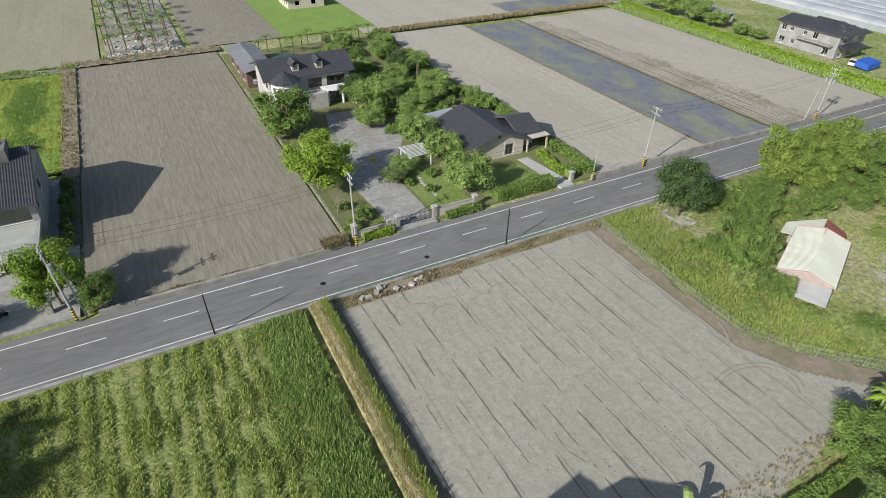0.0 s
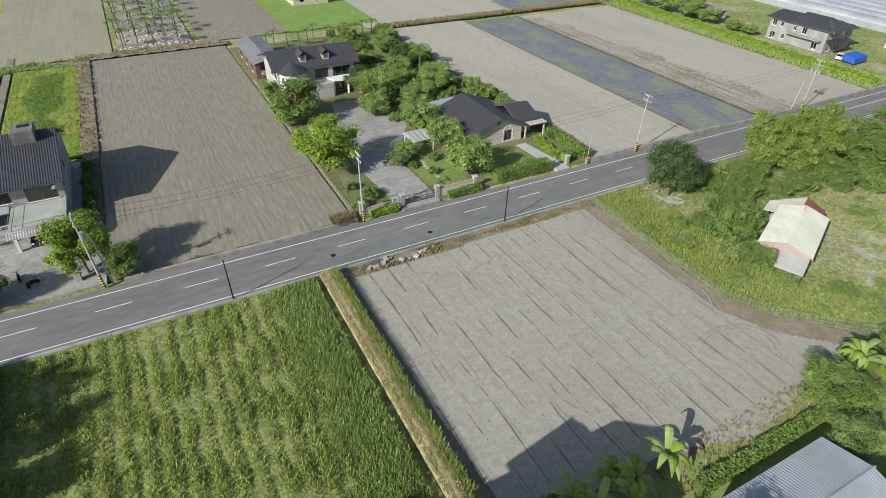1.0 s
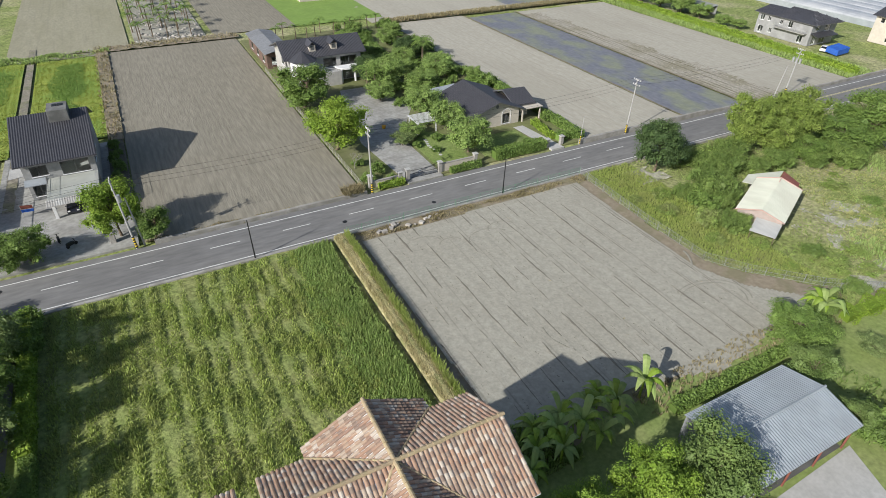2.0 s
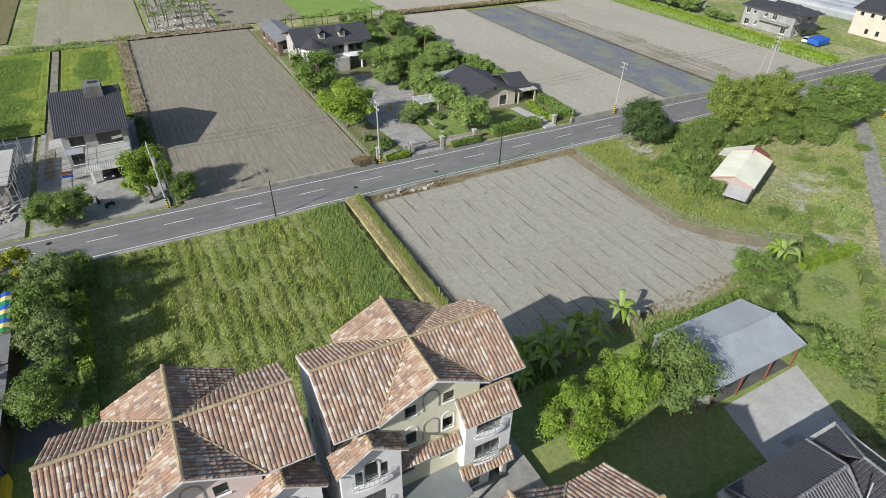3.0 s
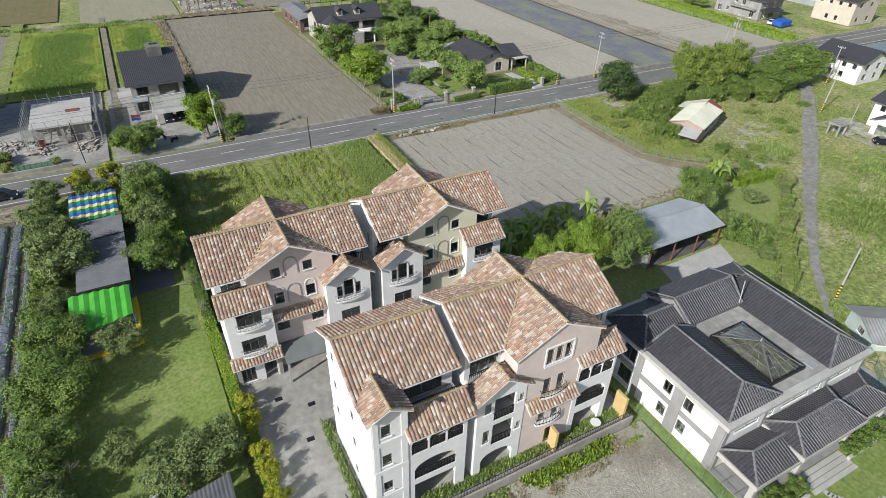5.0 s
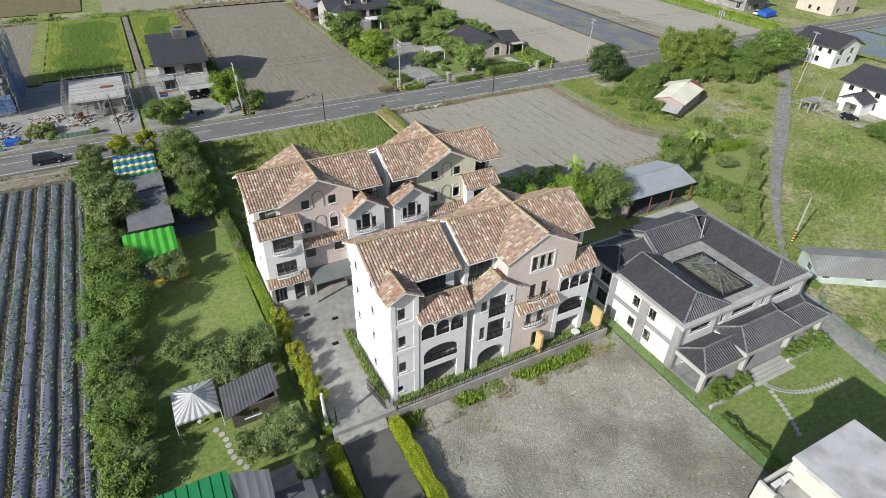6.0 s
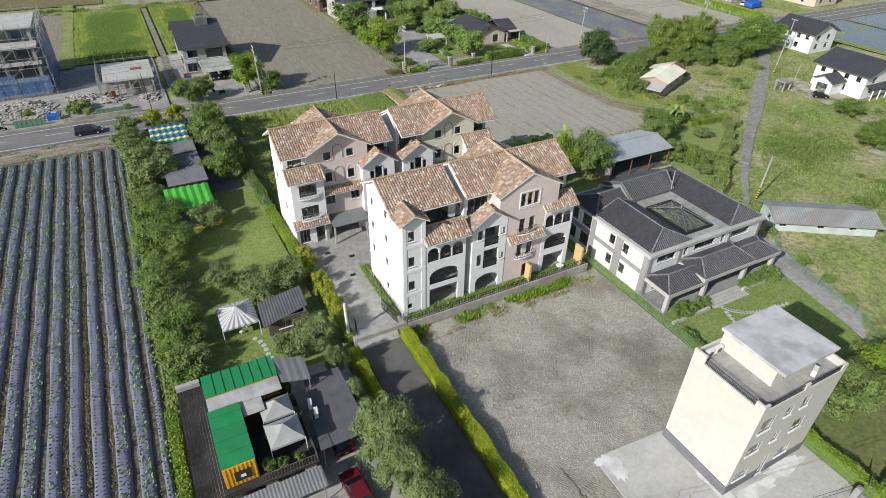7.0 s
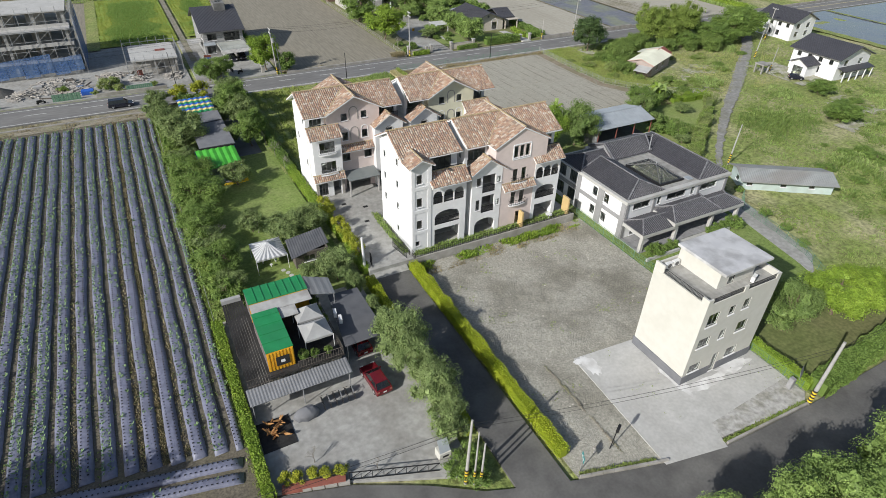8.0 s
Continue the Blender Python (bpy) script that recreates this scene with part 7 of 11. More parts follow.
for x in (28.0, 33.0):
    d = part("dormer", box(B(), x - 0.7, x + 0.7, 115.9, 118.4, 6.9, 8.3), M_BEIGE, ev)
    part("dormer_roof", slab(B(), [(x - 1.0, 115.6, 8.2), (x - 1.0, 119.2, 8.2), (x, 119.2, 9.1), (x, 115.6, 9.1)], 0.1), M_SLATE, d)
    part("dormer_roof", slab(B(), [(x + 1.0, 115.6, 8.2), (x + 1.0, 119.2, 8.2), (x, 119.2, 9.1), (x, 115.6, 9.1)], 0.1), M_SLATE, d)
    part("dormer_window", box(B(), x - 0.4, x + 0.4, 115.85, 115.89, 7.3, 8.2), M_FRAME, d)
# the round stair bay with its pointed roof
bay = B()
ring = [(25.0 + 2.6 * math.cos(a), 113.8 + 2.6 * math.sin(a)) for a in [math.pi * (1 + i / 6) for i in range(7)]] + [(27.6, 115.1), (22.4, 115.1)]
prism(bay, ring, 0.05, 6.0)
part("bay", bay, M_WHITE, ev)
cone = B()
apx = cone.verts.new((25.0, 114.2, 8.0))
pr = [cone.verts.new((25.0 + 3.2 * math.cos(k * math.pi / 5), 114.0 + 3.2 * math.sin(k * math.pi / 5), 6.0)) for k in range(10)]
for i in range(10):
    cone.faces.new((pr[i], pr[(i + 1) % 10], apx))
cone.faces.new(pr[::-1])
part("bay_roof", cone, M_SLATE, ev)
for i in range(5):
    a = math.pi * (1 + (i + 0.7) / 6)
    part("bay_window", obox(B(), (25.0 + 2.6 * math.cos(a), 113.8 + 2.6 * math.sin(a), 4.0), 0.8, 0.12, 1.3, math.degrees(a) + 90), M_FRAME, ev)
part("porch_slab", prism(B(), [(35.0 + 2.6 * math.cos(k * math.pi / 8), 114.6 + 2.8 * math.sin(k * math.pi / 8)) for k in range(8, 17)], 3.2, 3.5), M_WHITE, ev)
for x in (33.4, 36.6):
    part("column", bar(B(), (x, 112.8, 0.05), (x, 112.8, 3.2), 0.25, n=10), M_WHITE, ev)
part("terrace", box(B(), 27.8, 33.0, 111.8, 114.98, 0.05, 3.1), M_ESTATE, ev)
railing(ev, [(28.0, 111.9, 3.1), (32.8, 111.9, 3.1)], 0.9, 0.4, M_WHITE)
an = thing("annex", (23, 139, 0.05), "dark brown annex with a blue-grey metal roof", "house")
walls(an, 20.4, 26.4, 129.5, 149.0, 0.05, 3.8, surf("brown_cladding", (0.135, 0.088, 0.07), (0.175, 0.115, 0.092), 2.0, (0.11, 0.08, 0.066), 0.4, 0.5, 0.8, 0.15, 15.0), [(21.5, 25.0, 1.0, 2.8)], [(132, 134, 1, 2.6), (138, 140, 1, 2.6), (144, 146, 1, 2.6)])
tin_roof(an, [(19.9, 128.8, 3.7), (19.9, 150.0, 3.7), (23.4, 150.0, 4.5), (23.4, 128.8, 4.5)], M_AWN, 0.5)
tin_roof(an, [(27.0, 150.0, 3.7), (27.0, 128.8, 3.7), (23.4, 128.8, 4.5), (23.4, 150.0, 4.5)], M_AWN, 0.5)
nd = thing("net_house", (32, 138, 0.05), "low round dark-green net house", "net house")
nb = B()
bmesh.ops.create_uvsphere(nb, u_segments=20, v_segments=8, radius=1.0, matrix=Matrix.Translation((32, 139, 0.4)) @ Matrix.Diagonal((6.0, 4.5, 3.0, 1)))
part("net", nb, surf("green_net", (0.03, 0.085, 0.07), (0.045, 0.11, 0.09), 2.0, None, rough=0.7), nd)
bg = thing("bungalow", (52, 81, 0.05), "beige bungalow with a dark gabled roof", "bungalow")
walls(bg, 46.6, 57.2, 75.9, 88.8, 0.05, 3.1, M_BEIGE, [(48, 49.0, 0.9, 2.2), (53.4, 55.0, 0.4, 2.4)], [(79, 80.5, 1, 2.3), (84, 85.5, 1, 2.3)])
dark_slope(bg, [(45.6, 75.0, 2.95), (45.6, 89.6, 2.95), (51.9, 89.6, 5.3), (51.9, 75.0, 5.3)], ((45.6, 75.0, 2.95), (45.6, 89.6, 2.95)), True)
dark_slope(bg, [(58.2, 75.0, 2.95), (58.2, 89.6, 2.95), (51.9, 89.6, 5.3), (51.9, 75.0, 5.3)], ((58.2, 75.0, 2.95), (58.2, 89.6, 2.95)), True)
bgw = B()
gable_wall(bgw, "x", 75.9, 0.2, 46.6, 57.2, 3.1, 51.9, 5.1)
gable_wall(bgw, "x", 88.8, -0.2, 46.6, 57.2, 3.1, 51.9, 5.1)
part("gable", bgw, M_BEIGE, bg)
arch_trim(bg, 53.2, 55.2, 0.3, 3.3, 75.9)
part("gable_window", bar(B(), (52.0, 75.86, 4.1), (52.0, 75.9, 4.1), 0.35, n=12), M_FRAME, bg)
dark_slope(bg, [(56.5, 76.8, 3.3), (62.0, 76.8, 3.0), (62.0, 81.4, 4.8), (56.5, 81.4, 5.0)], ((56.5, 76.8, 3.2), (62.0, 76.8, 3.0)), True)
dark_slope(bg, [(56.5, 86.0, 3.2), (62.0, 86.0, 3.0), (62.0, 81.4, 4.8), (56.5, 81.4, 5.0)], ((56.5, 86.0, 3.2), (62.0, 86.0, 3.0)), True)
walls(bg, 57.3, 61.2, 78.6, 85.4, 0.05, 3.1, M_BEIGE, [(58.2, 59.4, 0.2, 2.4)])
part("porch_slab", box(B(), 57.5, 62.6, 75.4, 78.2, 2.6, 2.78), M_BEIGE, bg)
for x in (58.0, 62.2):
    part("post", box(B(), x - 0.12, x + 0.12, 75.6, 75.84, 0.05, 2.59), M_BEIGE, bg)
tin_roof(bg, [(44.6, 86.5, 2.8), (44.6, 93.5, 2.8), (52, 93.5, 3.2), (52, 89.8, 3.2)], M_TIN, 0.5)
for x, y in ((44.8, 87.0), (44.8, 93.2), (51.8, 93.2)):
    part("post", bar(B(), (x, y, 0.05), (x, y, 2.8), 0.07), M_STEEL, bg)

M_FILM = surf("dusty_greenhouse_film", (0.30, 0.315, 0.34), (0.36, 0.375, 0.40), 0.5, (0.45, 0.46, 0.47), 0.1, 0.6, 0.4, 0.05, 8.0)
# white houses in the east, and houses at the far north-east
def white_house(x0, x1, y0, y1, h, label, mat, wing):
    w = thing("house", ((x0 + x1) / 2, (y0 + y1) / 2, 0), label, "house", "eastern houses")
    c = (x0 + x1) / 2
    ws = [(y0 + (y1 - y0) * k - 0.5, y0 + (y1 - y0) * k + 0.5, h - 2.0, h - 0.9) for k in (0.15, 0.38, 0.62, 0.85)]
    ss = [(x0 + (x1 - x0) * k - 0.7, x0 + (x1 - x0) * k + 0.7, z, z + 1.4) for k in (0.25, 0.7) for z in (0.9, h - 2.2)]
    walls(w, x0, x1, y0, y1, -0.1, h, mat, ss, ws + [(a, b, 0.8, 2.2) for a, b, _, _ in ws[1:3]])
    dark_slope(w, [(x0 - 0.9, y0 - 0.8, h - 0.25), (x0 - 0.9, y1 + 0.8, h - 0.25), (c, y1 + 0.8, h + 2.3), (c, y0 - 0.8, h + 2.3)], ((x0 - 0.9, y0, h - 0.25), (x0 - 0.9, y1, h - 0.25)), True)
    dark_slope(w, [(x1 + 0.9, y0 - 0.8, h - 0.25), (x1 + 0.9, y1 + 0.8, h - 0.25), (c, y1 + 0.8, h + 2.3), (c, y0 - 0.8, h + 2.3)], ((x1 + 0.9, y0, h - 0.25), (x1 + 0.9, y1, h - 0.25)), True)
    g = B()
    gable_wall(g, "x", y0, 0.2, x0, x1, h, c, h + 2.0)
    gable_wall(g, "x", y1, -0.2, x0, x1, h, c, h + 2.0)
    part("gable", g, mat, w)
    if wing:
        walls(w, x0 - 4.5, x0 - 0.01, y0 + 4.5, y0 + 9.0, -0.1, 3.0, mat, [], [(y0 + 5.5, y0 + 8.0, 0.0, 2.3)])
        m = y0 + 6.75
        dark_slope(w, [(x0 - 5.2, y0 + 4.0, 2.9), (x0, y0 + 4.0, 2.9), (x0, m, 4.3), (x0 - 5.2, m, 4.3)], ((x0 - 5.2, y0 + 4.0, 2.9), (x0, y0 + 4.0, 2.9)), True)
        dark_slope(w, [(x0 - 5.2, y0 + 9.5, 2.9), (x0, y0 + 9.5, 2.9), (x0, m, 4.3), (x0 - 5.2, m, 4.3)], ((x0 - 5.2, y0 + 9.5, 2.9), (x0, y0 + 9.5, 2.9)), True)
        g = B()
        gable_wall(g, "y", x0 - 4.5, 0.2, y0 + 4.5, y0 + 9.0, 3.0, m, 4.1)
        part("wing_gable", g, mat, w)
        part("veranda_roof", slab(B(), [(x0 + 0.5, y0 - 2.0, 2.6), (x1, y0 - 2.0, 2.6), (x1, y0 - 0.02, 3.1), (x0 + 0.5, y0 - 0.02, 3.1)], 0.15), M_SLATE, w)
        for k in range(5):
            x = x0 + 0.8 + k * (x1 - x0 - 1.1) / 4
            part("veranda_post", box(B(), x - 0.12, x + 0.12, y0 - 1.9, y0 - 1.7, -0.1, 2.45), mat, w)
    return w


white_house(106.5, 119.0, 3.4, 15.5, 5.4, "white two-storey house with a dark gabled roof", M_WHITE, True)
white_house(128.8, 138.6, 31.6, 43.0, 5.4, "white house with a dark roof by the road", M_WHITE, False)
fh = thing("house", (168, 95, 0), "grey two-storey house with a dark hipped roof and balcony", "house", "eastern houses")
walls(fh, 163.0, 174.0, 86.0, 103.6, -0.1, 6.0, M_LHWALL, [(164.5, 166.0, 0.2, 2.3), (168, 170.5, 0.2, 2.4), (165, 166.4, 3.9, 5.3), (169, 171, 3.6, 5.4)], [(88.0, 89.6, 0.3, 2.3), (92.0, 93.4, 3.6, 5.3), (95.2, 96.2, 3.9, 5.1), (98.0, 99.0, 0.9, 2.2), (99.2, 100.2, 4.0, 5.2), (101.0, 102.6, 0.3, 2.2), (101.4, 102.8, 3.8, 5.4)], frame_mat=M_WHITEMETAL)
dark_slope(fh, [(162.2, 84.6, 5.9), (162.2, 97.0, 5.9), (168.4, 97.0, 8.0), (168.4, 90.6, 8.0)], ((162.2, 84.6, 5.9), (162.2, 97.0, 5.9)), True)
dark_slope(fh, [(162.2, 84.6, 5.9), (174.8, 84.6, 5.9), (168.4, 90.6, 8.0)], ((162.2, 84.6, 5.9), (174.8, 84.6, 5.9)), True)
dark_slope(fh, [(174.8, 97.0, 5.9), (174.8, 84.6, 5.9), (168.4, 90.6, 8.0), (168.4, 97.0, 8.0)], ((174.8, 84.6, 5.9), (174.8, 97.0, 5.9)), True)
dark_slope(fh, [(162.2, 97.02, 5.9), (162.2, 104.6, 5.9), (168.4, 104.6, 7.2), (168.4, 97.02, 7.2)], ((162.2, 97.02, 5.9), (162.2, 104.6, 5.9)), True)
dark_slope(fh, [(174.8, 104.6, 5.9), (174.8, 97.02, 5.9), (168.4, 97.02, 7.2), (168.4, 104.6, 7.2)], ((174.8, 97.02, 5.9), (174.8, 104.6, 5.9)), True)
part("balcony", box(B(), 161.6, 162.996, 87.0, 97.0, 2.9, 3.1), M_CONC, fh)
railing(fh, [(162.96, 87.1, 3.1), (161.7, 87.1, 3.1), (161.7, 96.9, 3.1), (162.96, 96.9, 3.1)], 0.9, 0.5, M_STEEL)
part("porch_roof", slab(B(), [(163.0, 83.4, 3.0), (172.0, 83.4, 3.0), (172.0, 85.98, 3.5), (163.0, 85.98, 3.5)], 0.2), M_SLATE, fh)
white_house(185.5, 198, 68.5, 82, 7.5, "pale beige house by the road", M_BEIGE, False)
white_house(48, 60, 196, 208, 3.2, "low house with a brown roof on a lawn", M_BEIGE, False)
osd = thing("open_shed", (168, 128, 0), "small open shed with a pale green roof", "shed")
tin_roof(osd, [(164.5, 123.5, 2.3), (164.5, 133.5, 2.3), (169.5, 133.5, 3.0), (169.5, 123.5, 3.0)], M_PALETIN, 0.6)
for x in (164.9, 169.1):
    for y in (124.0, 133.0):
        part("post", bar(B(), (x, y, -0.2), (x, y, 2.25 if x < 167 else 2.9), 0.08), M_STEEL, osd)
part("rear_wall", box(B(), 169.2, 169.35, 123.6, 133.4, -0.2, 2.85), M_OLDTIN, osd)
for i in range(5):
    x = 206 + i * 7
    g = thing("greenhouse", (x, 100, 0), "long pale plastic-roofed greenhouse", "greenhouse", "greenhouses")
    b = B()
    prev = None
    for k in range(9):
        a = math.pi * k / 8
        q = [b.verts.new((x - 3.4 * math.cos(a), y, 1.6 + 1.3 * math.sin(a))) for y in (88, 165)]
        if prev:
            b.faces.new((prev[0], q[0], q[1], prev[1]))
        prev = q
    part("roof", b, M_FILM, g)
    part("side", box(B(), x - 3.4, x - 3.3, 88, 165, -0.2, 1.6), M_TIN, g)
    part("side", box(B(), x + 3.3, x + 3.4, 88, 165, -0.2, 1.6), M_TIN, g)

# ---- poles, wires, fences, gates, vehicles and small things ----
M_POLE = surf("concrete_pole", (0.33, 0.325, 0.31), (0.39, 0.385, 0.37), 3.0, (0.32, 0.31, 0.29), 0.6, 0.5, 0.85, 0.1, 15.0)


def pole(x, y, h, label, arms=2, striped=True, lean=(0, 0), mat=None, r=0.16, cans=0, z=0.0, group="utility poles"):
    p = thing("utility_pole", (x, y, z), label, "utility pole", group)
    top = (x + lean[0], y + lean[1], z + h)
    part("shaft", bar(B(), (x, y, z - 0.1), top, r, r * 0.62, 10), mat or M_POLE, p)
    if striped:
        for i in range(9):
            k0, k1 = i * 0.2 / h, (i + 1) * 0.2 / h
            a = [x + lean[0] * k0, y + lean[1] * k0, z + 0.2 * i + 0.1]
            b = [x + lean[0] * k1, y + lean[1] * k1, z + 0.2 * (i + 1) + 0.1]
            part("stripe", bar(B(), a, b, r + 0.012, r + 0.008, 10), M_YELLOW if i % 2 else M_BLACK, p)
    for i in range(arms):
        zz = z + h - 0.35 - 0.9 * i
        arm = part("crossarm", box(B(), top[0] - 0.05, top[0] + 0.05, top[1] - 0.9, top[1] + 0.9, zz, zz + 0.1), M_STEEL, p)
        for k in (-0.8, -0.3, 0.3, 0.8):
            part("insulator", bar(B(), (top[0], top[1] + k, zz + 0.1), (top[0], top[1] + k, zz + 0.32), 0.055, n=6), M_WHITEMETAL, arm)
    for i in range(cans):
        part("transformer", bar(B(), (top[0] + 0.35, top[1] - 0.4 + 0.8 * i, z + h - 3.2), (top[0] + 0.35, top[1] - 0.4 + 0.8 * i, z + h - 2.2), 0.28, n=12), M_STEEL, p, "grey transformer can")
    return p


pole(20.0, 62.0, 11.2, "tall concrete power pole with a striped base", 2, lean=(-0.15, 0))
pole(-14.3, 62.3, 10.6, "tall concrete power pole with a striped base", 2, lean=(-0.5, 0.1), cans=1)
pole(-13.3, 62.7, 7.6, "shorter concrete pole beside a power pole", 0, False, (-0.5, 0.0), r=0.13)
pole(73.0, 62.1, 10.8, "tall concrete power pole with a striped base", 2, lean=(0.3, 0))
pole(120.3, 62.1, 10.6, "concrete power pole carrying transformers", 2, lean=(0.5, 0), cans=3)
pole(117.2, 62.4, 7.0, "plain concrete pole by the road", 0, False, (1.2, 0), r=0.12)
pole(61.6, 62.0, 5.6, "slim grey street-light pole", 0, True, (0.15, 0), r=0.09)
pole(-0.6, 52.6, 6.1, "dark slim pole at the road's edge", 0, False, (-0.1, 0), M_DARK, 0.1)
pole(38.5, 52.6, 6.1, "dark slim pole at the road's edge", 0, False, (0.1, 0), M_DARK, 0.1)
pole(8.3, -58.6, 8.4, "pale concrete pole with a striped base", 0, True, (0.3, 0), r=0.22)
pole(-27.1, -50.6, 8.3, "pale concrete pole by the lane's corner", 0, True, (0.2, 0), r=0.16)
pole(-26.5, -51.0, 7.0, "slim grey pole by the lane's corner", 0, True, (0.1, 0), r=0.1)
pole(-26.0, -51.3, 5.6, "short grey pole by the lane's corner", 0, True, (0.1, 0), r=0.12)
pole(45.4, -17.2, 7.0, "leaning pole with a striped base by the track", 0, True, (1.3, 0.6), r=0.14)
pole(104.5, 24.2, 8.0, "pole with a striped base by the track", 1, True, (0.8, 0), r=0.14)
pole(98.0, 14.6, 6.0, "slim pole with a striped base in the meadow", 0, True, (0.5, 0), r=0.1)
pole(122.5, 35.0, 9.0, "pole with a striped base by a white house", 1, True, (0.6, 0), r=0.15)
pole(-36.6, 63.5, 7.5, "thin dark pole at the building site", 0, False, (-0.3, 0), M_DARK, 0.08)
pole(-23.9, -18.6, 5.4, "plain white post beside the villa gate", 0, False, (-0.15, 0.1), M_WHITE, 0.22, group="gate posts")


def wire(a, b, sag, label="thin black overhead cable between poles"):
    a, b = Vector(a), Vector(b)
    bm = B()
    n = 10
    pts = [a.lerp(b, i / n) - Vector((0, 0, 4 * sag * (i / n) * (1 - i / n))) for i in range(n + 1)]
    rings = [[bm.verts.new(p + 0.018 * Vector((0, math.cos(k * 2.094), math.sin(k * 2.094)))) for k in range(3)] for p in pts]
    for r0, r1 in zip(rings, rings[1:]):
        for k in range(3):
            bm.faces.new((r0[k], r0[(k + 1) % 3], r1[(k + 1) % 3], r1[k]))
    bm.faces.new(rings[0][::-1])
    bm.faces.new(rings[-1])
    return solid("overhead_cable", bm, M_BLACK, tuple(a), label, "cable", "overhead cables")


for dy, dz in ((-0.8, 0), (0.8, 0), (-0.3, -0.9)):
    wire((-14.8, 62.4 + dy, 10.5 + dz), (19.85, 62.0 + dy, 11.1 + dz), 0.7)
    wire((19.85, 62.0 + dy, 11.1 + dz), (73.3, 62.1 + dy, 10.7 + dz), 1.1)
    wire((73.3, 62.1 + dy, 10.7 + dz), (120.8, 62.1 + dy, 10.5 + dz), 1.0)
    wire((-90, 64 + dy, 10.0 + dz), (-14.8, 62.4 + dy, 10.5 + dz), 1.2)
for dz in (0, -0.5):
    wire((8.6, -58.6, 7.9 + dz), (-26.9, -50.6, 7.9 + dz), 0.8)
    wire((8.6, -58.6, 7.9 + dz), (70, -60, 8 + dz), 0.8)
    wire((-26.9, -50.6, 7.9 + dz), (-60, -47, 8 + dz), 0.7)
for i in range(2):
    wire((-26.9, -50.6, 6.0 - i), (-28.6, -49.6, 0.3), 0.0, "guy wire that stays a pole")


def fence(pts, h, label, step=2.4, mat=None, z=0.0, net=0.3, group="", rails=(0.08, 0.5, 1.0)):
    """A wire fence: posts, rails and an open mesh."""
    f = thing("wire_fence", (*pts[0], z), label, "fence", group)
    mat = mat or M_FENCE
    for (x0, y0), (x1, y1) in zip(pts, pts[1:]):
        ln = math.dist((x0, y0), (x1, y1))
        n = max(1, round(ln / step))
        for i in range(n + 1):
            x, y = x0 + (x1 - x0) * i / n, y0 + (y1 - y0) * i / n
            part("post", bar(B(), (x, y, z - 0.1), (x, y, z + h + 0.05), 0.035, n=5), mat, f)
        m = B()
        for r in rails:
            bar(m, (x0, y0, z + h * r), (x1, y1, z + h * r), 0.018, n=4)
        k = max(2, int(ln / net))
        for i in range(k):
            a, b = i / k, (i + 1) / k
            pa, pb = (x0 + (x1 - x0) * a, y0 + (y1 - y0) * a), (x0 + (x1 - x0) * b, y0 + (y1 - y0) * b)
            bar(m, (*pa, z + 0.06), (*pb, z + h), 0.009, n=3)
            bar(m, (*pb, z + 0.06), (*pa, z + h), 0.009, n=3)
        tagged(part("mesh", m, mat, f), kind="stuff")
    return f


fence([(12.3, 52.55), (54.0, 52.55)], 1.3, "green wire fence along the road", 2.2, net=0.35)
fence([(54.0, 52.4), (53.2, 35.8), (53.3, 25.3), (56.2, 20.8), (62.7, 14.2), (69.8, 9.4)], 1.3, "green wire fence between field and meadow", 2.2, M_STEEL, net=0.35)
fence([(9.65, -19.4), (9.65, -44.0)], 1.5, "green mesh fence beside the gravel lot", 2.0, net=0.3)
fence([(9.3, -44.6), (9.3, -57.0)], 1.1, "green mesh fence beside the tower house", 2.0, net=0.3)
fence([(37.6, -26.6), (34.4, -29.3), (33.4, -36), (32.1, -41.6), (29.5, -46.0)], 1.3, "green mesh fence along the house drive", 2.0, net=0.3)
fence([(12.15, 51.8), (12.1, 40.0), (12.25, 28.0), (12.1, 14.0)], 0.9, "low sagging net fence on the berm", 3.0, net=0.4)
fence([(-43.0, 48), (-42.9, -20)], 1.1, "thin wire fence beside the crop field", 3.0, M_STEEL, net=0.6)
fence([(19.2, 64.2), (19.2, 100), (19.4, 128)], 1.1, "pale post-and-wire garden fence", 1.6, M_KERB, net=0.5)
fence([(-17.6, -10.6), (-17.6, -18.6)], 0.8, "low dark rail beside the villa", 2.0, M_DARK, PLOT, 0.3)
fence([(-17.4, -19.0), (-17.4, -20.0)], 1.0, "low dark rail beside the gate", 1.0, M_DARK, PLOT, 0.2)

# villa gate, standing open
vg = thing("gate", (-18.3, -17.8, PLOT), "open wrought dark metal driveway gate", "gate")
for i, (a, b) in enumerate((((-18.3, -19.2), (-18.9, -16.0)), ((-23.1, -19.2), (-22.9, -17.9)))):
    a, b = Vector((*a, PLOT)), Vector((*b, PLOT))
    lf = B()
    for z in (0.15, 0.8, 1.5):
        bar(lf, a + Vector((0, 0, z)), b + Vector((0, 0, z)), 0.035, n=4)
    n = int((b - a).length / 0.16)
    for k in range(n + 1):
        p = a.lerp(b, k / n)
        bar(lf, p + Vector((0, 0, 0.1)), p + Vector((0, 0, 1.6 + 0.25 * math.sin(math.pi * k / n))), 0.02, n=4)
    part("leaf", lf, M_DARK, vg)

# estate garden wall with pillars and gates
ew = thing("garden_wall", (30, 63.7, 0.05), "cream rendered garden wall with stone pillars", "garden wall", kind="structure")
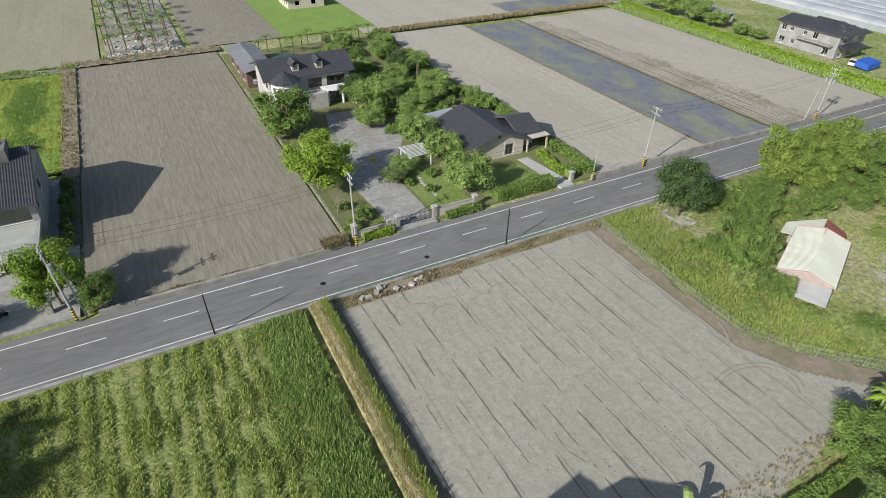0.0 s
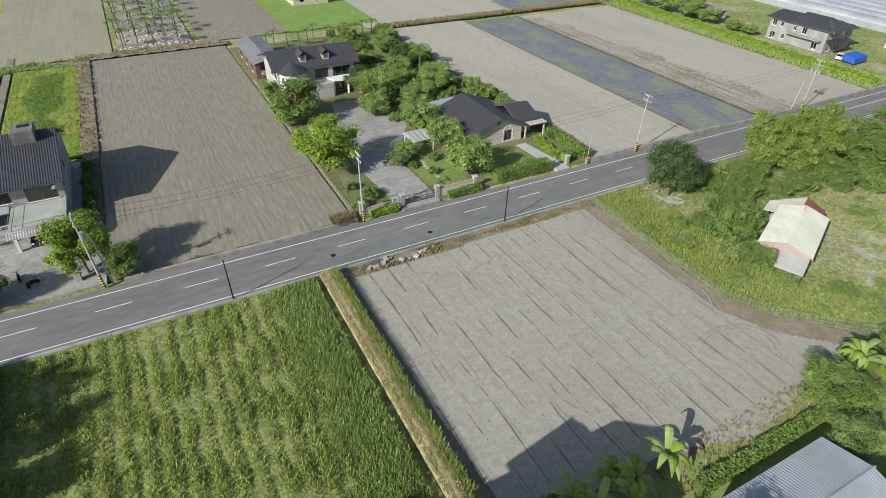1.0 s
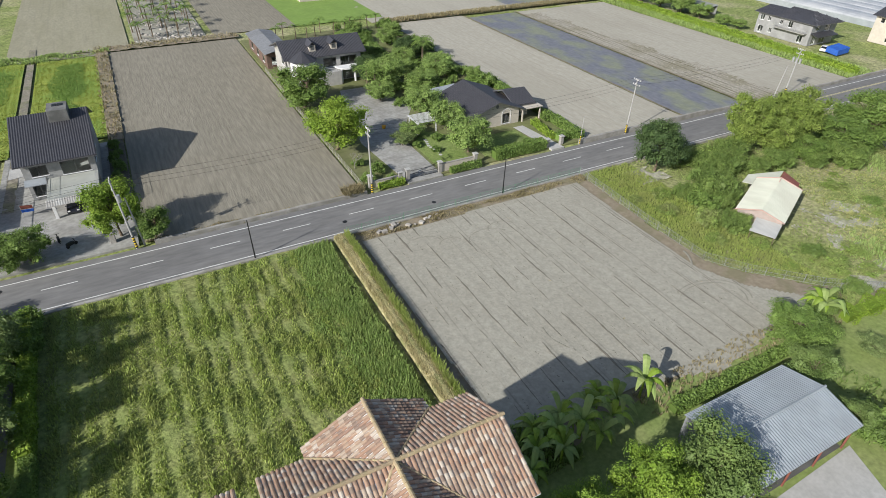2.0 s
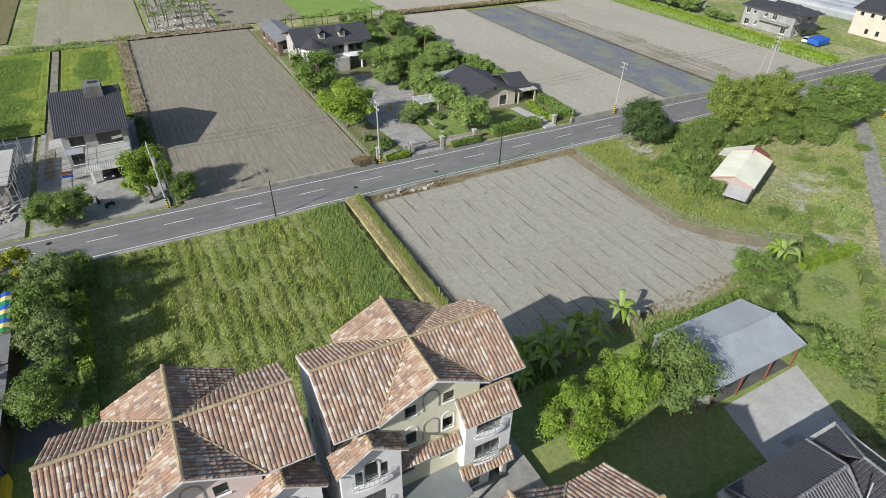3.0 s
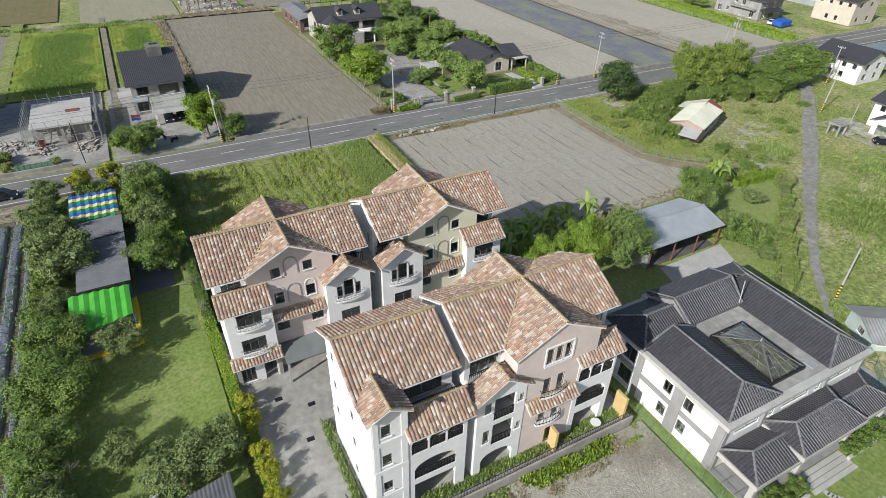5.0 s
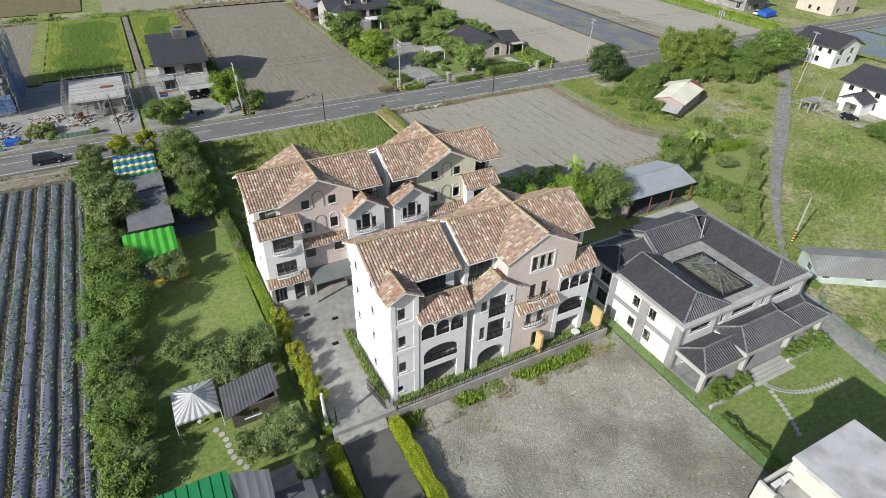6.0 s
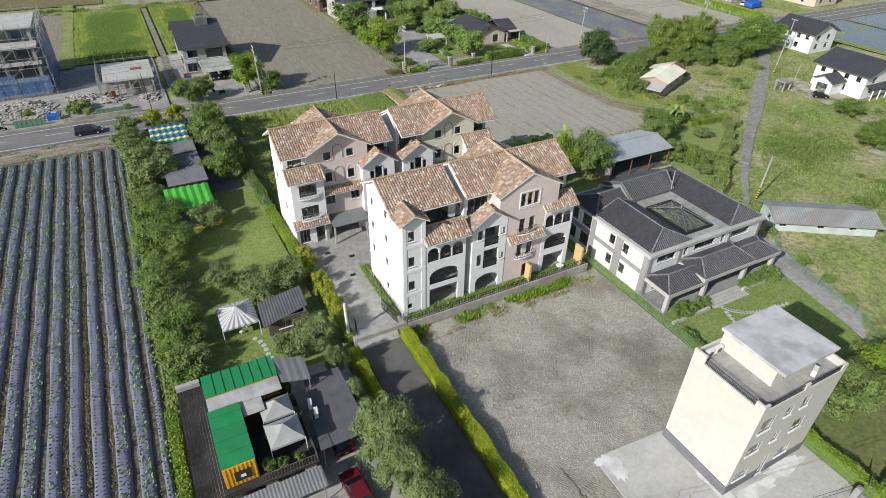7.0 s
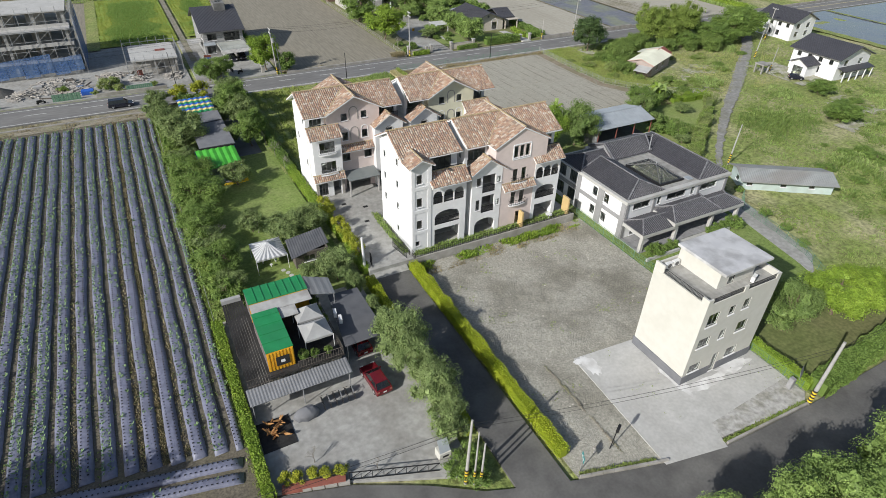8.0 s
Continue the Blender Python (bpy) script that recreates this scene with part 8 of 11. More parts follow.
for x0, x1, h in ((20.8, 25.2, 1.1), (33.4, 39.6, 1.5)):
    part("wall", box(B(), x0, x1, 63.6, 63.85, 0.05, h, 0.02), M_BEIGE, ew)
    part("coping", box(B(), x0 - 0.03, x1 + 0.03, 63.54, 63.91, h, h + 0.1), M_STONE, ew)
for x, h in ((20.4, 2.2), (25.6, 1.7), (27.0, 1.9), (33.0, 1.9), (39.9, 2.0), (55.4, 1.6), (58.6, 1.6)):
    p = part("pillar", box(B(), x - 0.32, x + 0.32, 63.4, 64.04, 0.05, h, 0.02), M_STONE, ew, "grey stone pillar")
    part("cap", box(B(), x - 0.42, x + 0.42, 63.3, 64.14, h, h + 0.14), M_CONC_NEW, p)
eg2 = thing("gate", (30, 63.7, 0.05), "dark metal double gate of the estate", "gate")
for x0, x1 in ((27.4, 29.9), (30.1, 32.6)):
    g = B()
    for z in (0.2, 0.9, 1.5):
        bar(g, (x0, 63.7, z), (x1, 63.7, z), 0.035, n=4)
    for k in range(13):
        x = x0 + (x1 - x0) * k / 12
        bar(g, (x, 63.7, 0.12), (x, 63.7, 1.55 + 0.3 * math.sin(math.pi * k / 12)), 0.02, n=4)
    part("leaf", g, M_DARK, eg2)
pg = thing("pergola", (38.2, 80.5, 0.07), "white garden pergola with open slats", "pergola")
for x in (36.2, 40.2):
    for y in (79.0, 82.6):
        part("post", box(B(), x - 0.08, x + 0.08, y - 0.08, y + 0.08, 0.07, 2.3), M_WHITE, pg)
    part("beam", box(B(), x - 0.07, x + 0.07, 78.5, 83.1, 2.3, 2.45), M_WHITE, pg)
for i in range(10):
    part("slat", box(B(), 35.8, 40.6, 78.7 + i * 0.46, 78.8 + i * 0.46, 2.46, 2.56), M_WHITE, pg)
for i in range(9):
    x, y = 36.2 + 0.25 * math.sin(i), 69.5 + i * 0.85
    solid("stepping_stone", bar(B(), (x, y, 0.05), (x, y, 0.11), 0.34, n=8), M_CONC_NEW, (x, y, 0.07), "round pale stepping stone in the lawn", "stepping stone", "estate stepping stones")
pot = thing("flower_pot", (31.6, 84.5, 0.07), "terracotta flower pot on the drive", "flower pot")
part("pot", bar(B(), (31.6, 84.5, 0.07), (31.6, 84.5, 0.7), 0.3, 0.42, 12), M_ORANGE, pot)


def car(at, paint, label, L=4.3, W=1.75, H=1.48, van=False, group="parked cars"):
    """A car: shaped body shell, glasshouse, wheels, lights and bumpers. Local x is forward."""
    c = thing("car", (0, 0, 0), label, "car", group)
    hl, hw = L / 2, W / 2
    prof = [(-hl, 0.45), (-hl + 0.03, 0.80), (-hl + 0.15, 0.95), (hl * 0.42, 0.93), (hl * 0.9, 0.78), (hl, 0.62), (hl, 0.38), (hl - 0.1, 0.24), (-hl + 0.1, 0.24)]
    bm = B()
    rings = []
    for y, inset in ((-hw, 0.06), (-hw * 0.93, 0.0), (hw * 0.93, 0.0), (hw, 0.06)):
        rings.append([bm.verts.new((x * (1 - inset * 0.4), y, z if inset == 0 else 0.62 + (z - 0.62) * 0.86)) for x, z in prof])
    n = len(prof)
    for a, b in zip(rings, rings[1:]):
        for i in range(n):
            bm.faces.new((a[i], a[(i + 1) % n], b[(i + 1) % n], b[i]))
    bm.faces.new(rings[0])
    bm.faces.new(rings[-1][::-1])
    body = part("body", bm, paint, c)
    r0, r1 = (-hl + 0.2, hl * 0.62) if van else (-hl + 0.22, hl * 0.46)
    t0, t1 = (-hl + 0.35, hl * 0.28) if van else (-hl + 0.75, hl * 0.05)
    gl = B()
    v = [gl.verts.new(p) for p in ((r0, -hw * 0.9, 0.93), (r1, -hw * 0.9, 0.92), (r1, hw * 0.9, 0.92), (r0, hw * 0.9, 0.93), (t0, -hw * 0.74, H - 0.05), (t1, -hw * 0.74, H - 0.05), (t1, hw * 0.74, H - 0.05), (t0, hw * 0.74, H - 0.05))]
    for q in ((0, 1, 5, 4), (1, 2, 6, 5), (2, 3, 7, 6), (3, 0, 4, 7), (4, 5, 6, 7)):
        gl.faces.new([v[i] for i in q])
    part("glasshouse", gl, M_BLACKGLASS, c, "dark tinted car windows")
    rf = B()
    prism(rf, [(t0 - 0.04, -hw * 0.73), (t1 + 0.03, -hw * 0.73), (t1 + 0.03, hw * 0.73), (t0 - 0.04, hw * 0.73)], H - 0.055, H)
    part("roof", rf, paint, c)
    for sy in (-1, 1):
        for a, b in (((r0, 0.93), (t0, H - 0.04)), ((r1, 0.92), (t1, H - 0.04)), (((r0 + r1) / 2 - 0.1, 0.93), ((t0 + t1) / 2 - 0.1, H - 0.04))):
            part("pillar", bar(B(), (a[0], sy * hw * 0.905, a[1]), (b[0], sy * hw * 0.745, b[1]), 0.035, n=4), paint, c)
        for x in (-hl * 0.62, hl * 0.63):
            w = part("wheel", bar(B(), (x, sy * (hw - 0.2), 0.31), (x, sy * (hw + 0.01), 0.31), 0.31, n=16), M_RUBBER, c)
            part("rim", bar(B(), (x, sy * (hw + 0.012), 0.31), (x, sy * (hw + 0.03), 0.31), 0.19, n=10), M_STEEL, w)
        part("headlight", obox(B(), (hl - 0.06, sy * hw * 0.7, 0.6), 0.16, 0.34, 0.13), M_WHITEMETAL, c)
        part("tail_light", obox(B(), (-hl + 0.04, sy * hw * 0.78, 0.7), 0.1, 0.26, 0.16), M_REDTIN, c)
        part("mirror", obox(B(), (hl * 0.38, sy * (hw + 0.06), 0.92), 0.12, 0.16, 0.12), paint, c)
    part("number_plate", obox(B(), (-hl - 0.01, 0, 0.62), 0.02, 0.34, 0.14), M_WHITE, c)
    c.matrix_basis = at
    return c


M_BLACKGLASS = surf("tinted_glass", (0.012, 0.014, 0.016), (0.018, 0.02, 0.022), 2.0, None, rough=0.06, bump=0.0, spec=0.6)
car(pose(-29.75, -36.5, 0.08, 0, 0, 94), M_REDCAR, "dark red hatchback parked on the yard")
car(pose(-29.4, -30.6, 0.08, 0, 0, 92), M_REDCAR, "dark red car under the carport")
car(pose(-48.2, 55.4, 0.04, 0, 0, 0), M_NAVYCAR, "dark blue estate car on the road", 4.7, 1.85, 1.62, True)
car(pose(-21.6, 77.6, 0.05, 0, 0, -90), M_NAVYCAR, "dark car parked under a carport")
car(pose(-19.2, 78.0, 0.05, 0, 0, -90), M_NAVYCAR, "dark car parked under a carport")
car(pose(163.5, 80.9, 0.0, 0, 0, 20), M_WHITECAR, "white car parked by a far house")
car(pose(99.0, 8.0, 0.02, 0, 0, -40), M_NAVYCAR, "small dark car on a gravel patch", 3.4, 1.5, 1.4)
solid("tarpaulin_tent", slab(B(), [(161.5, 76, 1.5), (166.5, 76, 1.8), (166.5, 79.4, 2.1), (161.5, 79.4, 1.8)], 1.4), M_BLUE, (163, 78, 0), "blue tarpaulin shelter beside a house", "tarpaulin")


def scooter(at, paint, label):
    s = thing("scooter", (0, 0, 0), label, "scooter", "parked scooters")
    for x in (-0.62, 0.62):
        part("wheel", bar(B(), (x, -0.06, 0.24), (x, 0.06, 0.24), 0.24, n=12), M_RUBBER, s)
    b = B()
    prism(b, [(-0.75, -0.15), (0.35, -0.17), (0.35, 0.17), (-0.75, 0.15)], 0.3, 0.68)
    part("body", b, paint, s)
    part("seat", box(B(), -0.72, 0.1, -0.14, 0.14, 0.68, 0.8, 0.03), M_BLACK, s)
    part("fork", bar(B(), (0.62, 0, 0.3), (0.42, 0, 1.0), 0.06, n=6), paint, s)
    part("handlebar", bar(B(), (0.42, -0.3, 1.0), (0.42, 0.3, 1.0), 0.025, n=5), M_BLACK, s)
    s.matrix_basis = at
    return s


scooter(pose(-62.6, 63.6, 0.04, 0, 0, 15), M_BLACK, "black scooter parked at the roadside")
scooter(pose(-58.8, 63.8, 0.04, 0, 0, -10), M_WHITECAR, "white scooter parked at the roadside")
scooter(pose(-22.0, 66.5, 0.06, 0, 0, 40), M_BLACK, "black scooter under a roadside tree")
scooter(pose(-23.6, 68.5, 0.06, 0, 0, 100), M_BLACK, "black scooter on the forecourt")

# building-site clutter
hoard = thing("hoarding", (-52, 63.4, 0.02), "low green corrugated hoarding along the road", "hoarding")
for x0, x1 in ((-76, -69.5), (-60.5, -55), (-46.5, -41.0)):
    n = int((x1 - x0) / 0.4)
    for i in range(n):
        part("board", box(B(), x0 + i * 0.4, x0 + i * 0.4 + 0.37, 63.5 + (0.05 if i % 2 else 0), 63.54 + (0.05 if i % 2 else 0), 0.02, 1.5), M_FENCE, hoard)
rg = random.Random(8)
M_RUBBLE = surf("rubble", (0.38, 0.355, 0.32), (0.48, 0.45, 0.41), 2.0, (0.28, 0.25, 0.21), 0.5, 0.5, 0.95, 0.4, 8.0, spread=0.25)
for cx, cy, n, rad in ((-60, 74, 170, 5.5), (-49.0, 76, 110, 3.4), (-66, 70, 90, 3.5), (-36, 71, 80, 2.6), (-56.5, 69, 120, 3.2), (-43.5, 71.5, 60, 2.2)):
    b = B()
    for i in range(n):
        a, q = rg.uniform(0, 6.28), rad * rg.random() ** 0.6
        s = rg.uniform(0.12, 0.42)
        obox(b, (cx + q * math.cos(a), cy + q * math.sin(a), max(0.0, 0.7 - q / rad * 0.7)), s * rg.uniform(0.8, 4.5), s, s * 0.5, rg.uniform(0, 180))
    solid("rubble_heap", b, M_RUBBLE, (cx, cy, 0), "heap of broken concrete and building rubble", "rubble", "rubble heaps", "stuff")
hp = B()
bmesh.ops.create_cone(hp, cap_ends=True, segments=18, radius1=3.2, radius2=0.3, depth=1.5, matrix=Matrix.Translation((-70.5, 73, 0.7)))
solid("sand_heap", hp, surf("dark_sand", (0.08, 0.078, 0.075), (0.11, 0.108, 0.10), 3.0, None, bump=0.8), (-70.5, 73, 0.02), "heap of dark sand on the site", "sand heap")
for x, y, s, m in ((-63.5, 73.5, 0.9, M_CANVAS), (-57.5, 75.8, 0.8, M_WOOD), (-55.5, 70.5, 0.7, M_NET), (-58.8, 69.5, 1.0, M_WOOD), (-54.0, 66.0, 1.2, M_BLUE)):
    solid("pallet_load", box(B(), x - s, x + s, y - s * 0.6, y + s * 0.6, 0.02, s * 0.8, 0.05), m, (x, y, 0.02), "stack of building material under cover", "stack", "building-material stacks")
solid("site_wall", box(B(), -52.5, -38.5, 63.1, 63.4, 0.0, 0.7, 0.03), M_KERB, (-45, 63.2, 0), "low concrete wall before the site", "wall", kind="structure")
gp = thing("gate_pillar", (-17.0, 65.2, 0.05), "grey gate pillar of the forecourt", "gate pillar")
part("shaft", box(B(), -17.35, -16.65, 64.8, 65.5, 0.05, 1.6, 0.03), M_STONE, gp)
part("cap", box(B(), -17.5, -16.5, 64.65, 65.65, 1.6, 1.8), M_CONC_NEW, gp)
fl = thing("flag_banner", (-27.5, 77.5, 0.05), "small red, white and blue banner by the house", "banner")
part("pole", bar(B(), (-28.2, 78.0, 0.05), (-28.2, 78.0, 2.0), 0.03), M_STEEL, fl)
part("cloth", slab(B(), [(-28.2, 78.0, 1.9), (-26.6, 77.6, 1.9), (-26.6, 77.6, 1.4), (-28.2, 78.0, 1.3)], 0.02), M_REDTIN, fl)
part("cloth", slab(B(), [(-28.2, 77.95, 1.25), (-26.6, 77.55, 1.35), (-26.6, 77.55, 0.9), (-28.2, 77.95, 0.8)], 0.02), M_BLUE, fl)

# loose planks and poles lying about the site
for i in range(26):
    x, y, a = rg.uniform(-68, -42), rg.uniform(66, 79), rg.uniform(0, 180)
    solid("plank", obox(B(), (x, y, 0.02), rg.uniform(1.2, 3.6), 0.22, rg.uniform(0.06, 0.3), a), M_WOOD if i % 3 else M_STEEL, (x, y, 0.02), "weathered plank lying on the building site", "plank", "site planks")
# parking yard clutter
yg = thing("sliding_gate", (-32, -47.2, 0.08), "low dark truss sliding gate across the yard", "gate")
a, b = Vector((-36.0, -45.9, 0.1)), Vector((-28.6, -48.6, 0.1))
tr2 = B()
for z in (0.1, 1.1):
    bar(tr2, a + Vector((0, 0, z)), b + Vector((0, 0, z)), 0.05, n=4)
for i in range(8):
    p, q = a.lerp(b, i / 8), a.lerp(b, (i + 1) / 8)
    bar(tr2, p + Vector((0, 0, 0.1)), q + Vector((0, 0, 1.1)), 0.03, n=4)
    bar(tr2, p + Vector((0, 0, 0.1)), p + Vector((0, 0, 1.1)), 0.03, n=4)
part("truss", tr2, M_DARK, yg)
sg = thing("sign_box", (-27.6, -47.2, 0.08), "white entrance box with a grey slanted panel", "sign box")
part("base", box(B(), -28.2, -27.0, -47.8, -46.8, 0.08, 1.0, 0.03), M_CREAMWALL, sg)
part("panel", slab(B(), [(-28.1, -47.7, 1.05), (-27.1, -47.7, 1.05), (-27.1, -47.0, 2.1), (-28.1, -47.0, 2.1)], 0.12), M_TIN, sg)
part("plate", box(B(), -27.9, -27.3, -47.82, -47.805, 0.45, 0.7), M_BLACK, sg)
pw2 = thing("planter", (-38.6, -44.6, 0.08), "long brick-red planter with yellow shrubs", "planter")
part("box", slab(B(), [(-41.6, -44.6, 0.5), (-36.4, -46.0, 0.5), (-36.2, -45.4, 0.5), (-41.4, -44.0, 0.5)], 0.5), M_REDTIN, pw2)
tp = B()
bmesh.ops.create_icosphere(tp, subdivisions=3, radius=1.0, matrix=Matrix.Translation((-37.3, -37.6, 0.5)) @ Matrix.Diagonal((1.3, 0.7, 0.8, 1)))
for v in tp.verts:
    v.co += Vector((0.12, 0.1, 0.16)) * noise.noise(v.co * 1.7)
    v.co.z = max(v.co.z, 0.08)
solid("covered_machine", tp, M_GREYFLAT, (-37.3, -37.6, 0.08), "machine under a wrinkled dark grey tarpaulin", "tarpaulin")
rgc = random.Random(5)
for i in range(7):
    x, y = -41.3 + rgc.random() * 2.2, -38.8 + rgc.random() * 2.2
    b = B()
    for k in range(4):
        p = Vector((x, y, 0.15 + 0.12 * k))
        bar(b, p, p + Vector((rgc.uniform(-0.6, 0.6), rgc.uniform(-0.6, 0.6), rgc.uniform(0.1, 0.5))), 0.13, 0.05, 6)
    solid("driftwood", b, surf("raw_wood", (0.34, 0.17, 0.06), (0.44, 0.24, 0.10), 4.0, None, bump=0.3) if i == 0 else bpy.data.materials["raw_wood"], (x, y, 0.08), "twisted orange-brown driftwood sculpture", "driftwood", "driftwood pieces")
for i in range(6):
    x = -35.5 + i * 0.62
    t = thing("bicycle", (x, -37.0, 0.08), "bicycle parked under the awning", "bicycle", "parked bicycles")
    for k in (-0.5, 0.5):
        part("wheel", bar(B(), (x - 0.02, -37.0 + k, 0.4), (x + 0.02, -37.0 + k, 0.4), 0.33, n=14), M_RUBBER, t)
    fr = B()
    bar(fr, (x, -37.5, 0.4), (x, -37.1, 0.95), 0.025, n=4), bar(fr, (x, -37.1, 0.4), (x, -36.6, 0.95), 0.025, n=4), bar(fr, (x, -37.1, 0.9), (x, -36.6, 0.9), 0.025, n=4), bar(fr, (x - 0.25, -36.55, 1.05), (x + 0.25, -36.55, 1.05), 0.02, n=4)
    part("frame", fr, M_STEEL if i % 2 else M_DARK, t)
solid("pallet_mat", box(B(), -42.0, -38.9, -40.0, -36.5, 0.085, 0.14), M_BLACK, (-40.5, -38.2, 0.08), "black rubber mat under the driftwood", "mat")
# stumps and stepping stones on the garden lawn
for i in range(8):
    x, y = -33.2 + i * 0.22 + 0.2 * math.sin(i), -13.6 - i * 0.75
    solid("stepping_stone", bar(B(), (x, y, 0.04), (x, y, 0.10), 0.3, n=8), M_CONC_NEW, (x, y, 0.06), "round pale stepping stone in the lawn", "stepping stone", "garden stepping stones")
for x, y in ((-35.2, -11.0), (-33.6, -11.4), (-34.4, -12.2)):
    ts = thing("garden_stool", (x, y, 0.06), "small pale stool under the striped tent", "stool", "garden stools")
    part("seat", bar(B(), (x, y, 0.42), (x, y, 0.47), 0.2, n=10), M_WHITEMETAL, ts)
    part("leg", bar(B(), (x, y, 0.06), (x, y, 0.42), 0.06, n=6), M_WHITEMETAL, ts)
# lane corner: mirror post, sign and low walls
ms = thing("traffic_mirror", (-13.4, -53.6, 0.0), "post with a dark box at the lane", "post")
part("post", bar(B(), (-13.4, -53.6, -0.1), (-13.1, -53.6, 2.6), 0.05), M_DARK, ms)
part("box", obox(B(), (-13.0, -53.6, 2.4), 0.7, 0.25, 0.5, 30), M_DARK, ms)
ss = thing("street_sign", (-17.4, -54.2, 0.0), "small blue-green street sign on a post", "sign")
part("post", bar(B(), (-17.4, -54.2, -0.1), (-17.4, -54.2, 2.3), 0.04), M_STEEL, ss)
part("plate", obox(B(), (-17.4, -54.2, 1.7), 0.9, 0.04, 0.6, 60), surf("sign_green", (0.03, 0.22, 0.22), (0.04, 0.26, 0.26), 3.0, None, bump=0.0), ss)
part("text_bar", obox(B(), (-17.43, -54.22, 1.92), 0.6, 0.05, 0.1, 60), M_WHITE, ss, "white bars of writing")
tg = thing("gate_pillar", (8.2, -56.4, 0.09), "dark grey gate pillar with a slanted light", "gate pillar")
part("shaft", box(B(), 8.0, 8.5, -56.6, -56.1, 0.09, 1.5, 0.03), M_GHTRIM, tg)
part("panel", slab(B(), [(8.3, -56.9, 1.75), (9.4, -56.5, 1.75), (9.4, -56.2, 2.9), (8.3, -56.6, 2.9)], 0.1), M_GHTRIM, tg)
x = -17.8
while x < 7.6:
    if not -10.4 < x < -3.6:
        y = south(x + 0.5) + 0.2
        solid("lane_kerb", obox(B(), (x + 0.5, y, -0.1), 1.04, 0.22, 0.36, math.degrees(math.atan2(south(x + 1) - south(x), 1))), M_KERB, (x + 0.5, y, 0), "short length of grey concrete kerb", "kerb", "lane kerbs", "structure")
    x += 1.05
for i in range(6):
    x = -41.8 + i * 1.05
    solid("lane_kerb", obox(B(), (x, south(x) + 0.3, -0.1), 1.0, 0.25, 0.45, -17), M_KERB, (x, south(x) + 0.3, 0), "short length of grey concrete kerb", "kerb", "lane kerbs", "structure")
# courtyard drains and terrace furniture
for x, y in ((-21.0, -2.5), (-19.6, -8.4), (-18.3, -4.5)):
    solid("drain_grate", box(B(), x - 0.35, x + 0.35, y - 0.25, y + 0.25, PLOT, PLOT + 0.012), M_DARK, (x, y, PLOT), "dark square drain grate in the courtyard", "drain grate", "courtyard drains")
ow = thing("garden_partition", (2.0, -18.9, PLOT), "ochre rendered garden partition wall", "wall")
part("wall", box(B(), -0.6, -0.3, -19.7, -18.7, PLOT, 3.4, 0.02), M_OCHRE, ow)
part("wall", box(B(), 7.5, 7.8, -19.7, -18.3, PLOT, 3.6, 0.02), M_OCHRE, ow)
ft = thing("patio_table", (4.6, -18.9, PLOT), "white round patio table", "table")
part("top", bar(B(), (4.6, -19.2, PLOT + 0.70), (4.6, -19.2, PLOT + 0.74), 0.5, n=14), M_WHITE, ft)
part("leg", bar(B(), (4.6, -19.2, PLOT), (4.6, -19.2, PLOT + 0.70), 0.06, n=6), M_WHITE, ft)
tk = thing("water_tank", (-4.2, -17.2, 10.75), "horizontal stainless steel water tank on a terrace", "water tank")
part("tank", bar(B(), (-5.4, -17.0, 11.5), (-3.8, -17.0, 11.5), 0.48, n=16), M_STEEL, tk)
for x in (-5.1, -4.1):
    part("stand", box(B(), x - 0.08, x + 0.08, -17.4, -16.6, 10.75, 11.1), M_STEEL, tk)
air_unit(3.6, 3.0, 10.75, 0)
# concrete shelter by the track
shl = thing("concrete_shelter", (95.5, 15.2, 0), "small flat-roofed concrete shelter by the track", "shelter")
part("roof", box(B(), 94.1, 96.9, 13.9, 16.5, 2.1, 2.35), M_CONC, shl)
for x in (94.4, 96.6):
    for y in (14.2, 16.2):
        part("post", box(B(), x - 0.15, x + 0.15, y - 0.15, y + 0.15, -0.1, 2.1), M_CONC, shl)
M_PALEDIRT = surf("pale_rubble_earth", (0.34, 0.325, 0.27), (0.42, 0.405, 0.345), 1.6, (0.25, 0.26, 0.14), 0.5, 0.8, 0.95, 0.6, 6.0, grit=(3.0, 0.25))
sheet("gravel_patch", 96, 106, 4, 20, 0.12, 20, 30, M_PALEDIRT, "bare gravel patch by the track", "gravel", lumps(0.1, 0.5), keep=lambda x, y: noise.noise(Vector((x * 0.25, y * 0.25, 2))) > -0.15)
sheet("gravel_patch", 72, 90, 18, 28, 0.04, 60, 40, M_PALEDIRT, "bare rubble patches in the grass", "gravel", lumps(0.1, 0.5), keep=lambda x, y: noise.noise(Vector((x * 0.22, y * 0.3, 7))) + 0.3 * noise.noise(Vector((x * 1.3, y * 1.3, 4))) > 0.2)
sheet("gravel_patch", 61, 67.5, 44.6, 49.6, 0.12, 40, 30, M_PALEDIRT, "rubble and bare earth among roadside weeds", "gravel", lumps(0.2, 0.9), keep=lambda x, y: noise.noise(Vector((x * 0.3, y * 0.3, 5))) > -0.2)
sheet("gravel_patch", 68, 76, 10.6, 14.6, 0.06, 40, 24, M_PALEDIRT, "bare patch beside the fence", "gravel", lumps(0.1, 0.6), keep=lambda x, y: noise.noise(Vector((x * 0.3, y * 0.4, 2))) > 0.0)
sheet("gravel_patch", 80, 100, -20, -4, 0.12, 60, 48, M_PALEDIRT, "bare rubble patches in the meadow", "gravel", lumps(0.15, 0.5), keep=lambda x, y: noise.noise(Vector((x * 0.12, y * 0.22, 9))) + 0.3 * noise.noise(Vector((x * 1.1, y * 1.1, 4))) > 0.18)
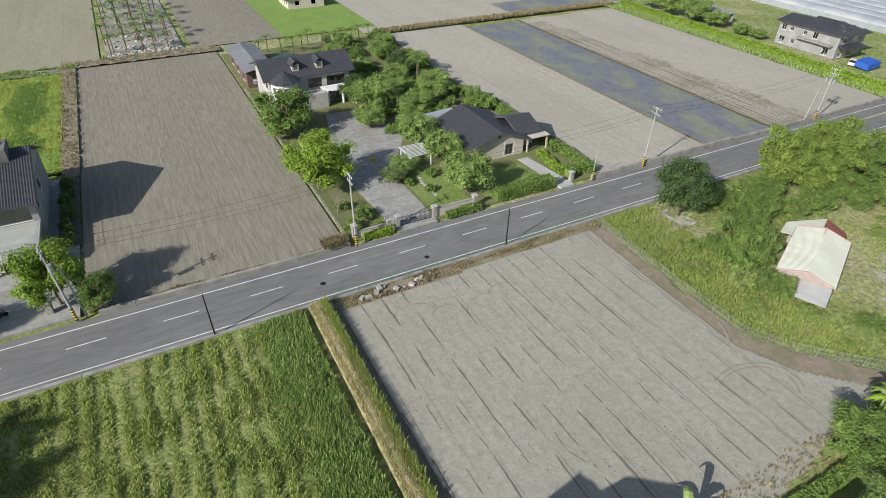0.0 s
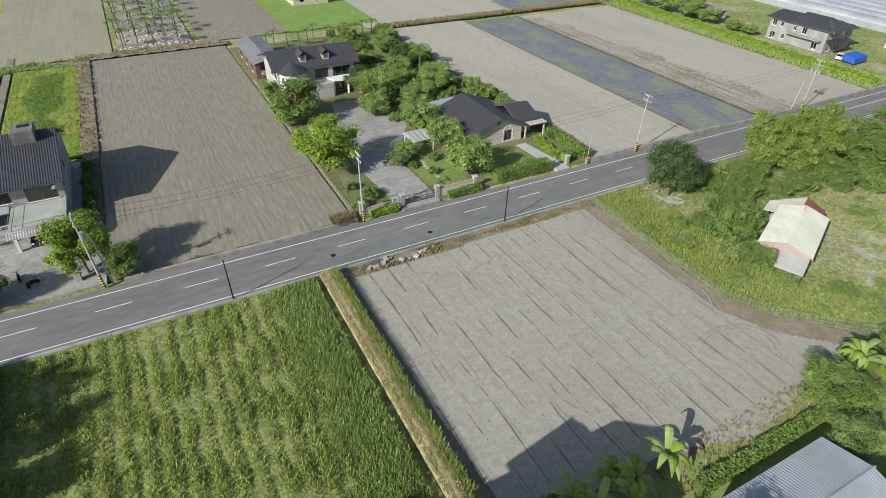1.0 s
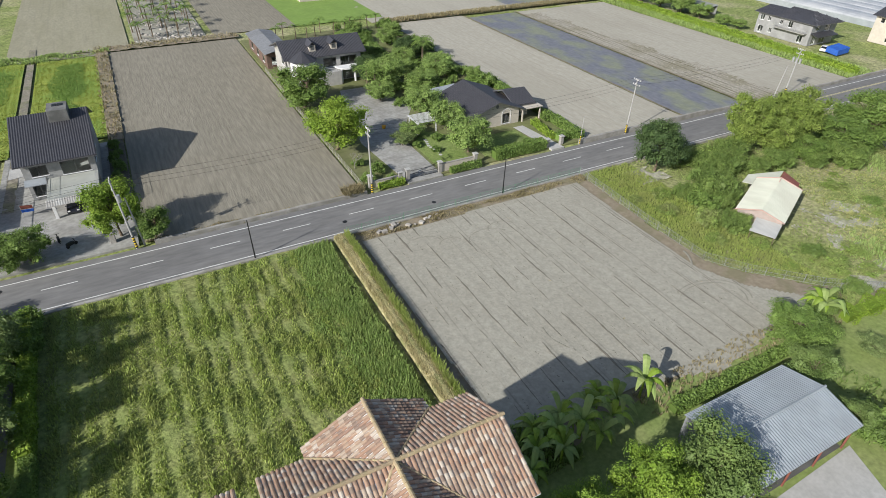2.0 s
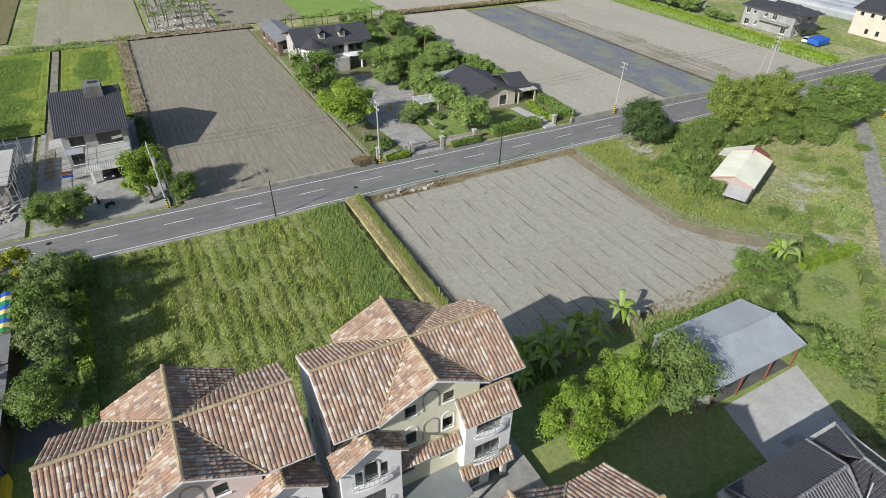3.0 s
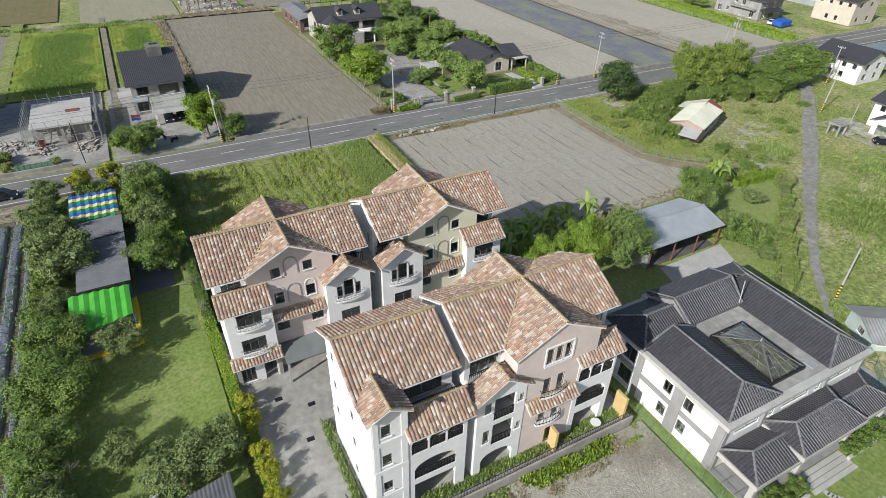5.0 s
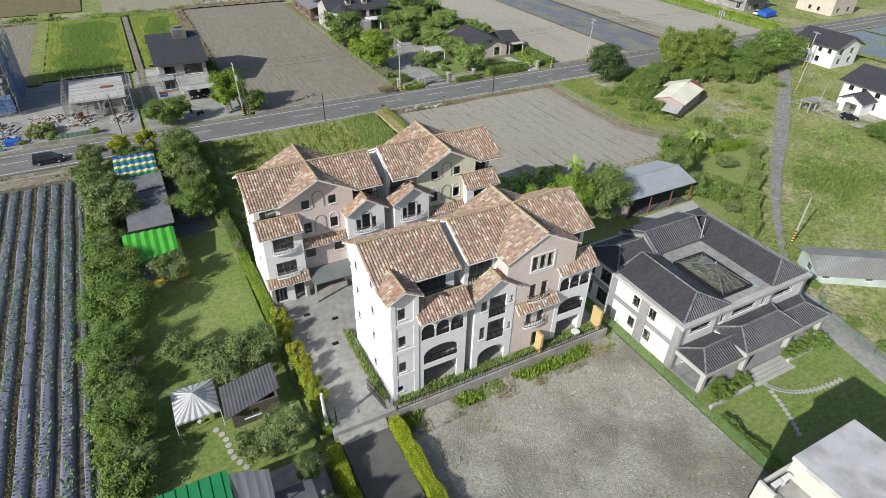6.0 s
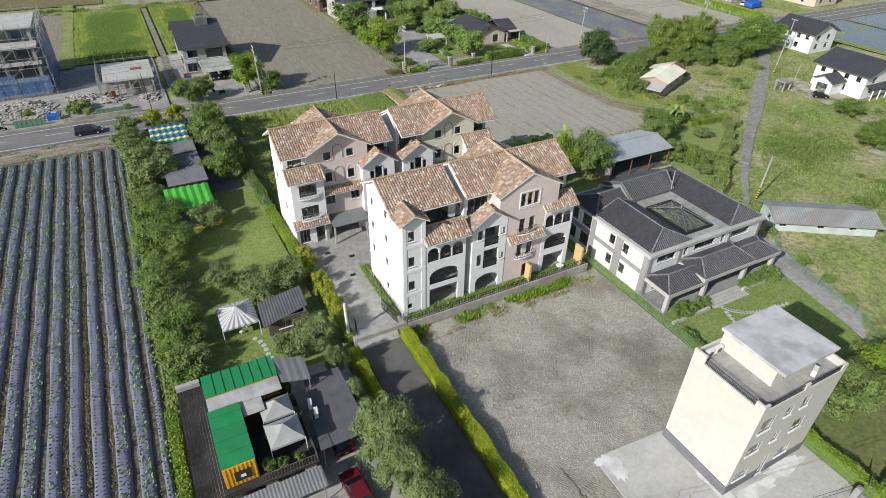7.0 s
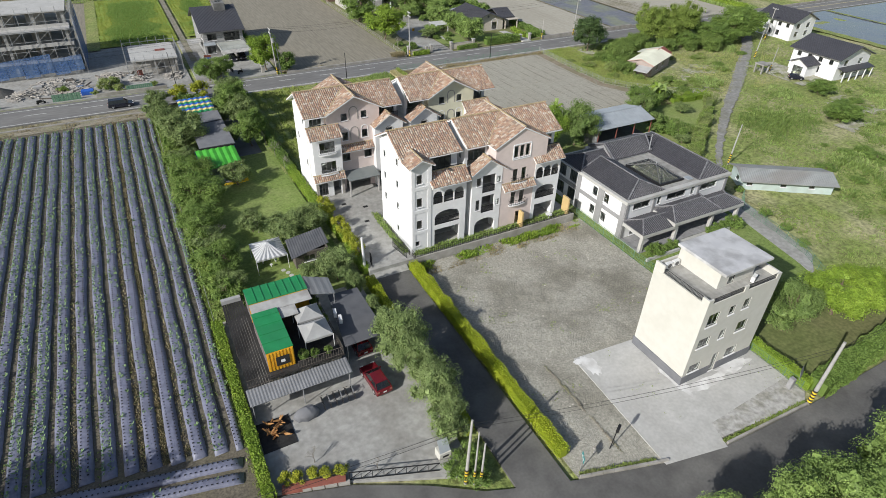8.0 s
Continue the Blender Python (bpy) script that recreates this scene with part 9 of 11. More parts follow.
# stones in the tree nursery
rs = random.Random(3)
b = B()
for i in range(150):
    s, x, y = rs.uniform(0.25, 0.6), rs.uniform(-6, 11.5), 167 + 34 * rs.random() ** 2.6
    m = pose(x, y, s * 0.15, rs.uniform(-20, 20), rs.uniform(-20, 20), rs.uniform(0, 360)) @ Matrix.Diagonal((s * 1.3, s, s * 0.6, 1))
    ball = bmesh.ops.create_icosphere(b, subdivisions=1, radius=1.0, matrix=m)
    for v in ball["verts"]:
        v.co += Vector((rs.uniform(-0.15, 0.15), rs.uniform(-0.15, 0.15), rs.uniform(-0.1, 0.1))) * s
solid("rocks", b, M_RUBBLE, (2, 170, 0), "scattered pale rocks in the tree nursery", "rocks", kind="stuff")
# tyre marks and pebbles in the gravel lot
b = B()
for i in range(320):
    s = rs.uniform(0.04, 0.14)
    x, y = rs.uniform(-17, 9.2), rs.uniform(-56, -21)
    if not (x > -11.8 and y < -43):
        obox(b, (x, y, 0.0), s * 1.3, s, s * 0.5, rs.uniform(0, 180))
solid("pebbles", b, M_RUBBLE, (-4, -35, 0), "loose stones on the gravel lot", "stones", kind="stuff")

# the broken ridge of soil along the edge of the apron
b = B()
for i in range(230):
    y = -42.4 - 12.2 * i / 229
    x = -12.65 + 0.18 * noise.noise(Vector((0.3, y * 0.6, 1))) + rs.uniform(-0.10, 0.10)
    s = rs.uniform(0.03, 0.12) * (1.0 + noise.noise(Vector((0.7, y * 0.9, 2))))
    obox(b, (x, y, 0.0), s * 1.3, s, 0.04 + s * 0.5, rs.uniform(0, 180))
solid("soil_ridge", b, M_DUST, (-12.6, -48, 0.0), "narrow broken ridge of dark soil across the lot", "soil", kind="stuff")
# clods and footprints along the rows of the bare field
b = B()
for i in range(1500):
    x = 14.95 + 2.6 * rs.randrange(0, 15) + rs.uniform(-0.1, 0.1)
    y = rs.uniform(13, 50.5)
    if inside_poly((x, y), bare_poly) and noise.noise(Vector((x * 0.5, y * 0.15, 3))) > -0.2:
        s = rs.uniform(0.025, 0.06)
        obox(b, (x, y, 0.05), s * 1.2, s * 2.2, 0.05 + s * 0.3, rs.uniform(0, 180))
solid("soil_clods", b, M_DAMP, (30, 32, 0.05), "dark clods of soil along the field's rows", "soil", kind="stuff")
# weeds and rubble at the field's roadside corner
for i in range(14):
    x, y, s = 13.5 + rs.random() * 13, 50.6 + rs.random() * 1.2, rs.uniform(0.2, 0.55)
    solid("broken_stone", obox(B(), (x, y, 0.0), s * 1.5, s, s * 0.7, rs.uniform(0, 180)), M_RUBBLE, (x, y, 0), "broken grey stone at the field's edge", "stone", "roadside stones")

# ---- plants ----
def leaf_cloud(rng, centres, radii, per, size, flat_up=0.35, squash=0.8):
    """Small folded leaf clumps on the shells of many balls. Returns verts and faces."""
    V, Fc = [], []
    n = 0
    for c, r in zip(centres, radii):
        k = max(6, int(per * r * r))
        d = rng.normal(size=(k, 3))
        d /= np.linalg.norm(d, axis=1)[:, None]
        d[:, 2] = np.where(d[:, 2] < -0.45, -d[:, 2], d[:, 2])
        rad = r * (0.70 + 0.42 * rng.random(k))
        p = np.array(c) + d * rad[:, None] * np.array((1, 1, squash))
        nrm = d * 0.9 + np.array((0, 0, flat_up)) + rng.normal(size=(k, 3)) * 0.36
        nrm /= np.linalg.norm(nrm, axis=1)[:, None]
        ax = np.cross(nrm, rng.normal(size=(k, 3)))
        ax /= np.linalg.norm(ax, axis=1)[:, None] + 1e-9
        bx = np.cross(nrm, ax)
        s = (size * (0.6 + 0.8 * rng.random(k)))[:, None]
        a, b, h = p - ax * s, p + ax * s, nrm * s * 0.25
        l, m = p - bx * s * 0.55 + h, p + bx * s * 0.55 + h
        V.append(np.stack((a, l, b, m), 1).reshape(-1, 3))
        kc = 15
        p = np.array(c) + rng.normal(size=(kc, 3)) * r * 0.16
        ax = rng.normal(size=(kc, 3))
        ax /= np.linalg.norm(ax, axis=1)[:, None]
        bx = np.cross(ax, rng.normal(size=(kc, 3)))
        bx /= np.linalg.norm(bx, axis=1)[:, None] + 1e-9
        s = 0.40 * r
        V.append(np.stack((p - ax * s, p - bx * s, p + ax * s, p + bx * s), 1).reshape(-1, 3))
        k += kc
        idx = np.arange(n, n + 4 * k).reshape(-1, 4)
        Fc += [tuple(q) for q in idx.tolist()]
        n += 4 * k
    return np.concatenate(V), Fc


def make_tree(name, at, label, category, h, r, leaf_mat, seed, clumps=34, per=70, size=0.2, trunk=0.22, crown_low=0.06, airy=0.0, group="", shape="round"):
    """A tree of height h and crown radius r: tapered trunk with limbs, and a crown of many leaf clumps."""
    rng = np.random.default_rng(seed)
    t = thing(name, (0, 0, 0), label, category, group)
    zc, rz = h * (1 + crown_low) / 2, h * (1 - crown_low) / 2
    C, R = [], []
    for i in range(clumps):
        d = rng.normal(size=3)
        d /= np.linalg.norm(d)
        k = (0.35 + 0.65 * rng.random() ** 0.5) * (0.78 + 0.25 * rng.random())
        z = zc + d[2] * rz * k * 0.86
        taper = 1.0
        if shape == "cone":
            taper = max(0.2, 1.15 - (z - h * crown_low) / (h * (1 - crown_low)))
        if shape == "vase":
            taper = 0.55 + 0.6 * (z - h * crown_low) / (h * (1 - crown_low))
        C.append((d[0] * r * k * taper, d[1] * r * k * taper, z))
        R.append((0.24 + 0.17 * rng.random()) * r * (1 - 0.25 * airy))
    tb = B()
    bend = rng.normal(size=2) * 0.06 * h
    p0, p1, p2 = Vector((0, 0, -0.15)), Vector((bend[0] * 0.5, bend[1] * 0.5, h * crown_low * 0.9 + 0.25)), Vector((bend[0], bend[1], h * 0.78))
    bar(tb, p0, p1, trunk, trunk * 0.72, 8)
    bar(tb, p1, p2, trunk * 0.72, trunk * 0.25, 7)
    for i in range(0, clumps, 3):
        s = p1.lerp(p2, 0.1 + 0.75 * rng.random())
        e = Vector(C[i])
        mid = s.lerp(e, 0.5) + Vector((0, 0, 0.08 * h))
        bar(tb, s, mid, trunk * 0.3, trunk * 0.18, 5)
        bar(tb, mid, e, trunk * 0.18, trunk * 0.05, 4)
    part("trunk", tb, M_BARK, t)
    v, f = leaf_cloud(rng, C, R, per * (1 - 0.45 * airy), size)
    raw("crown", v.tolist(), f, leaf_mat, parent=t)
    t.matrix_basis = at
    return t


def stand(x, y, z=0.05, s=1.0, sz=None, turn=None):
    return pose(x, y, z, 0, 0, (x * 37 + y * 53) % 360 if turn is None else turn) @ Matrix.Diagonal((s, s, sz or s, 1))


def grove(proto, h, r, spots, z=0.05, label=None):
    """Copies of a tree at (x, y, radius, height)."""
    for x, y, rr, hh in spots:
        t = copy_thing(proto, stand(x, y, z, rr / r, hh / h))
        if label:
            t["label"] = label


# prototypes stand at real places too
T_ROUND = make_tree("tree", stand(20.2, 79.6, 0.05, 5.6 / 4.0, 9.3 / 8.0), "broad bright green garden tree by the estate fence", "tree", 8.0, 4.0, L_BRIGHT, 11, 44, 115, 0.128)
T_MID = make_tree("tree", stand(21.0, 102.0, 0.05, 5.6 / 4.0, 8.6 / 8.0), "dense green garden tree with a round crown", "tree", 8.0, 4.0, L_MID, 12, 44, 115, 0.128)
T_DARK = make_tree("tree", stand(66.8, 48.0, 0.0, 4.4 / 4.0, 9.2 / 8.0), "dark green glossy roadside tree", "tree", 8.0, 4.0, L_DARK, 13, 44, 140, 0.125, crown_low=0.08)
T_AIRY = make_tree("tree", stand(-39.0, 28.5, 0.05, 4.0 / 4.0, 7.0 / 8.0), "feathery olive-green garden tree", "tree", 8.0, 4.0, L_GREY, 14, 50, 78, 0.145, airy=0.35, crown_low=0.12)
T_GOLD = make_tree("tree", stand(-37.4, 52.6, 0.05, 2.1 / 2.0, 4.2 / 4.0), "small yellow-leaved garden tree", "tree", 4.0, 2.0, leaf("leaf_gold", (0.31, 0.34, 0.03), (0.40, 0.41, 0.04), (0.22, 0.27, 0.025)), 15, 26, 150, 0.13, trunk=0.1)
T_BAMBOO = make_tree("bamboo_clump", stand(92.5, 46.5, -0.1, 5.0 / 4.0, 10.4 / 8.0), "tall arching bright green bamboo clump", "bamboo", 8.0, 4.0, leaf("leaf_bamboo", (0.175, 0.245, 0.045), (0.235, 0.30, 0.068), (0.125, 0.19, 0.035), 0.35), 16, 70, 190, 0.10, airy=0.45, crown_low=0.08, shape="vase")
T_BUSH = make_tree("bush", stand(63.9, 34.6, -0.1, 3.0 / 2.0, 3.4 / 2.4), "rounded green bush in the meadow", "bush", 2.4, 2.0, L_MID, 17, 26, 115, 0.115, trunk=0.08, crown_low=0.02)
L_SHRUB = leaf("leaf_shrub", (0.135, 0.205, 0.045), (0.185, 0.255, 0.065), (0.105, 0.17, 0.04))
T_SHRUB = make_tree("bush", stand(67.4, 37.0, -0.1, 3.7 / 4.0, 4.5 / 4.5), "large rounded green bush beside the hut", "bush", 4.5, 4.0, L_SHRUB, 19, 44, 105, 0.125, trunk=0.12, crown_low=0.0)
T_BUSH2 = make_tree("bush", stand(61.0, 31.4, -0.1, 2.4 / 2.0, 2.7 / 2.4), "bright yellow-green bush in the meadow", "bush", 2.4, 2.0, L_WEED, 18, 26, 115, 0.115, trunk=0.08, crown_low=0.02)

L_SOUTH = leaf("leaf_southern", (0.20, 0.295, 0.075), (0.265, 0.36, 0.10), (0.15, 0.235, 0.06))
T_FINE = make_tree("tree", stand(-3.0, -67.6, 0.0, 3.7 / 4.0, 8.4 / 8.0), "tall green tree by the southern lane", "tree", 8.0, 4.0, L_SOUTH, 31, 60, 140, 0.095, airy=0.1, crown_low=0.16)
grove(T_FINE, 8, 4, [(3.6, -68.2, 4.0, 9.0), (-14.2, -65.3, 2.5, 8.2), (10.2, -70.0, 4.4, 9.2), (-8.2, -66.8, 3.0, 8.3), ], label="tall green tree by the southern lane")
# unseen trees, added only to throw shade on the crop field's corner
grove(T_ROUND, 8, 4, [(-69.5, -42.6, 3.4, 10.6), (-75.5, -42.2, 3.8, 11.4), (-82.0, -42.0, 4.0, 11.0)], label="unseen tall tree added to shade the crop field's corner")
T_LANE = make_tree("tree", stand(-26.2, -34.4, 0.05, 2.9 / 4.0, 6.8 / 8.0), "light green tree with small leaves beside the yard", "tree", 8.0, 4.0, leaf("leaf_lane", (0.19, 0.265, 0.09), (0.25, 0.315, 0.125), (0.15, 0.215, 0.07)), 32, 54, 135, 0.105, airy=0.1, crown_low=0.12)
grove(T_LANE, 8, 4, [(-25.9, -38.2, 3.2, 7.4), (-26.0, -42.0, 3.3, 7.4), (-26.2, -46.0, 2.7, 6.2), (-26.9, -23.0, 1.5, 5.4), (-26.6, -27.6, 1.3, 4.8), (-26.3, -31.3, 1.7, 5.6), (-27.6, -18.6, 3.1, 5.6)], label="light green tree with small leaves")
L_LEMON = leaf("leaf_lemon", (0.19, 0.30, 0.036), (0.25, 0.355, 0.05), (0.14, 0.235, 0.03))
T_SPREAD = make_tree("tree", stand(23.5, -51.0, 0.05, 4.4 / 4.0, 6.4 / 8.0), "spreading bright yellow-green garden tree", "tree", 8.0, 4.0, L_BRIGHT, 33, 52, 130, 0.11, crown_low=0.2)
grove(T_SPREAD, 8, 4, [(28.6, -51.6, 3.6, 6.0)], label="spreading bright yellow-green garden tree")
T_DOME = make_tree("tree", stand(13.2, 1.2, 0.05, 3.4 / 4.0, 8.2 / 8.0), "bright green domed tree beside the villa", "tree", 8.0, 4.0, L_LEMON, 51, 46, 190, 0.098, crown_low=0.04)
grove(T_DOME, 8, 4, [(19.6, 1.7, 3.8, 9.2)], label="bright green domed tree beside the villa")
T_OLIVE = make_tree("tree", stand(25.2, 0.8, 0.05, 4.2 / 4.0, 8.4 / 8.0), "dense olive-green tree beside the open shed", "tree", 8.0, 4.0, leaf("leaf_deep_olive", (0.145, 0.22, 0.055), (0.195, 0.265, 0.08), (0.11, 0.18, 0.045)), 52, 34, 170, 0.105, crown_low=0.04)
grove(T_OLIVE, 8, 4, [(45.0, 4.6, 2.6, 5.2), (43.0, -1.0, 2.0, 4.2)], label="green tree behind the open shed")
grove(T_OLIVE, 8, 4, [(15.4, -50.2, 3.3, 7.0)], label="dense olive-green tree on the lawn by the lane")
grove(T_ROUND, 8, 4, [(-15.9, 66.3, 2.8, 7.4)], label="bright green leafy tree with a round crown")
T_FAR = make_tree("tree", stand(40.6, 104.5, 0.05, 4.3 / 4.0, 1.0), "bright green garden tree of the estate", "tree", 8.0, 4.0, L_SOUTH, 41, 44, 72, 0.15, crown_low=0.1)
grove(T_FAR, 8, 4, [(36.8, 98.6, 3.0, 4.5), (41.5, 87.6, 3.5, 6.2), (55.0, 106.9, 4.0, 5.4), (41.2, 68.3, 3.8, 7.2), (34.8, 78.7, 2.3, 3.0), (42.6, 79.2, 3.0, 6.0), (47.5, 100.2, 3.2, 5.2)])
T_WILD = make_tree("bush", stand(67.5, 16.2, -0.15, 0.9, 0.7), "low spreading weedy bush in the meadow", "bush", 2.4, 2.0, L_WEED, 43, 24, 150, 0.095, trunk=0.06, crown_low=0.0)
T_LOW = make_tree("bush", stand(44.5, 98.0, 0.05, 1.0, 1.0), "rounded garden shrub in the estate", "bush", 2.4, 2.0, L_MID, 42, 22, 80, 0.135, trunk=0.08, crown_low=0.02)
grove(T_MID, 8, 4, [(-40.1, 14.9, 2.5, 4.4), (-39.9, 7.5, 2.8, 4.8), (-40.9, 0.2, 2.3, 4.0), (-40.2, -11.0, 1.9, 4.2), (-29.4, 63.9, 2.1, 4.6), (-26.4, 64.6, 2.0, 4.8), (49.6, 8.8, 2.7, 4.4), (-28.6, 38.8, 2.2, 7.2), (-28.4, 25.5, 2.0, 6.4), (-11.8, 63.9, 1.7, 4.2)], label="green leafy tree with a round crown")
for i in range(9):
    copy_thing(T_LOW, stand(-15.0 + 0.35 * math.sin(i * 2.3), 80.2 + i * 2.3, 0.05, 0.5 + 0.1 * math.sin(i * 5), 0.7 + 0.25 * math.sin(i * 3)))["label"] = "green shrub along the farmhouse wall"
grove(T_DARK, 8, 4, [(56.2, 125.0, 3.4, 4.4), (38.5, 111.8, 2.8, 5.2)], label="dark green spreading tree with dense leaves")
grove(T_AIRY, 8, 4, [(-40.5, 36.0, 3.0, 6.4), (-28.2, 44.5, 3.0, 8.4), (-28.0, 33.0, 2.8, 8.2), (-42.0, 42.5, 2.7, 5.6), (-41.6, 50.0, 2.4, 5.0), (-40.4, 20.5, 2.4, 4.8), (-33.7, 11.7, 2.4, 4.8), (-31.4, 26.5, 1.5, 5.0), (-31.6, 37.0, 1.4, 4.4), (-30.5, -7.3, 3.0, 5.0), (-27.6, -6.4, 2.7, 5.0), (-34.7, -2.9, 2.0, 3.8), (-40.7, -5.6, 2.4, 4.0), (-39.8, -15.0, 2.0, 3.4)], label="feathery olive-green garden tree")
grove(T_MID, 8, 4, [(114.5, 40.5, 4.6, 8.6), (110.5, 38.6, 3.6, 6.4), (118.5, 39.5, 3.8, 7.6), (104.2, 38.5, 4.4, 5.4)], 0.0, "broad spreading green tree by the road")
grove(T_MID, 8, 4, [(83.6, -13.4, 2.6, 3.6), (87.0, -11.6, 2.2, 3.0), (95.0, -1.0, 2.2, 3.2)], -0.1, "dark leafy bush-like tree in the meadow")
grove(T_AIRY, 8, 4, [(39.8, -12.6, 1.3, 1.6), (44.4, -7.3, 1.6, 2.2), (56.0, 3.9, 2.0, 2.6), (-30.4, -18.4, 1.9, 4.0), (31.8, 76.0, 2.2, 3.0)], label="light olive-green tree with thin leaves")
grove(T_GOLD, 4, 2, [(-32.7, 52.5, 2.0, 4.2)], label="small yellow-leaved garden tree by the road")
grove(T_BAMBOO, 8, 4, [(96.8, 44.0, 4.4, 8.6), (86.8, 46.5, 3.6, 8.8), (100.5, 47.0, 4.0, 7.6), (90.5, 43.0, 3.4, 6.4)], -0.1)
grove(T_MID, 8, 4, [(94.5, 39.0, 2.6, 4.2)], -0.1, "green leafy tree beside bamboo")
grove(T_SHRUB, 4.5, 4, [(71.4, 40.4, 3.2, 3.8), (63.6, 38.6, 2.1, 2.6), (63.0, 28.6, 2.5, 3.0), (66.6, 33.6, 1.8, 2.6), (69.6, 35.0, 2.0, 2.8), (77.2, 42.6, 3.4, 3.8), (82.2, 45.4, 3.4, 3.6), (74.6, 45.0, 2.6, 2.8), (87.2, 39.4, 3.0, 3.2), (93.6, 37.2, 3.0, 3.4), (98.4, 34.2, 3.5, 4.6), (82.0, 39.8, 2.4, 2.6), (67.7, 19.3, 1.7, 1.6), (56.8, 10.8, 2.2, 3.0), (64.6, 11.4, 1.8, 2.0)], -0.1, "dark green leafy shrub in the overgrown plot")
grove(T_BUSH2, 2.4, 2, [(60.6, 40.3, 1.4, 1.5), (58.2, 36.4, 1.5, 1.3), (58.4, 27.6, 1.3, 1.1), (63.0, 24.0, 1.2, 1.2), (56.0, 41.4, 1.0, 0.9), (78.0, 47.6, 2.6, 2.0), (83.6, 49.6, 1.6, 1.2), (72.6, 47.6, 1.6, 1.2), (80.0, 37.6, 1.8, 1.6), (74.0, 17.5, 1.2, 1.0)], -0.1)
rngp = random.Random(4)
# shrubs: in the estate garden, along the garden lot, beside the lanes
grove(T_FAR, 8, 4, [(48.5, 112.0, 2.4, 4.0), (58.0, 112.5, 2.6, 4.4), (52.0, 120.0, 2.8, 4.2), (60.5, 128.0, 2.4, 3.8), (47.0, 128.0, 2.2, 3.6), (55.0, 137.0, 2.8, 4.4), (45.0, 142.0, 2.4, 3.8), (60.0, 145.0, 2.4, 4.0), (50.0, 150.0, 2.6, 4.0), (44.0, 117.0, 2.2, 4.2), (62.0, 102.0, 1.8, 3.4)], label="leafy fruit tree in the estate garden")
grove(T_FAR, 8, 4, [(160.5, 149.0, 4.5, 6.5), (160.0, 140.0, 4.8, 6.5), (160.5, 131.0, 5.0, 6.8), (160.5, 122.5, 3.2, 4.8), (160.0, 113.0, 2.6, 3.4), (161.0, 108.0, 2.2, 3.0)], label="green tree along the far hedge")
for i in range(64):
    x, y = rngp.uniform(42, 63.5), rngp.uniform(92, 156)
    copy_thing(T_LOW, stand(x, y, 0.05, rngp.uniform(0.6, 1.5), rngp.uniform(0.5, 1.3)))["label"] = "garden shrub in the estate"
for x, y, s in ((21, 66, .7), (23.5, 68, .8), (21.6, 72, .6), (36, 71, .5), (38.5, 75.5, .6), (33.8, 74.2, .5), (39.5, 94, .8), (43.5, 96, .9), (20.6, 90, .8), (26, 106, .6), (39.8, 83, .7), (44, 92, .8), (62.5, 74, .6), (60.5, 88, .8), (24.5, 64.6, .5)):
    copy_thing(T_LOW, stand(x, y, 0.05, s, s))["label"] = "rounded green shrub in the garden"
for i in range(34):
    copy_thing(T_BUSH if i % 2 else T_BUSH2, stand(-41.2 + rngp.uniform(-0.7, 0.7), -19 + i * 2.05, 0.05, rngp.uniform(0.45, 0.85), rngp.uniform(0.5, 1.2)))["label"] = "green shrub along the garden edge"
for i in range(20):
    copy_thing(T_BUSH, stand(-31.0 + rngp.uniform(-6, 6), 46 + rngp.uniform(-3, 4.5), 0.05, rngp.uniform(0.4, 0.8), rngp.uniform(0.5, 1.0)))["label"] = "shrub under the garden trees"
for x, y, s in ((12.4, -32.3, .4), (13.6, -32.2, .46), (14.8, -32.1, .3), (16.6, -32.0, .36), (24.6, -31.8, .32), (26.2, -31.7, .36), (27.4, -31.5, .3), (28.9, -32.0, .5), (44.6, -2.0, .9), (45.5, -5.0, .7), (33.6, -40.0, .35), (35.2, -36.0, .3), (35.9, -32.0, .35), (38.6, -25.0, .3)):
    copy_thing(T_BUSH, stand(x, y, 0.06, s, s))["label"] = "clipped green garden shrub"
for i in range(120):
    x, y = rngp.uniform(46, 126), rngp.uniform(-58, 34)
    if noise.noise(Vector((x * 0.06, y * 0.06, 5))) < -0.2:
        continue
    if not inside_poly((x, y), bare_poly) and not (x < 66 and -14 < y < 22) and abs((x - 45.2) * 0.568 - (y + 16) * 0.823) > 2.6 and not (34 < x < 57 and -35 < y < -17) and not (92 < x < 124 and -3 < y < 26) and not (62 < x < 82 and 20 < y < 38):
        k = rngp.uniform(0.3, 0.75)
        copy_thing(T_WILD if i % 2 else T_LOW, stand(x, y, -0.2, k * 1.6, k * 0.75))["label"] = "low spreading weedy bush in the meadow"
# overgrown strip between fence and track
for i in range(9):
    k = i / 8
    x, y = 64.5 + rngp.uniform(-7, 8) + 6 * k, 18 - 4 * k + rngp.uniform(-4, 5)
    if not inside_poly((x, y), bare_poly):
        q = rngp.uniform(0.4, 0.8)
        copy_thing(T_WILD, stand(x, y, -0.15, q * 1.4, q))["label"] = "weedy bush behind the wire fence"


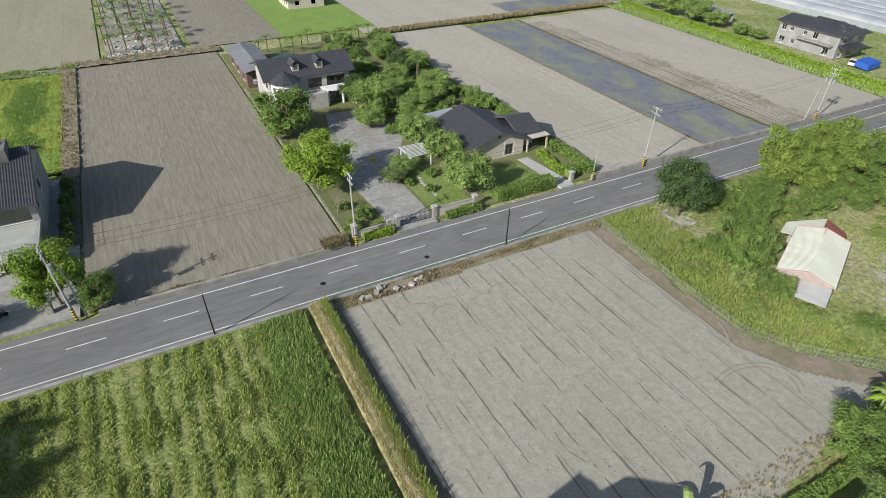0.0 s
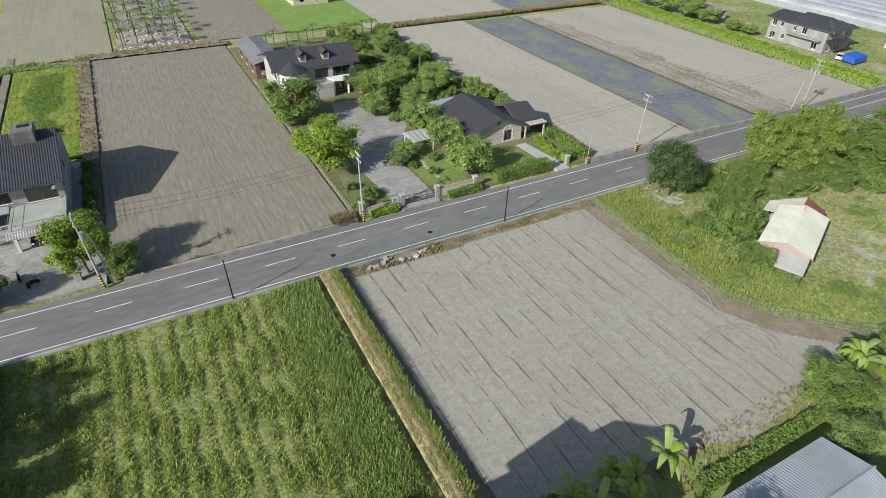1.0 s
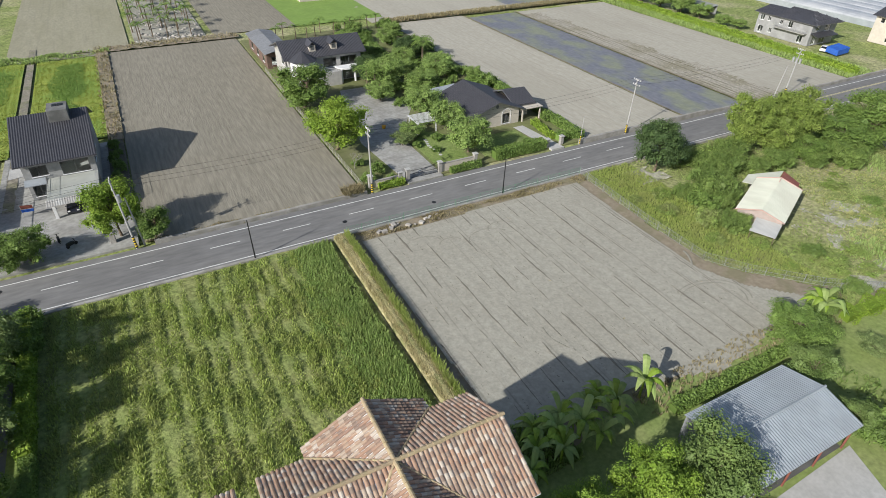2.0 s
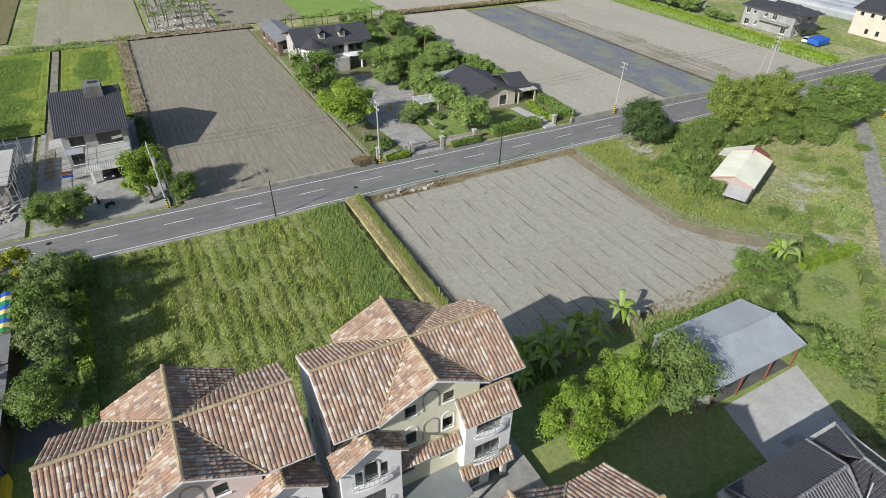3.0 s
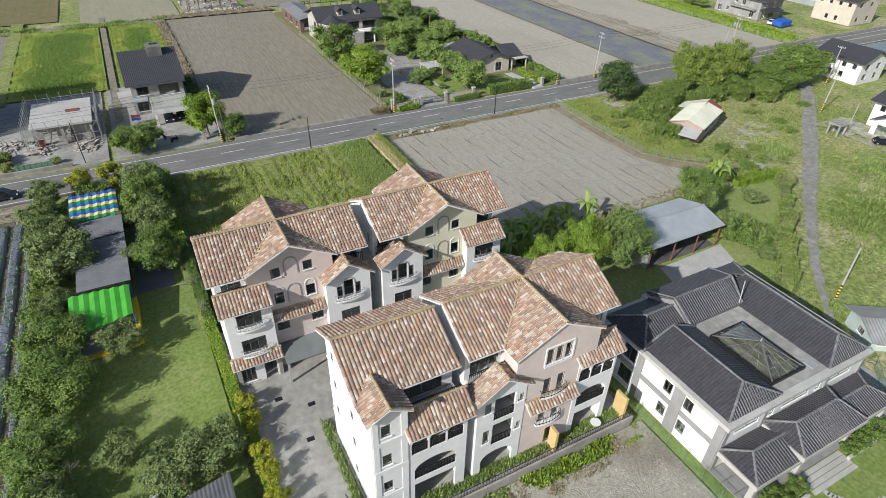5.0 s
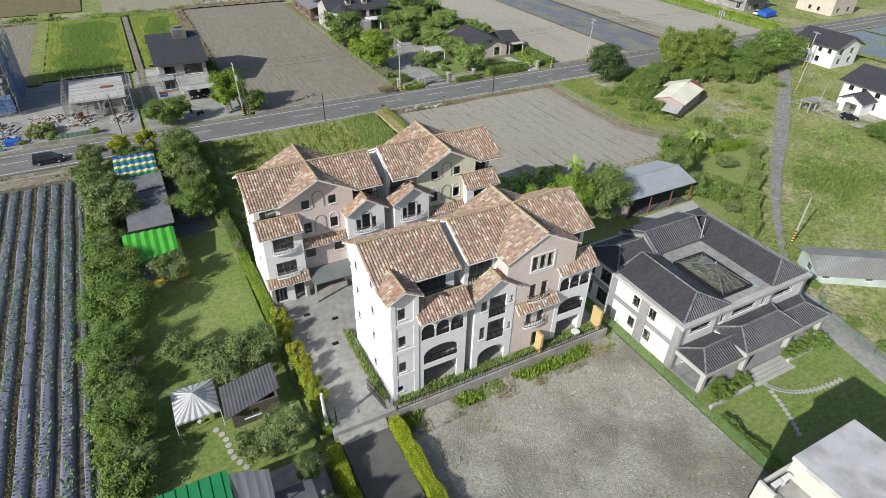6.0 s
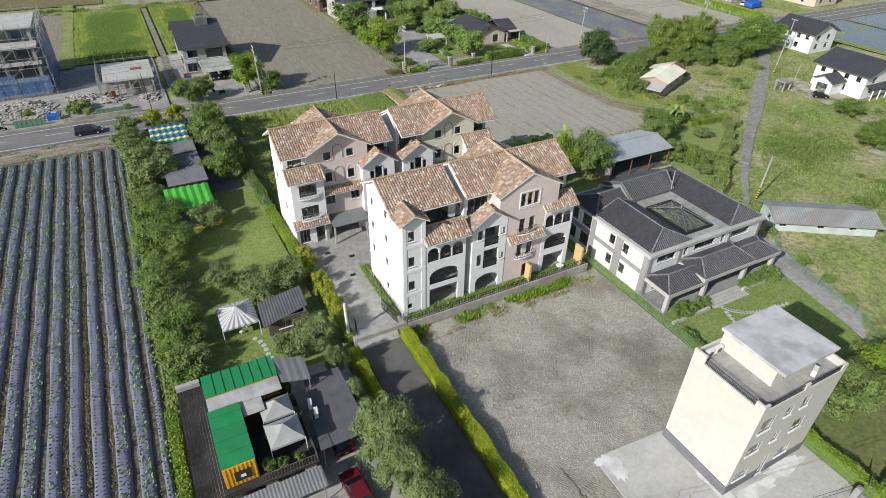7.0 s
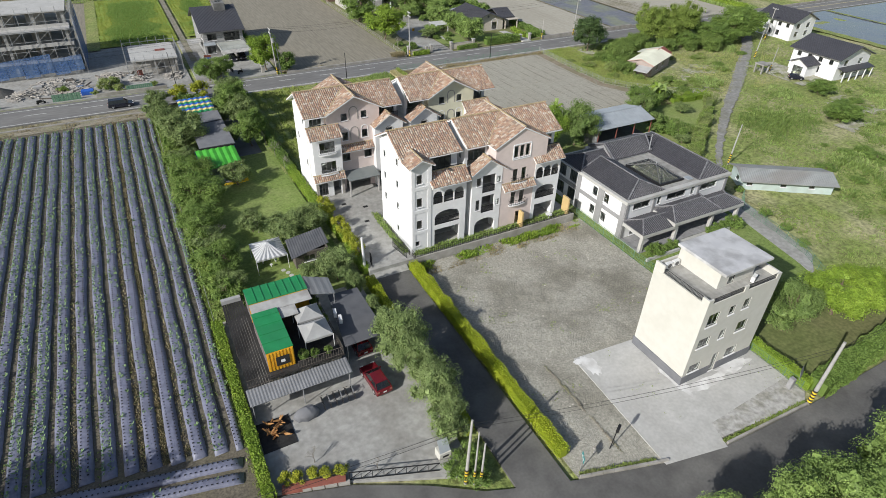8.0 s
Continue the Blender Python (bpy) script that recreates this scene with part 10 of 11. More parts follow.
def hedge(a, b, w, h, mat, label, size=0.13, per=75, group="", z=0.05, wob=0.26):
    """A clipped hedge from a to b: a dark core of twigs and a skin of leaves."""
    rng = np.random.default_rng(int(abs(a[0] * 13 + a[1] * 7)) + 3)
    a, b = Vector((*a, 0)), Vector((*b, 0))
    d = b - a
    ln = d.length
    u = d.normalized()
    s = Vector((-u.y, u.x, 0))
    hd = thing("hedge", (*((a + b) / 2).xy, z), label, "hedge", group)
    core = B()
    k = 0.34 * w
    prism(core, [(a + s * k).xy, (a - s * k).xy, (b - s * k).xy, (b + s * k).xy], z, z + h * 0.8)
    part("stem", core, mat, hd)
    n = int(per * ln * (w + 2 * h))
    q = rng.random((n, 3))
    side = rng.random(n) * (w + 2 * h)
    top = side < w
    off = np.where(top, (side / w - 0.5) * w, np.where(side < w + h, -w / 2, w / 2))
    zz = np.where(top, h, np.where(side < w + h, side - w, side - w - h))
    lump = np.array([1 + wob * noise.noise(Vector((x * ln * 0.6, 0.3, a.x))) for x in q[:, 0]])
    along = q[:, 0] * ln
    off, zz = off * lump + rng.normal(0, 0.05, n), zz * lump + rng.normal(0, 0.06, n)
    zz = np.maximum(zz, 0.05)
    p = np.array(a)[None] + along[:, None] * np.array(u) + off[:, None] * np.array(s) + np.array((0, 0, z)) + zz[:, None] * np.array((0, 0, 1.0))
    nrm = np.where(top[:, None], np.array((0, 0, 1.0)), np.sign(off)[:, None] * np.array(s)) + rng.normal(size=(n, 3)) * 0.6
    nrm /= np.linalg.norm(nrm, axis=1)[:, None]
    ax = np.cross(nrm, rng.normal(size=(n, 3)))
    ax /= np.linalg.norm(ax, axis=1)[:, None]
    bx = np.cross(nrm, ax)
    sz = (size * (0.6 + 0.8 * rng.random(n)))[:, None]
    V = np.stack((p - ax * sz, p - bx * sz * 0.55 + nrm * sz * 0.2, p + ax * sz, p + bx * sz * 0.55 + nrm * sz * 0.2), 1).reshape(-1, 3) - np.array(ORIGIN[hd.name])
    raw("leaves", V.tolist(), [tuple(i) for i in np.arange(4 * n).reshape(-1, 4).tolist()], mat, parent=hd)
    return hd


hedge((-18.0, -20.5), (-17.9, -52.4), 1.1, 1.25, L_YELLOW, "bright yellow-green clipped hedge along the lane", 0.07, 240, "yellow lane hedges")
hedge((-24.2, -21.0), (-24.4, -46.5), 1.0, 1.2, L_YELLOW, "bright yellow-green clipped hedge along the lane", 0.07, 240, "yellow lane hedges")
hedge((-25.0, 12.0), (-24.6, -1.5), 1.0, 1.6, L_BRIGHT, "green hedge between the villa and the garden", 0.095, 115)
hedge((-25.4, 30.0), (-25.0, 12.0), 1.0, 1.6, L_MID, "green hedge beside the grass field", 0.095, 115)
hedge((-26.3, 52.0), (-25.6, 30.0), 1.1, 2.2, L_BRIGHT, "tall bright hedge at the field's edge", 0.15, 60)
hedge((-24.3, -2.0), (-23.9, -19.0), 0.9, 1.3, L_BRIGHT, "green hedge along the courtyard", 0.095, 115)
for x, y in ((-24.1, -2.4), (-24.0, -4.6), (-23.9, -8.6), (-23.8, -10.8), (-23.7, -13.2), (-23.7, -15.8)):
    copy_thing(T_GOLD, stand(x, y, 0.5, 0.5, 0.62))["label"] = "yellow clipped shrub along the courtyard"
hedge((-42.6, -45.0), (-42.7, -21.0), 0.9, 1.2, L_BRIGHT, "green hedge between yard and crop field", 0.095, 105)
hedge((9.9, -45.0), (9.9, -57.5), 0.9, 1.3, L_BRIGHT, "clipped green hedge beside the tower house", 0.095, 115)
hedge((10.2, -58.0), (30.0, -56.4), 2.2, 2.0, L_MID, "thick green hedge along the southern lane", 0.11, 95)
hedge((10.4, -45.2), (10.4, -34.5), 0.8, 1.0, L_MID, "green hedge at the lot's fence", 0.095, 115)
hedge((40.9, -13.4), (50.5, -6.3), 2.0, 1.3, L_WEED, "overgrown green hedge along the track", 0.11, 95, wob=0.75)
hedge((50.5, -6.3), (60.5, 1.0), 2.0, 1.4, L_WEED, "overgrown green hedge along the track", 0.11, 95, wob=0.75)
hedge((58.6, 9.0), (69.2, 8.3), 1.7, 1.2, L_BRIGHT, "bright overgrown hedge at the lawn's end", 0.09, 140, wob=0.7)
hedge((60.5, 1.0), (66.6, 5.8), 1.9, 1.4, L_WEED, "overgrown green hedge along the track", 0.11, 95, wob=0.75)
hedge((30, 8.4), (48, 8.6), 1.2, 1.0, L_MID, "low green hedge by the open shed", 0.15, 55)
hedge((44.0, 64.0), (55.0, 64.0), 2.0, 1.7, L_MID, "green hedge along the road before the bungalow", 0.17, 50)
hedge((34.5, 62.7), (40.5, 62.8), 1.0, 1.0, L_MID, "low hedge before the garden wall", 0.15, 50)
hedge((21.5, 62.9), (26.0, 62.9), 0.9, 0.9, L_BRIGHT, "low bright hedge before the garden wall", 0.15, 50)
hedge((59.0, 65.5), (63.0, 65.5), 1.8, 1.3, L_MID, "green hedge by the bungalow", 0.17, 50)
hedge((63.6, 64.0), (64.2, 98.0), 1.5, 1.4, L_MID, "green hedge at the estate's edge", 0.18, 40)
hedge((58.6, 66.0), (59.5, 74.0), 1.2, 0.9, L_BRIGHT, "low hedge beside the bungalow path", 0.16, 45)
hedge((150.5, 64.0), (153.0, 156.0), 2.2, 1.6, L_BRIGHT, "long clipped hedge along a far field", 0.24, 22)


def blades(name, n, where, h, w, mat, label, category, seed, lean=0.35, tuft=3, z=0.0):
    """Tufts of grass blades over a region. where(rng, n): places and height factors."""
    rng = np.random.default_rng(seed)
    x, y, f = where(rng, n)
    n = len(x)
    V, k = [], 0
    for j in range(tuft):
        a = rng.random(n) * 2 * math.pi
        hh = h * f * (0.6 + 0.7 * rng.random(n))
        o = np.stack((np.cos(a), np.sin(a), np.zeros(n)), 1)
        s = np.stack((-np.sin(a), np.cos(a), np.zeros(n)), 1) * (w * (0.6 + 0.8 * rng.random(n)))[:, None]
        base = np.stack((x + rng.normal(0, 0.08, n), y + rng.normal(0, 0.08, n), np.full(n, z)), 1)
        tip = base + o * (hh * lean * (0.4 + rng.random(n)))[:, None] + np.array((0, 0, 1.0)) * hh[:, None]
        mid = base * 0.45 + tip * 0.55 + np.array((0, 0, 1.0)) * (hh * 0.1)[:, None]
        V.append(np.stack((base - s * 0.6, base + s * 0.6, mid + s, tip, mid - s), 1).reshape(-1, 3))
    V = np.concatenate(V)
    ob = raw(name, V.tolist(), [tuple(i) for i in np.arange(len(V)).reshape(-1, 5).tolist()], mat, at=(0, 0, 0))
    return tagged(ob, label, category, kind="stuff")


def region(x0, x1, y0, y1, factor=None, keep=None):
    def w(rng, n):
        x, y = x0 + (x1 - x0) * rng.random(n), y0 + (y1 - y0) * rng.random(n)
        f = np.ones(n) if factor is None else np.array([factor(a, b) for a, b in zip(x, y)])
        ok = f > 0.05
        if keep:
            ok &= np.array([keep(a, b) for a, b in zip(x, y)])
        return x[ok], y[ok], f[ok]
    return w


blades("grass", 46000, region(-25.5, 7.4, 9.5, 52.0, lambda x, y: 0.55 + 0.3 * math.sin(x * 3.6 + 1.2 * noise.noise(Vector((x * 0.2, y * 0.2, 0)))) + 0.55 * noise.noise(Vector((x * 0.25, y * 0.25, 3))) + 0.35 * noise.noise(Vector((x * 0.9, y * 0.6, 5)))), 0.5, 0.05, L_GRASS, "thick rough meadow grass in faint rows", "grass", 21, tuft=2)
blades("tall_grass", 12000, region(2.0, 9.2, 9.5, 52.0, lambda x, y: min(1.0, 0.25 + (x - 2.0) * 0.16) + 0.5 * noise.noise(Vector((x * 0.4, y * 0.3, 1)))), 0.62, 0.045, L_TALL, "strip of tall lush green grass", "grass", 22)
blades("verge_grass", 2200, region(11.7, 12.3, 9.5, 52.0), 1.0, 0.045, L_GRASS, "green weeds climbing the berm fence", "grass", 56, z=0.2)
blades("dry_grass", 6500, region(10.2, 12.2, 9.5, 52.0), 0.5, 0.03, leaf("straw_blades", (0.52, 0.46, 0.25), (0.60, 0.54, 0.32), (0.44, 0.40, 0.20), 0.25, 0.3), "dry yellow grass on the berm", "grass", 23, z=0.4)
blades("dry_grass", 2600, region(13, 54, 50.2, 52.4, lambda x, y: 0.4 + 1.1 * noise.noise(Vector((x * 0.25, y, 1)))), 0.35, 0.05, L_DRY, "dry brown grass along the road fence", "grass", 24)
blades("weeds", 42000, region(53.5, 128, -58, 52.0, lambda x, y: 0.75 + 0.9 * noise.noise(Vector((x * 0.07, y * 0.07, 1))) + 0.35 * noise.noise(Vector((x * 0.3, y * 0.3, 2))),
       lambda x, y: inside_poly((x, y), [(54.2, 52.4), (53.6, 26), (56.8, 21), (70, 10), (66, 3), (50, -10), (44, -18), (54, -33), (54, -58), (128, -58), (128, 52.4)]) and not inside_poly((x, y), [(49, -13.6), (82, 10), (124, 40), (124, 43), (80, 12.4), (48, -11.5)])
       and not (64 < x < 80 and 23 < y < 37 and abs((x - 71) * -0.415 + (y - 29.4) * 0.91) < 4.4) and not (101 < x < 121 and 2 < y < 17)), 0.27, 0.055, L_WEED, "rough meadow weeds and grass", "weeds", 25, tuft=2)
blades("weeds", 9000, region(54.0, 64, 16, 52.0, None, lambda x, y: inside_poly((x, y), [(54.2, 52), (53.8, 26), (57, 21), (64, 15), (64, 52)])), 0.42, 0.04, L_GRASS, "lush weeds behind the wire fence", "weeds", 26)
def in_meadow(x, y):
    """Open grass of the eastern meadow, clear of track, shed, hut and house."""
    return not inside_poly((x, y), [(40, -22), (50, -14.4), (82, 9), (124, 40), (124, 44), (78, 12), (47, -11)]) and not inside_poly((x, y), [(34, -26.5), (42, -20), (57, -29.5), (48, -35)]) and not (90 < x < 122 and -2 < y < 27) and not (62 < x < 82 and 22 < y < 38)


blades("tall_grass", 30000, region(44, 126, -58, 34, lambda x, y: -0.1 + 1.5 * noise.noise(Vector((x * 0.11, y * 0.11, 12))) + 0.6 * noise.noise(Vector((x * 0.5, y * 0.5, 13))),
       lambda x, y: in_meadow(x, y) and (x > 60 + (y + 3) * 1.2 or (y > 12 and x > 66))), 0.9, 0.06, L_TALL, "clumps of tall meadow grass", "grass", 61, lean=0.6)
blades("weeds", 17000, region(48, 110, -48, 4, lambda x, y: max(1.25 - math.hypot((x - 70) / 12, (y + 8) / 7), 1.3 * noise.noise(Vector((x * 0.13, y * 0.13, 21)))) + 0.6 * noise.noise(Vector((x * 0.4, y * 0.4, 3))),
       lambda x, y: in_meadow(x, y)), 0.75, 0.07, L_SHRUB, "dark green weed patch in the meadow", "weeds", 62, lean=0.7)
blades("dry_weeds", 1500, region(-13, 19, 62.5, 63.5, lambda x, y: 0.3 + 0.9 * noise.noise(Vector((x * 0.4, y, 2)))), 0.45, 0.045, L_DRY, "dry brown weeds along the field's road edge", "weeds", 63)
blades("dry_weeds", 420, region(15.8, 18.8, 62.4, 64.4), 1.0, 0.05, L_DRY, "brown dry tuft at the field's corner", "weeds", 64, lean=0.6)
blades("dry_grass", 6000, region(70, 112, 8, 36, lambda x, y: 0.5 + 0.7 * noise.noise(Vector((x * 0.09, y * 0.09, 7))), lambda x, y: abs((x - 45.2) * 0.568 - (y + 16) * 0.823) > 2.2 and not (62 < x < 82 and 22 < y < 37) and not (96 < x < 121 and 0 < y < 22)), 0.45, 0.05, leaf("pale_grass", (0.36, 0.38, 0.13), (0.44, 0.44, 0.18), (0.42, 0.38, 0.20), 0.25, 0.4), "pale dry meadow grass round the hut", "grass", 58, tuft=2)
blades("weeds", 5000, region(34.0, 46, -58, -8, lambda x, y: 0.6 + 0.5 * noise.noise(Vector((x * 0.2, y * 0.2, 1))), lambda x, y: x > 37.6 + max(0, (-30 - y)) * -0.2 and not inside_poly((x, y), [(34, -26.5), (42, -20), (56, -29.5), (48, -35)])), 0.32, 0.05, L_WEED, "rough weeds by the long shed", "weeds", 27)
blades("dry_grass", 2400, region(-95, -43, 47.4, 52.3, lambda x, y: 0.3 + 0.8 * noise.noise(Vector((x * 0.3, y * 0.5, 8)))), 0.35, 0.05, L_DRY, "dry grass on the roadside verge", "grass", 45)
def lush(x, y, x0, x1, y0, y1):
    """How far inside a field's lush middle a place lies."""
    d = min(x - x0, x1 - x, (y - y0) * 0.8, (y1 - y) * 0.8)
    return d - 3.0 + 3.2 * noise.noise(Vector((x * 0.14, y * 0.1, 6)))


for x0, x1, y0, y1, n, seed in ((-50.3, -31.7, 100.5, 157.5, 12000, 28), (-28.8, -16.2, 103.5, 156.5, 8500, 29)):
    blades("rice_plants", n, region(x0, x1, y0, y1, lambda x, y: 0.75 + 0.25 * math.sin(x * 5.2) if lush(x, y, x0, x1, y0, y1) < 0.3 else 0.0), 0.24, 0.05, L_RICE, "ripening yellow-green rice plants in rows", "rice", seed, z=0.2, tuft=2)
    blades("rice_plants", n + 2000, region(x0, x1, y0, y1, lambda x, y: min(1.3, 0.6 + 0.25 * lush(x, y, x0, x1, y0, y1)) if lush(x, y, x0, x1, y0, y1) > 0 else 0.0), 0.34, 0.055, L_LUSH, "taller lush green rice in the field's middle", "rice", seed + 40, z=0.25, tuft=2)
blades("weeds", 2600, region(-82, -13, 156.6, 163.5, lambda x, y: 0.3 + 1.2 * noise.noise(Vector((x * 0.15, y * 0.3, 3)))), 1.1, 0.09, L_TALL, "tall weeds along the earth track", "weeds", 57, z=0.1, lean=0.6)
blades("dry_weeds", 4200, region(-16.5, 20, 99, 165, None, lambda x, y: x < -13.2 or y > 160.3), 0.6, 0.06, L_DRY, "brown dry weeds on the earth banks", "weeds", 30, z=0.25)
blades("dry_weeds", 2500, region(64, 150, 157, 160.5), 0.8, 0.12, L_DRY, "brown dry weeds on the earth bank", "weeds", 31, z=0.3)
blades("verge_grass", 6000, region(146.5, 157, 63, 158), 0.7, 0.12, L_TALL, "bright grass along the far hedge", "grass", 32, tuft=2)
blades("weeds", 1500, region(11.5, 18.9, 8.3, 14), 0.5, 0.06, L_TALL, "grass between villa and field", "weeds", 33)
blades("dry_grass", 1800, region(28, 66, 8.6, 15, None, lambda x, y: y < 12.6 - 0.03 * abs(x - 45)), 0.4, 0.05, L_DRY, "dry grass on the field's southern margin", "grass", 34)
blades("weeds", 700, region(12.8, 53, 13, 51, lambda x, y: 0.5 if abs((x % 1.72) - 0.86) < 0.14 and noise.noise(Vector((x * 0.3, y * 0.3, 4))) > 0.1 else 0), 0.4, 0.05, L_DRY, "scattered dead stalks in the bare field", "weeds", 35)
blades("weeds", 1600, region(-17.2, 9.4, -56, -20.6, lambda x, y: 0.5 if noise.noise(Vector((x * 0.25, y * 0.25, 4))) > 0.25 else 0), 0.28, 0.05, L_WEED, "low weeds in the gravel", "weeds", 36)


blades("verge_grass", 1500, region(-17.0, 8.2, -19.3, -18.3), 0.45, 0.045, L_TALL, "uncut grass strip behind the retaining wall", "grass", 51, z=PLOT)
blades("verge_grass", 420, region(-18.3, -17.5, -18.0, -7.0), 0.4, 0.045, L_TALL, "grass strip beside the villa wall", "grass", 52, z=PLOT)
blades("weeds", 1500, region(-17.0, 9.0, -21.8, -20.3, lambda x, y: 0.35 + 1.3 * noise.noise(Vector((x * 0.35, y * 0.4, 3)))), 0.65, 0.06, L_BRIGHT, "leafy weeds at the foot of the retaining wall", "weeds", 53, lean=0.7)
blades("dry_grass", 1500, region(-17.0, 9.0, -22.8, -20.5, lambda x, y: 0.3 + 0.9 * noise.noise(Vector((x * 0.4, y * 0.5, 9)))), 0.35, 0.04, L_DRY, "dry grass at the lot's edge", "grass", 54)
blades("weeds", 900, lambda rng, n: (lambda x: (x, np.array([south(a) for a in x]) + 0.35 + 0.25 * rng.random(n), 0.4 + 0.6 * rng.random(n)))(np.where(rng.random(n) < 0.45, rng.uniform(-17.6, -10.6, n), rng.uniform(-3.2, 8.0, n))), 0.3, 0.05, L_WEED, "weeds along the lane kerb", "weeds", 55)


# crop rows under silver film
def row_x(i):
    return -43.8 if i == 0 else -45.4 - 1.81 * (i - 1)


def row_end(x):
    return -38.4 + 0.19 * (-44 - x)


ROW_FILL = (0.25, 0.75, 0.5, 0.06, 0.03, 0.22, 0.7, 0.35, 0.6, 0.9, 0.97, 0.6, 0.95)
ROWS = 36
HOLE_GAP = 0.42
rows_thing = thing("mulched_rows", (-60, 4, 0), "long raised crop rows under silver plastic film", "crop rows", kind="stuff")
sheet("crop_soil", -112, -42.9, -46.5, 47.5, -0.02, 60, 80, M_DAMP, "dark damp soil between crop rows", "soil", lumps(0.05, 0.8), keep=lambda x, y: y > south(x) + 0.3)


def film_row(xa, ya, xb, yb, half, seed):
    """One raised row from a to b under wrinkled film, with tucked-in ends."""
    rw = np.random.default_rng(seed)
    a, b = Vector((xa, ya, 0)), Vector((xb, yb, 0))
    u = (b - a).normalized()
    w = Vector((u.y, -u.x, 0))
    n = int((b - a).length / 0.9)
    prof = ((-1.0, 0.0), (-0.88, 0.16), (-0.66, 0.27), (-0.3, 0.32), (0.3, 0.32), (0.66, 0.27), (0.88, 0.16), (1.0, 0.0))
    V, Fc = [], []
    m = len(prof)
    for j in range(n + 1):
        end = 0.35 if j in (0, n) else 1.0
        wob = 0.05 * math.sin(j * 0.36 + seed) + rw.normal(0, 0.012)
        for d, z in prof:
            p = a.lerp(b, j / n) + w * (d * half * (1 + rw.normal(0, 0.03)) + wob)
            V.append((p.x + 60, p.y - 4, z * end + rw.normal(0, 0.010)))
        if j:
            for k in range(m - 1):
                Fc.append((m * j - m + k, m * j - m + 1 + k, m * j + 1 + k, m * j + k))
    Fc += [tuple(range(m - 1, -1, -1)), tuple(range(m * n, m * n + m))]
    return raw("mulched_row", V, Fc, M_MULCH, parent=rows_thing, smooth=True)


hv, hf, px_, py_, pf_ = [], [], [], [], []
rgx = random.Random(77)


def pierce(x, y, fill):
    """A hole in the film, or a young plant that fills it."""
    if rgx.random() < fill:
        px_.append(x + rgx.uniform(-0.05, 0.05)), py_.append(y + rgx.uniform(-0.05, 0.05)), pf_.append(rgx.uniform(0.7, 1.35))
        return
    k = len(hv)
    r = rgx.uniform(0.065, 0.095)
    # flat disc on the film; the hole's inner shade is only its dark colour
    hv.extend((x + r * math.cos(q), y + r * math.sin(q), 0.353) for q in (0, 1.05, 2.09, 3.14, 4.19, 5.24))
    hf.append(tuple(range(k, k + 6)))


for i in range(ROWS):
    xc = row_x(i)
    y0 = row_end(xc)
    half = 0.36 if i == 0 else 0.62
    film_row(xc, y0, xc, 46.3, half, i)
    for side in (-1, 1):
        y = y0 + 0.5 + (0.21 if side > 0 else 0.0)
        while y < 46:
            base = ROW_FILL[i] if i < len(ROW_FILL) else 0.85
            north = min(1.0, max(0.0, (y + 16) / 30))
            fill = base + (0.72 - base) * north * (0.9 if i > 1 else 0.4) + 0.5 * noise.noise(Vector((xc * 0.4, y * 0.13, 2)))
            pierce(xc + side * half * 0.47 + 0.05 * math.sin(y * 0.4 + i), y, fill if rgx.random() < 0.97 else 0.5)
            y += HOLE_GAP
for s, (yc, x1) in enumerate(((-39.9, -43.9), (-41.5, -44.1))):
    film_row(-84, yc + 0.21 * (-43.7 + 84), x1, yc + 0.21 * (-43.7 - x1), 0.58, 90 + s)
    x = x1 - 0.5
    while x > -80:
        for side in (-1, 1):
            pierce(x + (0.2 if side > 0 else 0), yc + 0.21 * (-43.7 - x) + side * 0.26, 0.03)
        x -= HOLE_GAP
tagged(raw("planting_holes", hv, hf, M_HOLE, at=(0, 0, 0)), "rows of planting holes in the film", "planting holes", kind="stuff")
blades("crop_plants", len(px_), lambda rng, n: (np.array(px_), np.array(py_), np.array(pf_)), 0.16, 0.07, L_CROP, "young leafy vegetables in film holes", "vegetables", 41, lean=1.2, tuft=5, z=0.31)
blades("dead_weeds", 5200, lambda rng, n: (lambda i, y, q: (-46.3 - i * 1.81 + rng.normal(0, 0.13, n), y, q))(rng.choice((1, 2, 2, 2, 2, 2, 3, 3, 6), n), -37 + 84 * rng.random(n) ** 1.3, 0.3 + 0.4 * rng.random(n)), 0.34, 0.035, L_DRY, "dry brown weeds between the rows", "weeds", 42)
blades("furrow_weeds", 2600, lambda rng, n: (-44.5 - rng.integers(0, 30, n) * 1.81 + rng.normal(0, 0.14, n), -37 + 84 * rng.random(n), 0.25 + 0.4 * rng.random(n)), 0.3, 0.05, L_WEED, "small weeds in the furrows", "weeds", 43)
blades("margin_grass", 3800, lambda rng, n: (-42.95 + rng.normal(0, 0.22, n), -44 + 91 * rng.random(n), 0.4 + 0.7 * rng.random(n)), 0.4, 0.045, L_WEED, "rough grass along the crop field's fence", "grass", 44)


